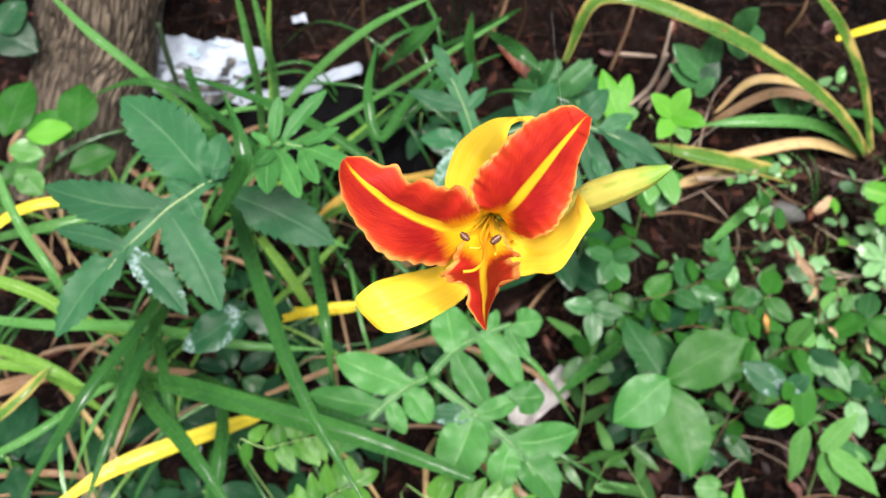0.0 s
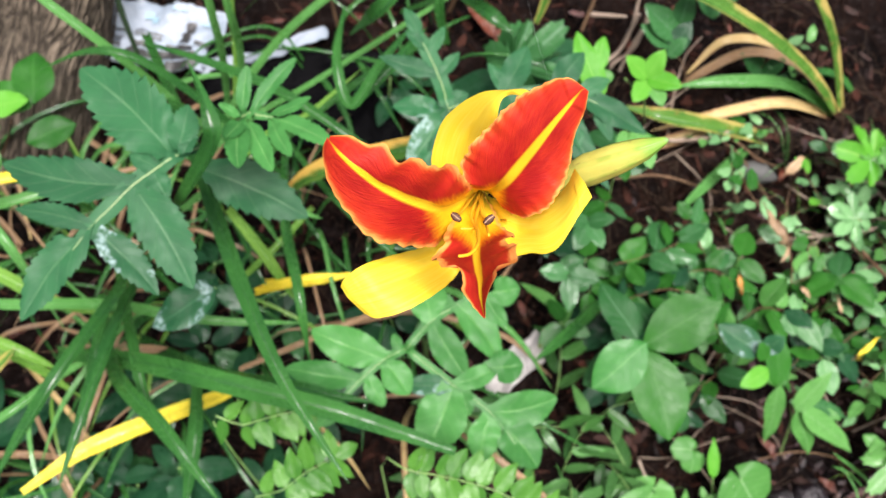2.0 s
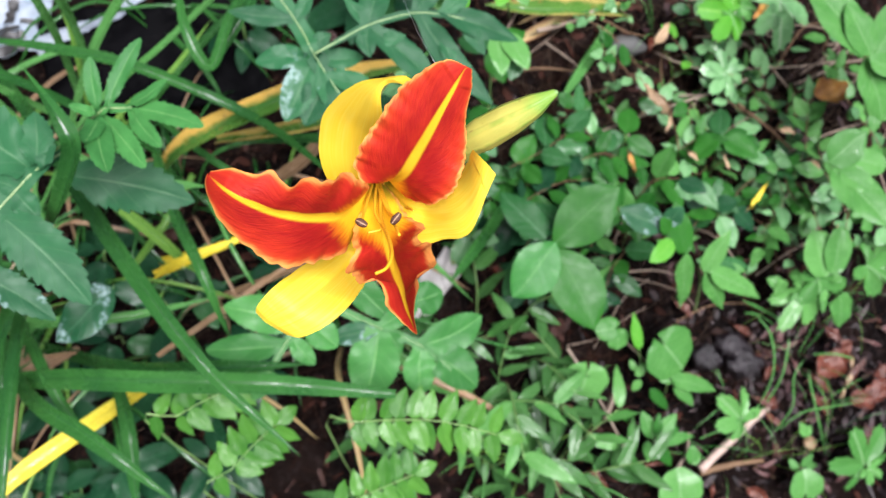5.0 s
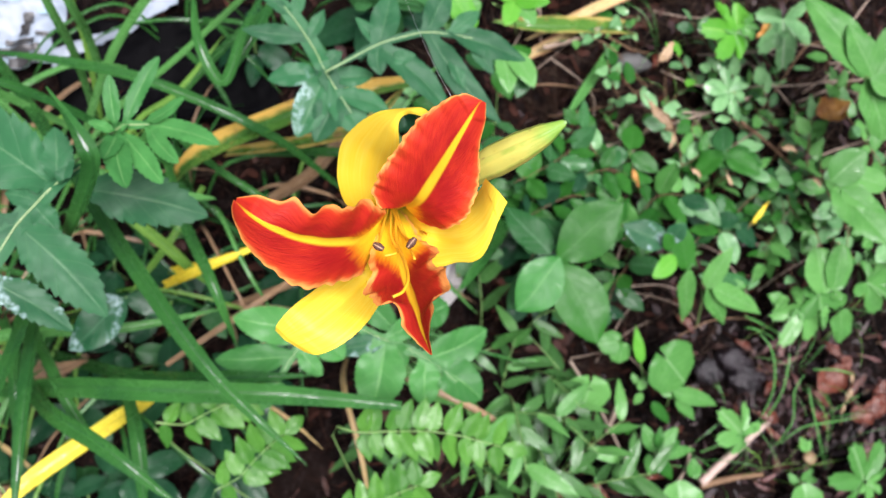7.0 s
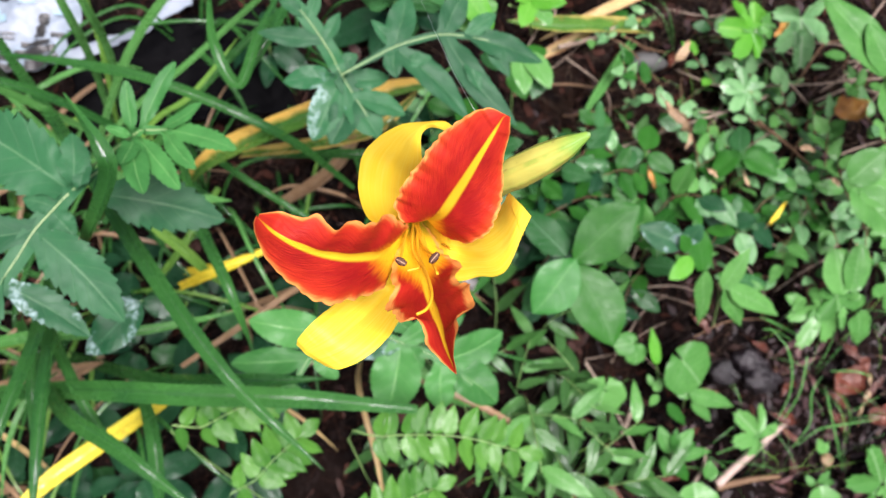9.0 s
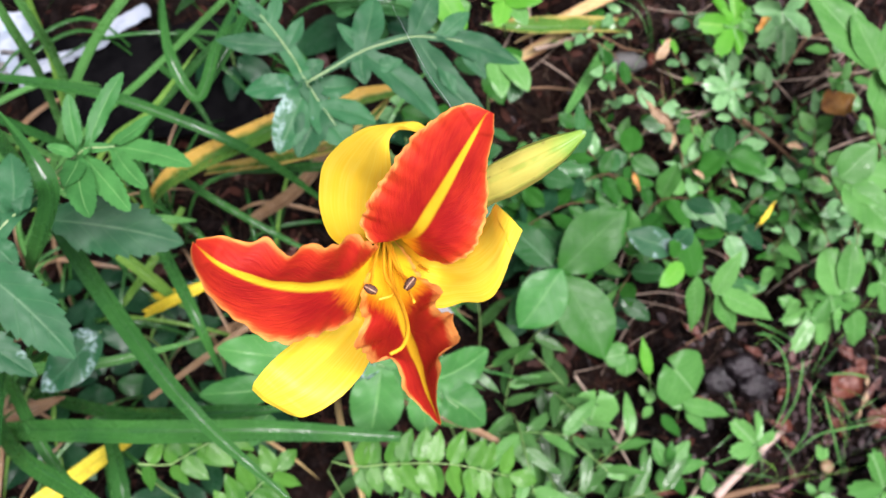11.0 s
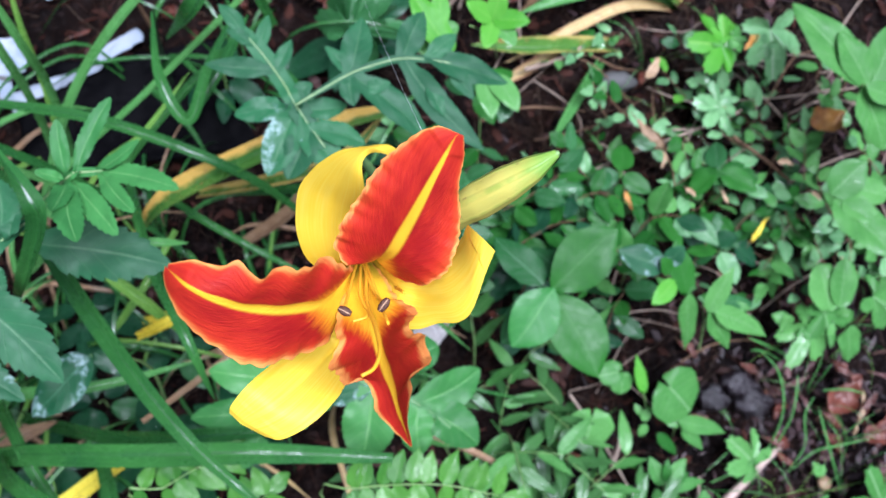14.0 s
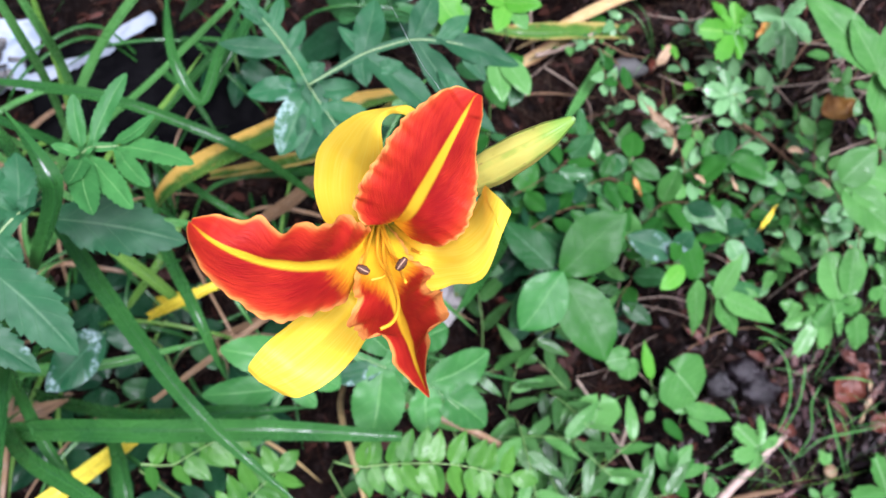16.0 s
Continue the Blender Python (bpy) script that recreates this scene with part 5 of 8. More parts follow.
strap(cl, [(-0.187, 0.800, 0.340), (-0.125, 0.682, 0.388), (-0.053, 0.607, 0.368), (0.034, 0.545, 0.312)], 0.0090, STRAP)
strap(cl, [(-0.137, 0.670, 0.338), (-0.195, 0.606, 0.324), (-0.265, 0.568, 0.276)], 0.0101, STRAP_PALE)
cl = thing("strap_leaf_clump", (-0.219, 0.761, 0.226), "broad strap leaves with withered yellow margins", "plant", "strap-leaved clumps")
strap(cl, [(-0.189, 0.672, 0.342), (-0.123, 0.649, 0.451), (-0.027, 0.634, 0.514), (0.069, 0.639, 0.531), (0.167, 0.652, 0.508)], 0.0260, STRAP_HALF, ends=(0.35, 0.3))
strap(cl, [(-0.097, 0.697, 0.366), (-0.008, 0.636, 0.453), (0.076, 0.622, 0.481), (0.143, 0.664, 0.487)], 0.0160, STRAP_FADED)
strap(cl, [(-0.066, 0.672, 0.251), (0.014, 0.661, 0.335), (0.081, 0.693, 0.403)], 0.0180, STRAP_DRY)
strap(cl, [(-0.214, 0.599, 0.253), (-0.145, 0.571, 0.306), (-0.073, 0.577, 0.319)], 0.0120, STRAP_YELLOW)
strap(cl, [(-0.149, 0.533, 0.235), (-0.049, 0.524, 0.290), (0.049, 0.541, 0.312)], 0.0100, STRAP_DRY)
strap(cl, [(-0.074, 0.769, 0.618), (-0.081, 0.686, 0.616), (-0.066, 0.645, 0.590), (-0.034, 0.699, 0.595), (0.001, 0.772, 0.576)], 0.0120, STRAP_DARK, ends=(0.2, 0.3))
strap(cl, [(-0.069, 0.676, 0.548), (-0.023, 0.715, 0.571), (0.022, 0.786, 0.564)], 0.0120, STRAP_DARK)
cl = thing("strap_leaf_clump", (0.693, 0.876, 0.272), "clump of arching strap leaves turning yellow and dry", "plant", "strap-leaved clumps")
strap(cl, [(0.697, 0.872, 0.252), (0.597, 0.875, 0.372), (0.465, 0.886, 0.473), (0.326, 0.909, 0.535), (0.218, 0.925, 0.545), (0.181, 0.903, 0.449)], 0.0240, STRAP_EDGED, ends=(0.8, 0.3))
strap(cl, [(0.697, 0.880, 0.256), (0.625, 0.897, 0.409), (0.551, 0.915, 0.515), (0.487, 0.936, 0.575)], 0.0200, STRAP_EDGED)
strap(cl, [(0.697, 0.876, 0.254), (0.589, 0.924, 0.355), (0.485, 0.930, 0.383), (0.433, 0.914, 0.326)], 0.0140, STRAP_TAN, ends=(0.8, 0.2))
strap(cl, [(0.697, 0.876, 0.254), (0.606, 0.905, 0.343), (0.519, 0.914, 0.372), (0.455, 0.914, 0.326), (0.413, 0.910, 0.276)], 0.0150, STRAP_DRY)
strap(cl, [(0.697, 0.876, 0.254), (0.584, 0.876, 0.337), (0.481, 0.870, 0.357), (0.399, 0.871, 0.346)], 0.0200, STRAP_BRIGHT)
strap(cl, [(0.697, 0.876, 0.254), (0.584, 0.867, 0.308), (0.492, 0.851, 0.309), (0.375, 0.839, 0.279)], 0.0180, STRAP_TAN)
strap(cl, [(0.614, 0.852, 0.216), (0.493, 0.827, 0.295), (0.399, 0.830, 0.321), (0.326, 0.860, 0.315)], 0.0260, STRAP_EDGED)
strap(cl, [(0.498, 0.866, 0.272), (0.429, 0.831, 0.274), (0.354, 0.824, 0.246)], 0.0200, STRAP_TAN)
strap(cl, [(0.614, 0.864, 0.223), (0.478, 0.848, 0.237), (0.386, 0.828, 0.225)], 0.0100, STRAP_DRY)
strap(cl, [(0.725, 0.903, 0.271), (0.678, 0.924, 0.308), (0.588, 0.915, 0.326)], 0.0120, STRAP)
strap(cl, [(0.597, 0.969, 0.430), (0.638, 0.967, 0.453), (0.705, 0.983, 0.463)], 0.0120, STRAP_YELLOW)
strap(cl, [(0.568, 0.860, 0.221), (0.461, 0.748, 0.293), (0.370, 0.655, 0.329)], 0.0160, STRAP_BRIGHT)
cl = thing("strap_leaf_clump", (0.287, 0.577, 0.153), "few short strap leaves close to the litter", "plant", "strap-leaved clumps")
strap(cl, [(0.271, 0.562, 0.247), (0.219, 0.506, 0.283), (0.156, 0.451, 0.296)], 0.0160, STRAP)
strap(cl, [(-0.074, 0.801, 0.536), (-0.038, 0.769, 0.606), (0.003, 0.781, 0.646)], 0.0200, STRAP_DARK, ends=(0.2, 0.1))
strap(cl, [(-0.012, 0.946, 0.427), (0.050, 0.881, 0.522), (0.107, 0.854, 0.595)], 0.0130, STRAP_DARK)
strap(cl, [(0.048, 0.800, 0.518), (0.038, 0.805, 0.571), (0.041, 0.826, 0.616)], 0.0120, STRAP_DARK)
strap(cl, [(0.070, 0.928, 0.481), (0.098, 0.841, 0.535), (0.135, 0.818, 0.520)], 0.0210, STRAP_DARK, ends=(0.5, 0.1))
# ---------------------------------------------------------------- feather-leaved plants
ft = thing("feather_leaf_plant", (-0.101, 0.211, 0.007), "plant with feathery leaves of small bright oval leaflets", "plant", "feather-leaved plants")
feather(ft, [(-0.101, 0.211, 0.007), (-0.218, 0.328, 0.410), (-0.189, 0.331, 0.430), (-0.152, 0.338, 0.440), (-0.120, 0.344, 0.440)], 7, 0.0300, FEATHER, foot=0.42)
feather(ft, [(-0.101, 0.211, 0.007), (-0.179, 0.247, 0.380), (-0.147, 0.267, 0.400), (-0.119, 0.284, 0.410), (-0.092, 0.298, 0.410)], 6, 0.0310, FEATHER, foot=0.42)
ft = thing("feather_leaf_plant", (0.004, 0.183, -0.005), "plant with feathery bright green leaves, glossy with water", "plant", "feather-leaved plants")
feather(ft, [(0.004, 0.183, -0.005), (-0.037, 0.269, 0.450), (-0.007, 0.267, 0.460), (0.039, 0.255, 0.470), (0.084, 0.240, 0.470), (0.131, 0.216, 0.460)], 10, 0.0310, FEATHER, foot=0.40)
feather(ft, [(0.004, 0.183, -0.005), (-0.060, 0.194, 0.380), (-0.025, 0.200, 0.400), (0.007, 0.203, 0.410), (0.039, 0.207, 0.410)], 6, 0.0290, FEATHER, foot=0.42)
# ---------------------------------------------------------------- broad-leaved plants
hb = thing("broad_leaf_seedling", (0.337, 0.497, 0.121), "seedling with large smooth oval bright green leaves", "plant")
stalk(hb, [(0.337, 0.497, 0.121), (0.317, 0.475, 0.255), (0.277, 0.432, 0.389)], [0.0020, 0.0014], STEM)
leaf(hb, (0.277, 0.432, 0.389), (0.368, 0.461, 0.437), BROAD, "elliptic", 0.62, curl=0.08)
leaf(hb, (0.277, 0.427, 0.409), (0.209, 0.380, 0.390), SOFTLEAF, "elliptic", 0.70, face=(0.3, -0.2, 1))
leaf(hb, (0.279, 0.432, 0.379), (0.206, 0.401, 0.344), MIDGREEN, "ovate", 0.62)
leaf(hb, (0.281, 0.431, 0.384), (0.300, 0.322, 0.369), BROAD, "elliptic", 0.62, curl=0.2)
leaf(hb, (0.274, 0.443, 0.383), (0.239, 0.518, 0.398), MIDGREEN, "ovate", 0.50)
leaf(hb, (0.309, 0.442, 0.376), (0.283, 0.502, 0.376), MIDGREEN, "ovate", 0.50)
hb = thing("spotted_leaf_weed", (-0.226, 0.483, 0.125), "weed with a dark green leaf flecked bluish white", "plant")
stalk(hb, [(-0.226, 0.483, 0.125), (-0.196, 0.493, 0.350), (-0.211, 0.451, 0.528)], [0.0022, 0.0014], STEM, n=10, sides=6)
leaf(hb, (-0.211, 0.451, 0.528), (-0.279, 0.414, 0.518), DARK_SPOT, "ovate", 0.55, wave=0.06)
leaf(hb, (-0.209, 0.453, 0.528), (-0.177, 0.424, 0.517), DARKLEAF, "ovate", 0.50, wave=0.06)
hb = thing("round_leaf_shrub", (-0.658, 0.782, 0.235), "low shrub with round bright green leaves by the trunk", "shrub")
stalk(hb, [(-0.658, 0.782, 0.235), (-0.567, 0.758, 0.360), (-0.496, 0.714, 0.485)], [0.0020, 0.0014], STEM_BROWN)
leaf(hb, (-0.460, 0.715, 0.510), (-0.463, 0.784, 0.535), BROAD, "elliptic", 0.72, fold=0.2, wave=0.05)
leaf(hb, (-0.462, 0.713, 0.510), (-0.531, 0.736, 0.521), BROAD, "elliptic", 0.66, fold=0.2, wave=0.05)
leaf(hb, (-0.459, 0.711, 0.526), (-0.520, 0.704, 0.527), LIME, "elliptic", 0.54, fold=0.2, wave=0.05)
leaf(hb, (-0.466, 0.670, 0.495), (-0.410, 0.695, 0.501), BROAD, "elliptic", 0.66, fold=0.2, wave=0.05)
leaf(hb, (-0.550, 0.707, 0.512), (-0.528, 0.785, 0.538), BROAD, "elliptic", 0.62, fold=0.2, wave=0.05)
leaf(hb, (-0.543, 0.695, 0.507), (-0.500, 0.687, 0.503), BRIGHT, "elliptic", 0.75, fold=0.2, wave=0.05)
leaf(hb, (-0.548, 0.650, 0.492), (-0.506, 0.682, 0.501), BROAD, "elliptic", 0.60, fold=0.2, wave=0.05)
leaf(hb, (-0.530, 0.668, 0.498), (-0.498, 0.638, 0.485), BRIGHT, "elliptic", 0.75, fold=0.2, wave=0.05)
leaf(hb, (-0.571, 0.720, 0.518), (-0.554, 0.764, 0.532), BROAD, "elliptic", 0.60, fold=0.2, wave=0.05)
leaf(hb, (-0.634, 0.911, 0.514), (-0.563, 0.878, 0.493), DARKLEAF, "ovate", 0.80)
leaf(hb, (-0.611, 0.898, 0.506), (-0.579, 0.938, 0.531), DARKLEAF, "ovate", 0.80)
hb = thing("curly_leaf_weed", (0.187, 0.932, 0.305), "weed with a crinkled frilly green leaf", "plant")
stalk(hb, [(0.187, 0.932, 0.305), (0.164, 0.882, 0.365), (0.151, 0.842, 0.429)], [0.0018, 0.0012], STEM, n=8, sides=5)
leaf(hb, (0.151, 0.840, 0.428), (0.218, 0.885, 0.456), MIDGREEN, "palm", 0.85, curl=0.1, fold=0.3, wave=0.22, variant=1)
leaf(hb, (0.146, 0.846, 0.430), (0.170, 0.890, 0.468), MIDGREEN, "palm", 0.70, curl=0.1, fold=0.3, wave=0.22, variant=2)
leaf(hb, (0.155, 0.844, 0.420), (0.216, 0.873, 0.421), MIDGREEN, "palm", 0.60, curl=0.1, fold=0.3, wave=0.22, variant=0)
leaf(hb, (0.148, 0.847, 0.421), (0.109, 0.860, 0.426), MIDGREEN, "lance", 0.35, wave=0.08, variant=1)
hb = thing("lime_leaved_vine", (0.372, 0.862, 0.267), "vine with soft lime-green leaves in threes", "plant")
stalk(hb, [(0.372, 0.862, 0.267), (0.319, 0.777, 0.433), (0.245, 0.672, 0.599)], [0.0014, 0.0010], STEM)
leaf(hb, (0.204, 0.617, 0.630), (0.184, 0.677, 0.673), LIME, "ovate", 0.40)
leaf(hb, (0.210, 0.629, 0.620), (0.170, 0.653, 0.635), BRIGHT, "ovate", 0.60)
leaf(hb, (0.202, 0.646, 0.642), (0.213, 0.678, 0.662), LIME, "ovate", 0.50)
leaf(hb, (0.276, 0.685, 0.584), (0.251, 0.694, 0.613), LIME, "ovate", 0.62)
leaf(hb, (0.276, 0.685, 0.584), (0.292, 0.697, 0.615), LIME, "ovate", 0.62)
leaf(hb, (0.276, 0.685, 0.584), (0.310, 0.664, 0.594), LIME, "ovate", 0.60)
leaf(hb, (0.276, 0.683, 0.583), (0.255, 0.652, 0.587), LIME, "ovate", 0.60)
leaf(hb, (0.280, 0.682, 0.582), (0.288, 0.647, 0.583), BRIGHT, "ovate", 0.60)
leaf(hb, (0.232, 0.674, 0.601), (0.199, 0.672, 0.599), BRIGHT, "ovate", 0.60)
leaf(hb, (0.273, 0.662, 0.517), (0.284, 0.607, 0.518), BRIGHT, "ovate", 0.50)
leaf(hb, (0.262, 0.661, 0.515), (0.254, 0.609, 0.514), BRIGHT, "ovate", 0.50)
leaf(hb, (0.289, 0.650, 0.504), (0.267, 0.611, 0.495), MIDGREEN, "ovate", 0.60)
hb = thing("dark_vine", (0.441, 0.917, 0.289), "thin vine with dark green oval leaves above the needle litter", "plant")
stalk(hb, [(0.441, 0.917, 0.289), (0.417, 0.903, 0.358), (0.374, 0.869, 0.427)], [0.0012, 0.0008], STEM_BROWN)
leaf(hb, (0.386, 0.883, 0.436), (0.337, 0.905, 0.486), MIDGREEN, "ovate", 0.60)
leaf(hb, (0.386, 0.896, 0.444), (0.397, 0.916, 0.492), MIDGREEN, "ovate", 0.60)
leaf(hb, (0.378, 0.876, 0.431), (0.332, 0.889, 0.463), MIDGREEN, "ovate", 0.60)
leaf(hb, (0.374, 0.865, 0.425), (0.400, 0.889, 0.463), DARKLEAF, "ovate", 0.60)
leaf(hb, (0.370, 0.862, 0.423), (0.392, 0.869, 0.451), MIDGREEN, "ovate", 0.60)
leaf(hb, (0.427, 0.938, 0.471), (0.441, 0.928, 0.523), MIDGREEN, "ovate", 0.60)
leaf(hb, (0.454, 0.932, 0.431), (0.418, 0.945, 0.475), MIDGREEN, "ovate", 0.60)
leaf(hb, (0.435, 0.949, 0.477), (0.457, 0.909, 0.488), MIDGREEN, "ovate", 0.60)
leaf(hb, (0.549, 0.908, 0.333), (0.511, 0.917, 0.375), MIDGREEN, "ovate", 0.60)
leaf(hb, (0.549, 0.904, 0.331), (0.571, 0.903, 0.366), MIDGREEN, "ovate", 0.60)
hb = thing("broad_leaf_shrub", (0.936, 0.621, 0.170), "shrub with large soft green leaves at the edge of the bank", "shrub")
stalk(hb, [(0.936, 0.621, 0.170), (0.881, 0.601, 0.259), (0.806, 0.561, 0.349)], [0.0020, 0.0014], STEM_BROWN)
leaf(hb, (0.789, 0.580, 0.398), (0.729, 0.701, 0.461), BRIGHT, "ovate", 0.42)
leaf(hb, (0.789, 0.580, 0.398), (0.770, 0.646, 0.444), BRIGHT, "ovate", 0.60)
leaf(hb, (0.792, 0.579, 0.398), (0.865, 0.641, 0.435), BRIGHT, "ovate", 0.50)
leaf(hb, (0.812, 0.578, 0.379), (0.793, 0.501, 0.365), BRIGHT, "ovate", 0.65)
leaf(hb, (0.795, 0.575, 0.375), (0.794, 0.523, 0.375), LIME, "ovate", 0.60)
leaf(hb, (0.700, 0.470, 0.338), (0.749, 0.484, 0.373), BRIGHT, "ovate", 0.80)
leaf(hb, (0.702, 0.462, 0.335), (0.738, 0.361, 0.342), BRIGHT, "ovate", 0.55)
leaf(hb, (0.714, 0.459, 0.336), (0.737, 0.412, 0.342), BRIGHT, "ovate", 0.70)
leaf(hb, (0.801, 0.567, 0.419), (0.777, 0.511, 0.356), BRIGHT, "ovate", 0.62)
leaf(hb, (0.833, 0.471, 0.260), (0.771, 0.503, 0.283), BRIGHT, "ovate", 0.55)
hb = thing("lance_leaf_seedling", (0.550, 0.381, 0.074), "seedling with long pointed wet leaves on a thin stem", "plant")
stalk(hb, [(0.550, 0.381, 0.074), (0.530, 0.395, 0.179), (0.490, 0.389, 0.284)], [0.0016, 0.0011], STEM)
leaf(hb, (0.485, 0.376, 0.302), (0.522, 0.401, 0.352), BRIGHT, "lance", 0.42)
leaf(hb, (0.491, 0.377, 0.303), (0.576, 0.326, 0.252), BRIGHT, "lance", 0.27)
leaf(hb, (0.485, 0.376, 0.302), (0.520, 0.327, 0.243), BRIGHT, "lance", 0.34)
leaf(hb, (0.458, 0.399, 0.332), (0.458, 0.341, 0.248), BRIGHT, "lance", 0.26)
leaf(hb, (0.506, 0.388, 0.297), (0.564, 0.368, 0.279), MIDGREEN, "lance", 0.30)
leaf(hb, (0.463, 0.400, 0.317), (0.462, 0.452, 0.371), BROAD, "ovate", 0.45)
leaf(hb, (0.445, 0.414, 0.342), (0.405, 0.394, 0.349), LIME, "ovate", 0.55)
leaf(hb, (0.528, 0.379, 0.285), (0.552, 0.365, 0.283), BRIGHT, "lance", 0.50)
leaf(hb, (0.430, 0.427, 0.367), (0.379, 0.457, 0.393), GLAUCOUS_SPOT, "ovate", 0.60)
leaf(hb, (0.434, 0.430, 0.369), (0.451, 0.434, 0.395), GLAUCOUS_SPOT, "ovate", 0.80)
leaf(hb, (0.435, 0.419, 0.364), (0.425, 0.431, 0.389), BROAD, "ovate", 0.70)
leaf(hb, (0.473, 0.486, 0.365), (0.497, 0.456, 0.378), DARKLEAF, "elliptic", 0.60)
hb = thing("round_leaf_seedling", (0.793, 0.378, 0.073), "seedling with rounded pale green leaves on bare humus", "plant")
stalk(hb, [(0.793, 0.378, 0.073), (0.773, 0.382, 0.132), (0.733, 0.366, 0.190)], [0.0014, 0.0010], STEM)
leaf(hb, (0.702, 0.351, 0.201), (0.701, 0.406, 0.246), BRIGHT, "round", 0.80)
leaf(hb, (0.715, 0.351, 0.203), (0.738, 0.400, 0.249), BRIGHT, "round", 0.60)
leaf(hb, (0.721, 0.353, 0.183), (0.731, 0.342, 0.191), BRIGHT, "round", 0.90)
hb = thing("pale_leaf_seedling", (0.814, 0.485, 0.116), "seedling with soft pale green rounded leaves among twigs", "plant")
stalk(hb, [(0.814, 0.485, 0.116), (0.791, 0.485, 0.146), (0.747, 0.465, 0.175)], [0.0013, 0.0009], STEM)
leaf(hb, (0.743, 0.463, 0.173), (0.716, 0.493, 0.193), BRIGHT, "round", 0.75)
leaf(hb, (0.750, 0.467, 0.176), (0.773, 0.475, 0.207), BRIGHT, "round", 0.70)
leaf(hb, (0.746, 0.461, 0.174), (0.720, 0.429, 0.166), BRIGHT, "ovate", 0.70)
leaf(hb, (0.752, 0.461, 0.174), (0.781, 0.442, 0.182), SMALLLEAF, "ovate", 0.70)
leaf(hb, (0.755, 0.555, 0.183), (0.730, 0.577, 0.210), SMALLLEAF, "ovate", 0.65)
leaf(hb, (0.759, 0.554, 0.183), (0.781, 0.553, 0.209), SMALLLEAF, "ovate", 0.65)
leaf(hb, (0.758, 0.550, 0.181), (0.740, 0.520, 0.176), BRIGHT, "ovate", 0.60)
hb = thing("lobed_leaf_seedling", (0.786, 0.106, -0.035), "seedling with a deeply cut palm-shaped green leaf", "plant")
stalk(hb, [(0.786, 0.106, -0.035), (0.770, 0.119, 0.003), (0.734, 0.111, 0.040)], [0.0013, 0.0009], STEM)
leaf(hb, (0.729, 0.092, 0.029), (0.710, 0.141, 0.078), BRIGHT, "palm", 1.00, curl=0.12, fold=0.15, wave=0.05, variant=1)
leaf(hb, (0.726, 0.091, 0.028), (0.697, 0.104, 0.034), BRIGHT, "palm", 0.80, curl=0.12, fold=0.15, wave=0.05)
leaf(hb, (0.734, 0.086, 0.026), (0.762, 0.068, 0.009), BRIGHT, "palm", 0.80, curl=0.12, fold=0.15, wave=0.05)
hb = thing("trefoil_weed", (0.215, 0.607, 0.165), "weed with three-part glossy leaves beneath the flower", "plant")
stalk(hb, [(0.215, 0.607, 0.165), (0.216, 0.583, 0.270), (0.197, 0.540, 0.375)], [0.0014, 0.0010], STEM)
leaf(hb, (0.200, 0.540, 0.375), (0.163, 0.541, 0.388), MIDGREEN, "ovate", 0.62)
leaf(hb, (0.201, 0.540, 0.375), (0.239, 0.526, 0.378), MIDGREEN, "ovate", 0.60)
leaf(hb, (0.200, 0.537, 0.373), (0.198, 0.494, 0.358), MIDGREEN, "ovate", 0.55)
leaf(hb, (0.232, 0.611, 0.384), (0.262, 0.604, 0.403), MIDGREEN, "ovate", 0.60)
leaf(hb, (0.232, 0.611, 0.384), (0.210, 0.573, 0.384), MIDGREEN, "ovate", 0.60)
leaf(hb, (0.232, 0.611, 0.384), (0.247, 0.573, 0.384), MIDGREEN, "ovate", 0.55)
leaf(hb, (0.232, 0.611, 0.384), (0.195, 0.610, 0.407), MIDGREEN, "ovate", 0.50)
for base, tip, w in (
    ((0.456, 0.326, 0.147), (0.482, 0.289, 0.120), 1.05),
    ((0.330, 0.317, 0.148), (0.313, 0.286, 0.120), 1.00),
    ((0.387, 0.367, 0.164), (0.359, 0.368, 0.168), 0.80),
    ((0.393, 0.360, 0.151), (0.390, 0.340, 0.139), 0.95),
):
    x, y = base[0] + 0.01, base[1] + 0.01
    hb = thing("heart_leaf_seedling", (x, y, ground_z(x, y) - 0.01), "seedling with one broad heart-shaped leaf on damp humus", "plant", "heart-leaved seedlings")
    stalk(hb, [(x, y, ground_z(x, y) - 0.01), base], [0.0013, 0.001], STEM, n=6, sides=5)
    leaf(hb, base, tip, BRIGHT, "heart", w, curl=0.08, fold=0.12, wave=0.05, variant=1)
hb = thing("pointed_leaf_seedling", (0.467, 0.276, 0.042), "seedling with small pointed wet green leaves on damp humus", "plant", "small seedlings on bare humus")
stalk(hb, [(0.467, 0.276, 0.042), (0.461, 0.283, 0.087), (0.460, 0.287, 0.107)], [0.0012, 0.0008], STEM, n=8, sides=5)
leaf(hb, (0.460, 0.287, 0.107), (0.534, 0.247, 0.081), BRIGHT, "lance", 0.30)
leaf(hb, (0.467, 0.279, 0.094), (0.494, 0.238, 0.067), BRIGHT, "lance", 0.36)
leaf(hb, (0.425, 0.279, 0.104), (0.450, 0.241, 0.078), BROAD, "lance", 0.34)
leaf(hb, (0.461, 0.278, 0.098), (0.455, 0.302, 0.113), BRIGHT, "ovate", 0.60)
leaf(hb, (0.458, 0.281, 0.104), (0.443, 0.293, 0.109), BRIGHT, "ovate", 0.60)
hb = thing("pointed_leaf_seedling", (0.429, 0.205, 0.014), "seedling with small pointed wet green leaves on damp humus", "plant", "small seedlings on bare humus")
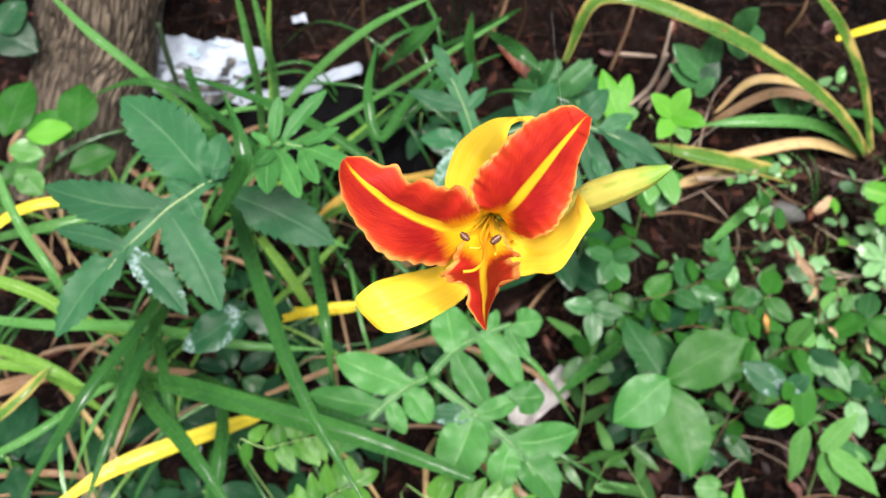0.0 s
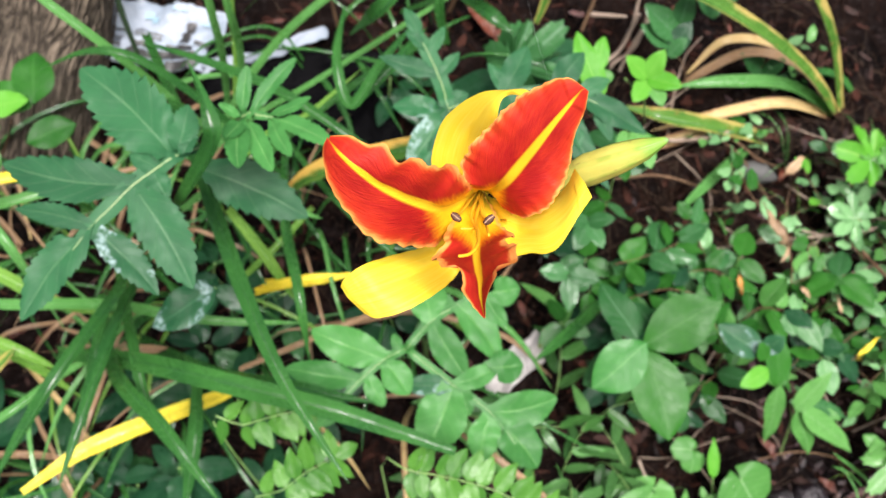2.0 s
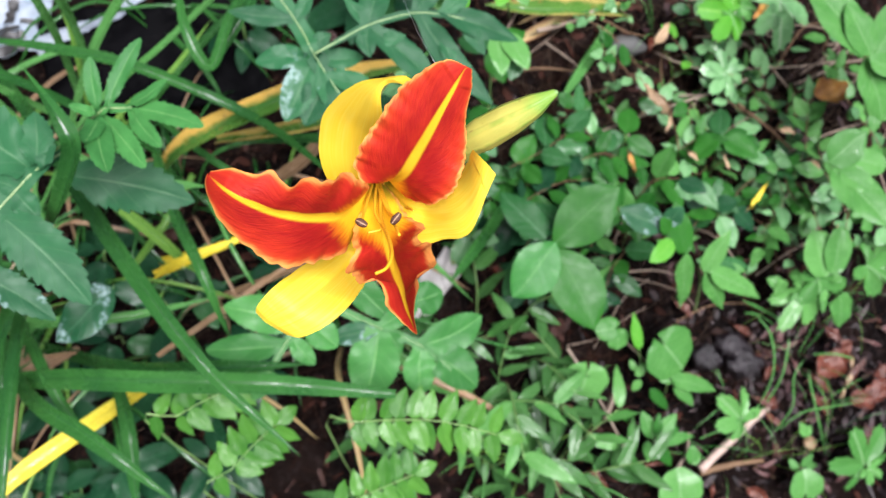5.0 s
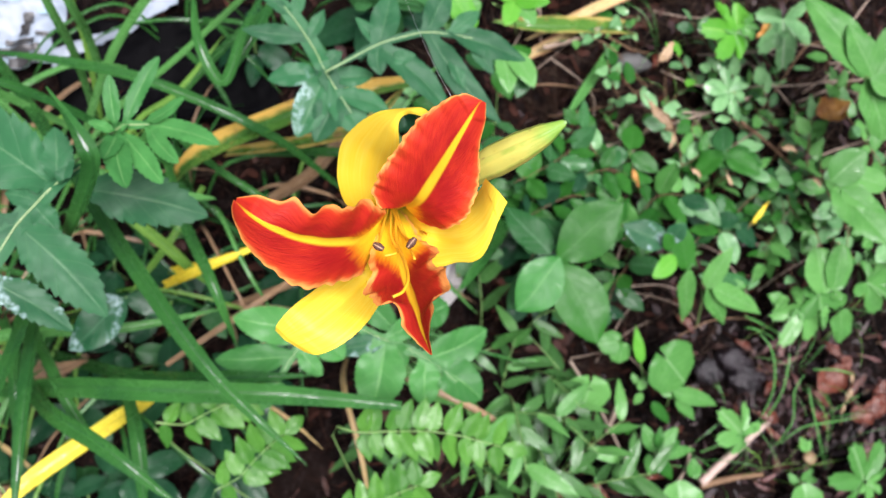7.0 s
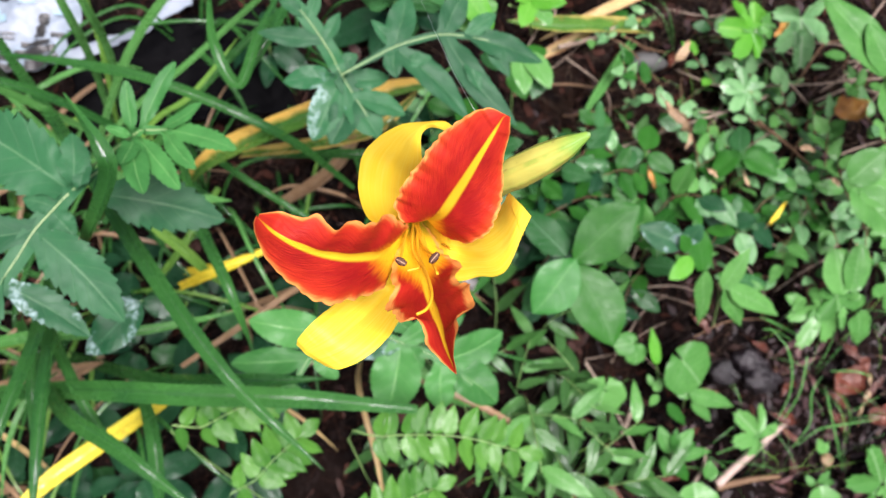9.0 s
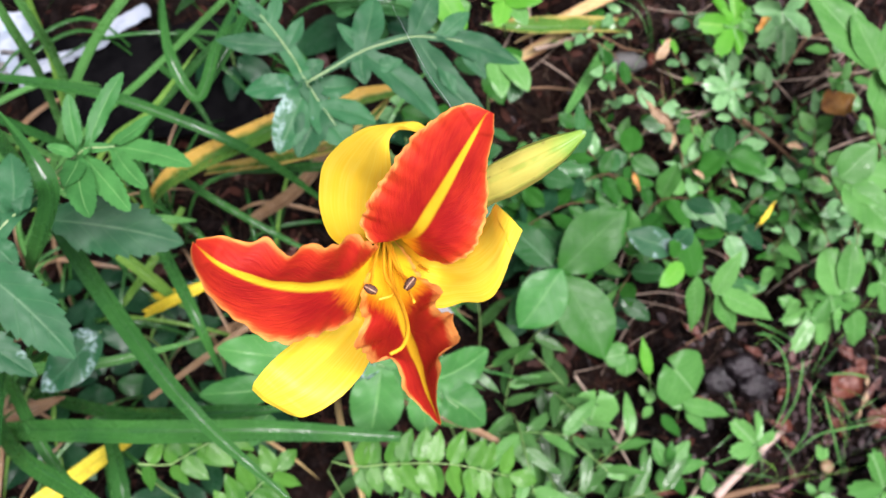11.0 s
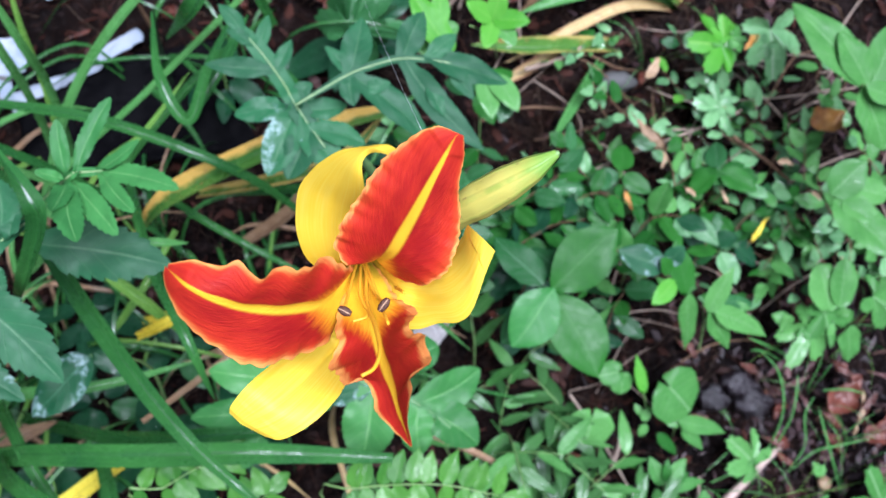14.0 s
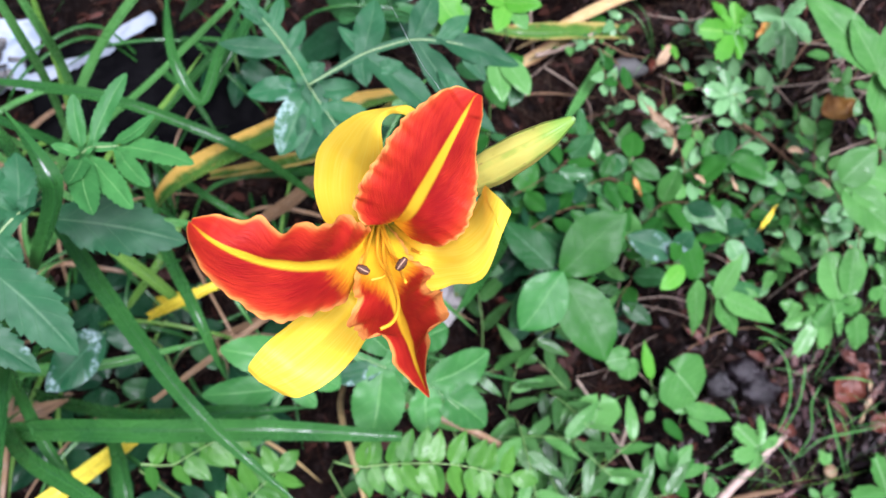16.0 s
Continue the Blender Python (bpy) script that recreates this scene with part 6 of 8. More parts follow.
stalk(hb, [(0.429, 0.205, 0.014), (0.418, 0.210, 0.058), (0.412, 0.211, 0.076)], [0.0012, 0.0008], STEM, n=8, sides=5)
leaf(hb, (0.412, 0.211, 0.076), (0.406, 0.249, 0.102), BRIGHT, "ovate", 0.50)
leaf(hb, (0.417, 0.211, 0.077), (0.456, 0.231, 0.094), BRIGHT, "ovate", 0.50)
leaf(hb, (0.413, 0.207, 0.075), (0.483, 0.195, 0.060), BRIGHT, "lance", 0.28)
leaf(hb, (0.404, 0.212, 0.067), (0.402, 0.180, 0.044), BRIGHT, "lance", 0.40)
leaf(hb, (0.415, 0.206, 0.064), (0.437, 0.165, 0.038), BROAD, "lance", 0.42)
leaf(hb, (0.417, 0.213, 0.082), (0.428, 0.238, 0.102), BROAD, "ovate", 0.45)
leaf(hb, (0.420, 0.209, 0.076), (0.456, 0.214, 0.078), BROAD, "ovate", 0.50)
hb = thing("pointed_leaf_seedling", (0.395, 0.226, 0.022), "seedling with small pointed wet green leaves on damp humus", "plant", "small seedlings on bare humus")
stalk(hb, [(0.395, 0.226, 0.022), (0.387, 0.225, 0.050), (0.383, 0.220, 0.060)], [0.0012, 0.0008], STEM, n=8, sides=5)
leaf(hb, (0.383, 0.220, 0.060), (0.396, 0.246, 0.080), BRIGHT, "lance", 0.38)
leaf(hb, (0.347, 0.188, 0.047), (0.371, 0.218, 0.069), BRIGHT, "lance", 0.42)
leaf(hb, (0.365, 0.206, 0.065), (0.384, 0.158, 0.025), BRIGHT, "lance", 0.38)
leaf(hb, (0.383, 0.264, 0.078), (0.392, 0.244, 0.060), BROAD, "ovate", 0.60)
hb = thing("pointed_leaf_seedling", (0.438, 0.309, 0.055), "seedling with small pointed wet green leaves on damp humus", "plant", "small seedlings on bare humus")
stalk(hb, [(0.438, 0.309, 0.055), (0.423, 0.321, 0.116), (0.417, 0.332, 0.145)], [0.0012, 0.0008], STEM, n=8, sides=5)
leaf(hb, (0.417, 0.332, 0.145), (0.421, 0.375, 0.182), LIME, "lance", 0.32)
leaf(hb, (0.413, 0.302, 0.103), (0.430, 0.314, 0.117), BRIGHT, "ovate", 0.60)
leaf(hb, (0.417, 0.297, 0.101), (0.404, 0.284, 0.086), BRIGHT, "ovate", 0.60)
leaf(hb, (0.414, 0.310, 0.106), (0.411, 0.327, 0.113), BRIGHT, "ovate", 0.60)
hb = thing("pointed_leaf_seedling", (0.664, 0.117, -0.021), "seedling with small pointed wet green leaves on damp humus", "plant", "small seedlings on bare humus")
stalk(hb, [(0.664, 0.117, -0.021), (0.648, 0.118, 0.000), (0.636, 0.113, 0.007)], [0.0012, 0.0008], STEM, n=8, sides=5)
leaf(hb, (0.636, 0.113, 0.007), (0.628, 0.132, 0.015), BRIGHT, "ovate", 0.60)
leaf(hb, (0.643, 0.116, 0.008), (0.663, 0.126, 0.023), BRIGHT, "ovate", 0.50)
leaf(hb, (0.650, 0.116, 0.008), (0.671, 0.109, 0.006), BRIGHT, "ovate", 0.50)
leaf(hb, (0.664, 0.155, 0.024), (0.657, 0.176, 0.042), BRIGHT, "ovate", 0.60)
leaf(hb, (0.664, 0.156, 0.025), (0.676, 0.169, 0.030), BRIGHT, "ovate", 0.60)
hb = thing("pointed_leaf_seedling", (0.487, 0.170, -0.000), "seedling with small pointed wet green leaves on damp humus", "plant", "small seedlings on bare humus")
stalk(hb, [(0.487, 0.170, -0.000), (0.478, 0.170, 0.021), (0.472, 0.164, 0.028)], [0.0012, 0.0008], STEM, n=8, sides=5)
leaf(hb, (0.472, 0.164, 0.028), (0.479, 0.188, 0.047), BRIGHT, "ovate", 0.70)
leaf(hb, (0.473, 0.163, 0.027), (0.490, 0.176, 0.032), BRIGHT, "ovate", 0.60)
hb = thing("crinkled_seedling", (0.558, 0.216, 0.018), "seedling with crinkled notched green leaves on damp humus", "plant", "small seedlings on bare humus")
stalk(hb, [(0.558, 0.216, 0.018), (0.557, 0.213, 0.045), (0.561, 0.205, 0.054)], [0.0012, 0.0008], STEM, n=8, sides=5)
leaf(hb, (0.561, 0.205, 0.054), (0.531, 0.241, 0.088), BRIGHT, "palm", 0.90, curl=0.15, fold=0.2, wave=0.09)
leaf(hb, (0.561, 0.205, 0.054), (0.581, 0.200, 0.042), BRIGHT, "ovate", 0.40)
hb = thing("crinkled_seedling", (0.453, 0.136, -0.014), "seedling with one broad notched leaf on damp humus", "plant", "small seedlings on bare humus")
stalk(hb, [(0.453, 0.136, -0.014), (0.441, 0.131, 0.019), (0.434, 0.122, 0.031)], [0.0012, 0.0008], STEM, n=8, sides=5)
leaf(hb, (0.434, 0.122, 0.031), (0.441, 0.159, 0.056), BRIGHT, "heart", 1.00)
hb = thing("crinkled_seedling", (0.655, 0.085, -0.034), "seedling with one broad notched leaf on damp humus", "plant", "small seedlings on bare humus")
stalk(hb, [(0.655, 0.085, -0.034), (0.642, 0.084, -0.006), (0.635, 0.078, 0.003)], [0.0012, 0.0008], STEM, n=8, sides=5)
leaf(hb, (0.635, 0.078, 0.003), (0.641, 0.107, 0.025), BRIGHT, "heart", 1.00)
hb = thing("crinkled_seedling", (0.716, 0.321, 0.061), "seedling with crinkled notched leaves over damp humus", "plant", "small seedlings on bare humus")
stalk(hb, [(0.716, 0.321, 0.061), (0.690, 0.333, 0.135), (0.681, 0.345, 0.170)], [0.0012, 0.0008], STEM, n=8, sides=5)
leaf(hb, (0.681, 0.345, 0.170), (0.634, 0.304, 0.144), BRIGHT, "palm", 0.75, curl=0.15, fold=0.2, wave=0.09, variant=1)
leaf(hb, (0.702, 0.357, 0.185), (0.706, 0.309, 0.156), BRIGHT, "palm", 0.80, curl=0.15, fold=0.2, wave=0.09)
leaf(hb, (0.668, 0.348, 0.171), (0.693, 0.338, 0.167), BRIGHT, "palm", 0.90, curl=0.15, fold=0.2, wave=0.09, variant=2)
leaf(hb, (0.651, 0.360, 0.176), (0.631, 0.376, 0.182), BRIGHT, "ovate", 0.80, wave=0.08)
leaf(hb, (0.737, 0.332, 0.165), (0.736, 0.284, 0.125), BRIGHT, "ovate", 0.60, wave=0.08)
leaf(hb, (0.739, 0.349, 0.182), (0.742, 0.331, 0.164), BRIGHT, "ovate", 0.60)
leaf(hb, (0.777, 0.353, 0.193), (0.826, 0.317, 0.169), BRIGHT, "palm", 0.70, curl=0.15, fold=0.2, wave=0.09)
hb = thing("broad_leaf_shrub", (0.999, 0.662, 0.197), "shrub with large soft green leaves at the edge of the bank", "shrub")
stalk(hb, [(0.999, 0.662, 0.197), (0.840, 0.585, 0.366), (0.734, 0.555, 0.454)], [0.0020, 0.0014], STEM_BROWN, n=8, sides=5)
leaf(hb, (0.734, 0.555, 0.454), (0.757, 0.479, 0.404), BRIGHT, "ovate", 0.55)
leaf(hb, (0.732, 0.548, 0.461), (0.782, 0.516, 0.448), BRIGHT, "ovate", 0.50)
hb = thing("ivy_seedling", (0.719, 0.768, 0.239), "seedling with a toothed pale green lobed leaf", "plant")
stalk(hb, [(0.719, 0.768, 0.239), (0.680, 0.742, 0.313), (0.664, 0.733, 0.345)], [0.0012, 0.0008], STEM, n=8, sides=5)
leaf(hb, (0.664, 0.733, 0.345), (0.613, 0.744, 0.360), LIME, "palm", 1.10, curl=0.15, fold=0.2, wave=0.09)
leaf(hb, (0.665, 0.731, 0.345), (0.653, 0.707, 0.325), BRIGHT, "palm", 1.00, curl=0.15, fold=0.2, wave=0.09, variant=1)
leaf(hb, (0.670, 0.739, 0.347), (0.674, 0.768, 0.369), LIME, "palm", 0.80, curl=0.15, fold=0.2, wave=0.09)
leaf(hb, (0.683, 0.740, 0.348), (0.713, 0.737, 0.337), BRIGHT, "palm", 0.80, curl=0.15, fold=0.2, wave=0.09)
hb = thing("ivy_seedling", (0.793, 0.745, 0.230), "seedling with a toothed pale green lobed leaf", "plant")
stalk(hb, [(0.793, 0.745, 0.230), (0.756, 0.734, 0.309), (0.744, 0.737, 0.347)], [0.0012, 0.0008], STEM, n=8, sides=5)
leaf(hb, (0.744, 0.737, 0.347), (0.743, 0.678, 0.303), SMALLLEAF, "palm", 0.85, curl=0.15, fold=0.2, wave=0.09, variant=2)
leaf(hb, (0.731, 0.720, 0.340), (0.707, 0.705, 0.324), SMALLLEAF, "palm", 0.70, curl=0.15, fold=0.2, wave=0.09)
hb = thing("ivy_seedling", (0.679, 0.679, 0.203), "seedling with a toothed grey-green lobed leaf", "plant")
stalk(hb, [(0.679, 0.679, 0.203), (0.659, 0.671, 0.257), (0.653, 0.671, 0.280)], [0.0012, 0.0008], STEM, n=8, sides=5)
leaf(hb, (0.653, 0.671, 0.280), (0.615, 0.685, 0.296), SMALLLEAF, "palm", 1.10, curl=0.15, fold=0.2, wave=0.09)
leaf(hb, (0.653, 0.671, 0.280), (0.658, 0.642, 0.259), SMALLLEAF, "palm", 1.00, curl=0.15, fold=0.2, wave=0.09, variant=1)
leaf(hb, (0.650, 0.675, 0.282), (0.650, 0.703, 0.303), SMALLLEAF, "palm", 0.90, curl=0.15, fold=0.2, wave=0.09)
leaf(hb, (0.658, 0.674, 0.282), (0.687, 0.677, 0.283), SMALLLEAF, "palm", 0.80, curl=0.15, fold=0.2, wave=0.09)
hb = thing("grass_tuft", (0.600, 0.210, 0.016), "sparse pale green grass blades arching over bare humus", "grass", "thin grass tufts on bare humus")
strap(hb, [(0.600, 0.210, 0.016), (0.619, 0.251, 0.093), (0.618, 0.301, 0.142), (0.596, 0.343, 0.159)], 0.0034, STRAP_BRIGHT, n=14)
strap(hb, [(0.605, 0.207, 0.015), (0.629, 0.241, 0.088), (0.639, 0.276, 0.132), (0.645, 0.291, 0.138)], 0.0036, STRAP_BRIGHT, n=14)
strap(hb, [(0.628, 0.178, 0.003), (0.643, 0.202, 0.063), (0.642, 0.237, 0.107), (0.662, 0.258, 0.125)], 0.0034, STRAP_BRIGHT, n=14)
strap(hb, [(0.702, 0.125, -0.018), (0.679, 0.173, 0.051), (0.665, 0.215, 0.098), (0.667, 0.243, 0.109)], 0.0036, STRAP_BRIGHT, n=14)
strap(hb, [(0.637, 0.180, 0.004), (0.666, 0.191, 0.038), (0.704, 0.187, 0.047), (0.767, 0.181, 0.044)], 0.0034, STRAP_BRIGHT, n=14)
strap(hb, [(0.683, 0.323, 0.081), (0.632, 0.347, 0.121), (0.600, 0.365, 0.138)], 0.0042, STRAP_BRIGHT, n=14)
strap(hb, [(0.501, 0.198, 0.021), (0.539, 0.200, 0.052), (0.575, 0.206, 0.064)], 0.0030, STRAP_BRIGHT, n=14)
strap(hb, [(0.659, 0.328, 0.083), (0.630, 0.342, 0.109), (0.602, 0.349, 0.122)], 0.0030, STRAP_BRIGHT, n=14)
strap(hb, [(0.707, 0.268, 0.069), (0.734, 0.256, 0.085), (0.764, 0.241, 0.078)], 0.0030, STRAP_BRIGHT, n=14)
def sprig(line, n, size, seed, mats=None, spread=1.0):
    """A creeping stem rooted in the humus, with alternate small oval leaves along it, some wilted or nibbled."""
    r = random.Random(seed)
    p0 = V(line[0])
    root = V((p0.x + r.uniform(-0.02, 0.02), p0.y + 0.03, 0))
    root.z = ground_z(root.x, root.y) + bumps(root.x, root.y) - 0.01
    ob = thing("creeping_plant", root, "creeping plant with small wet oval leaves on a thin brown stem", "plant", "creeping plants on the bank")
    pts = [root] + [V(p) for p in line]
    stalk(ob, pts, [0.0011, 0.0009, 0.0006], STEM_BROWN, n=20, sides=5)
    c = spline(pts, 60)
    for i in range(n):
        k = 14 + int(46 * i / max(1, n - 1))
        d = (c[min(k + 1, 60)] - c[k - 1]).normalized()
        s = d.cross(V((0, 0, 1))).normalized() * (1 if i % 2 else -1)
        a = r.uniform(0.5, 1.3) if i < n - 1 else 0.1
        way = (d * math.cos(a) + s * math.sin(a) * spread + V((0, 0, r.uniform(-0.15, 0.35)))).normalized()
        b = c[min(k, 60)] + way * 0.004
        leaf(ob, b, b + way * size * r.uniform(0.65, 1.25), r.choice(mats or [SMALLLEAF, SMALLLEAF, BROAD, BRIGHT, MIDGREEN]), r.choice(["ovate", "elliptic", "pointed"]), r.choice([0.5, 0.58, 0.68]), (r.uniform(-0.7, 0.7), r.uniform(-1.0, 0.4), 1), fold=0.25, curl=0.15, wave=0.04, variant=r.randint(0, 2))
    return ob


# ---------------------------------------------------------------- ground cover
scatter("grass", ((0.193, 0.464), (0.367, 0.425), (0.300, 0.172), (0.129, 0.215)), 12, 6, 0.80, 1.20)
scatter("grass", ((-0.008, 0.463), (0.231, 0.408), (0.177, 0.203), (-0.058, 0.262)), 13, 8, 0.70, 1.10)
scatter("trefoil", ((0.276, 0.651), (0.637, 0.579), (0.598, 0.439), (0.241, 0.516)), 8, 9, 0.90, 1.30)
scatter("trefoil", ((0.187, 0.749), (0.330, 0.750), (0.321, 0.548), (0.182, 0.548)), 7, 12, 0.90, 1.30)
scatter("herb", ((-0.302, 0.715), (0.053, 0.642), (-0.010, 0.387), (-0.360, 0.469)), 5, 14, 0.70, 1.20)
scatter("straps", ((-0.327, 0.749), (0.075, 0.666), (0.002, 0.375), (-0.393, 0.469)), 8, 15, 0.80, 1.20)
scatter("straps", ((-0.655, 0.635), (-0.301, 0.636), (-0.288, 0.378), (-0.629, 0.377)), 7, 16, 0.80, 1.20)
scatter("dark_straps", ((-0.196, 1.055), (0.198, 1.056), (0.193, 0.849), (-0.190, 0.848)), 2, 17, 1.00, 1.30)
scatter("dark_straps", ((-0.204, 0.839), (0.038, 0.792), (-0.014, 0.582), (-0.253, 0.634)), 2, 18, 0.80, 1.20)
scatter("straps", ((-0.671, 0.788), (-0.386, 0.789), (-0.377, 0.636), (-0.655, 0.635)), 8, 19, 0.80, 1.20)
scatter("herb", ((-0.456, 0.536), (-0.152, 0.465), (-0.197, 0.282), (-0.497, 0.358)), 5, 20, 0.70, 1.20)
scatter("herb", ((-0.069, 1.024), (0.193, 1.024), (0.189, 0.830), (-0.066, 0.830)), 2, 21, 0.90, 1.40)
scatter("herb", ((0.273, 0.573), (0.424, 0.541), (0.396, 0.435), (0.246, 0.468)), 4, 23, 0.70, 1.10)
stand("herb", 0.167, 0.701, 40, 1.3, 0.0, 1)
scatter("tuft", ((0.594, 0.384), (0.802, 0.337), (0.733, 0.091), (0.528, 0.142)), 8, 25, 0.60, 1.00)
scatter("tuft", ((0.586, 0.827), (0.757, 0.796), (0.722, 0.670), (0.553, 0.703)), 4, 26, 0.60, 1.00)
scatter("tuft", ((0.174, 0.296), (0.339, 0.256), (0.318, 0.178), (0.154, 0.219)), 5, 27, 0.80, 1.20)
scatter("herb", ((-0.623, 0.441), (-0.382, 0.442), (-0.371, 0.272), (-0.605, 0.271)), 4, 30, 0.70, 1.20)
sprig([(0.488, 0.702, 0.263), (0.472, 0.712, 0.307), (0.461, 0.729, 0.344)], 8, 0.032, 1, [SMALLLEAF])
sprig([(0.561, 0.656, 0.224), (0.532, 0.684, 0.266), (0.497, 0.703, 0.303), (0.475, 0.724, 0.332)], 8, 0.029, 2, [SMALLLEAF, BROAD])
sprig([(0.546, 0.565, 0.218), (0.549, 0.592, 0.259), (0.546, 0.633, 0.275), (0.535, 0.665, 0.278)], 9, 0.032, 3)
sprig([(0.467, 0.581, 0.225), (0.427, 0.603, 0.273), (0.404, 0.630, 0.304), (0.393, 0.647, 0.321)], 11, 0.041, 4, [SMALLLEAF, MIDGREEN, BROAD])
sprig([(0.359, 0.578, 0.263), (0.392, 0.585, 0.286), (0.420, 0.583, 0.295), (0.450, 0.574, 0.281)], 12, 0.039, 5, [SMALLLEAF, BROAD, MIDGREEN])
sprig([(0.279, 0.602, 0.273), (0.308, 0.598, 0.301), (0.346, 0.605, 0.314), (0.370, 0.615, 0.318)], 11, 0.044, 6, [MIDGREEN, BROAD])
sprig([(0.273, 0.549, 0.251), (0.304, 0.549, 0.282), (0.346, 0.555, 0.294), (0.390, 0.554, 0.284)], 11, 0.044, 7, [MIDGREEN, BROAD, DARKLEAF])
sprig([(0.467, 0.532, 0.225), (0.488, 0.539, 0.258), (0.519, 0.532, 0.265), (0.555, 0.521, 0.250)], 11, 0.044, 8, [SMALLLEAF, BROAD, BRIGHT])
sprig([(0.535, 0.592, 0.229), (0.555, 0.582, 0.255), (0.581, 0.584, 0.276), (0.626, 0.579, 0.274)], 11, 0.044, 9, [BROAD, MIDGREEN, SMALLLEAF])
sprig([(0.600, 0.554, 0.214), (0.617, 0.554, 0.243), (0.644, 0.547, 0.261), (0.676, 0.528, 0.253)], 9, 0.039, 10, [SMALLLEAF, BRIGHT])
sprig([(0.609, 0.486, 0.186), (0.622, 0.504, 0.223), (0.649, 0.514, 0.238), (0.692, 0.518, 0.239)], 9, 0.039, 11, [BROAD, MIDGREEN])
sprig([(0.740, 0.634, 0.216), (0.726, 0.652, 0.243), (0.714, 0.673, 0.271)], 7, 0.034, 12, [SMALLLEAF])
sprig([(0.765, 0.508, 0.185), (0.744, 0.536, 0.236), (0.744, 0.564, 0.267), (0.750, 0.590, 0.288)], 11, 0.034, 13, [SMALLLEAF, BRIGHT])
sprig([(0.799, 0.437, 0.167), (0.774, 0.472, 0.211), (0.759, 0.504, 0.234), (0.759, 0.537, 0.247)], 11, 0.039, 14, [SMALLLEAF, BRIGHT])
sprig([(0.879, 0.576, 0.202), (0.844, 0.597, 0.241), (0.825, 0.620, 0.270), (0.818, 0.645, 0.290)], 9, 0.034, 15, [SMALLLEAF, BRIGHT])
sprig([(0.740, 0.475, 0.162), (0.713, 0.493, 0.199), (0.706, 0.520, 0.220)], 7, 0.037, 16, [SMALLLEAF, BROAD])
sprig([(0.448, 0.480, 0.224), (0.423, 0.493, 0.269), (0.412, 0.514, 0.278)], 7, 0.044, 17, [BROAD, BRIGHT])
sprig([(0.541, 0.476, 0.182), (0.563, 0.492, 0.219), (0.589, 0.498, 0.231), (0.603, 0.483, 0.225)], 8, 0.041, 18, [MIDGREEN, DARKLEAF])
sprig([(0.698, 0.625, 0.212), (0.666, 0.642, 0.239), (0.643, 0.663, 0.257)], 7, 0.029, 19, [SMALLLEAF])
sprig([(0.639, 0.719, 0.240), (0.609, 0.733, 0.275), (0.592, 0.752, 0.293)], 7, 0.027, 20, [SMALLLEAF, LIME])
sprig([(0.692, 0.735, 0.246), (0.650, 0.760, 0.286), (0.631, 0.791, 0.308)], 8, 0.032, 21, [SMALLLEAF, MIDGREEN])
sprig([(0.706, 0.692, 0.239), (0.679, 0.708, 0.265), (0.644, 0.717, 0.279)], 7, 0.032, 22, [MIDGREEN, SMALLLEAF])
sprig([(0.285, 0.506, 0.194), (0.308, 0.518, 0.239), (0.332, 0.532, 0.255)], 7, 0.044, 23, [MIDGREEN, DARKLEAF])
sprig([(0.441, 0.476, 0.172), (0.408, 0.448, 0.191), (0.388, 0.421, 0.180)], 7, 0.044, 24, [MIDGREEN, BROAD])
sprig([(0.819, 0.398, 0.131), (0.795, 0.421, 0.160), (0.796, 0.447, 0.191)], 7, 0.037, 25, [SMALLLEAF, BRIGHT])
sprig([(0.777, 0.411, 0.126), (0.751, 0.439, 0.168), (0.738, 0.463, 0.197)], 7, 0.034, 60, [SMALLLEAF, BRIGHT, BRIGHT])
sprig([(0.866, 0.422, 0.141), (0.824, 0.441, 0.188), (0.802, 0.470, 0.220), (0.797, 0.504, 0.234)], 10, 0.036, 61, [SMALLLEAF, BRIGHT, BRIGHT])
sprig([(0.890, 0.525, 0.192), (0.863, 0.542, 0.229), (0.843, 0.562, 0.247)], 7, 0.034, 62, [SMALLLEAF, BRIGHT, BRIGHT])
sprig([(0.749, 0.576, 0.202), (0.750, 0.586, 0.237), (0.746, 0.611, 0.257)], 7, 0.030, 63, [SMALLLEAF, BRIGHT, BRIGHT])
sprig([(0.709, 0.451, 0.142), (0.684, 0.478, 0.183), (0.683, 0.508, 0.205)], 7, 0.032, 64, [SMALLLEAF, BRIGHT, BRIGHT])
sprig([(0.857, 0.353, 0.093), (0.832, 0.374, 0.132), (0.847, 0.397, 0.151)], 6, 0.034, 65, [SMALLLEAF, BRIGHT, BRIGHT])
sprig([(0.711, 0.674, 0.232), (0.709, 0.642, 0.239), (0.731, 0.612, 0.237)], 6, 0.028, 67, [SMALLLEAF, BRIGHT, BRIGHT])
sprig([(0.869, 0.720, 0.240), (0.834, 0.683, 0.255), (0.837, 0.642, 0.249)], 5, 0.028, 68, [SMALLLEAF, BRIGHT, BRIGHT])
sprig([(0.619, 0.680, 0.224), (0.593, 0.640, 0.238), (0.591, 0.605, 0.244)], 6, 0.030, 69, [SMALLLEAF, BRIGHT, BRIGHT])
scatter("creeper", ((0.301, 0.678), (0.865, 0.567), (0.824, 0.424), (0.265, 0.542)), 16, 2, 0.60, 0.95)
scatter("creeper", ((0.451, 0.778), (0.901, 0.696), (0.867, 0.575), (0.421, 0.663)), 6, 3, 0.55, 0.85)
scatter("creeper", ((0.518, 0.923), (0.680, 0.923), (0.669, 0.799), (0.510, 0.799)), 5, 31, 0.50, 0.80)
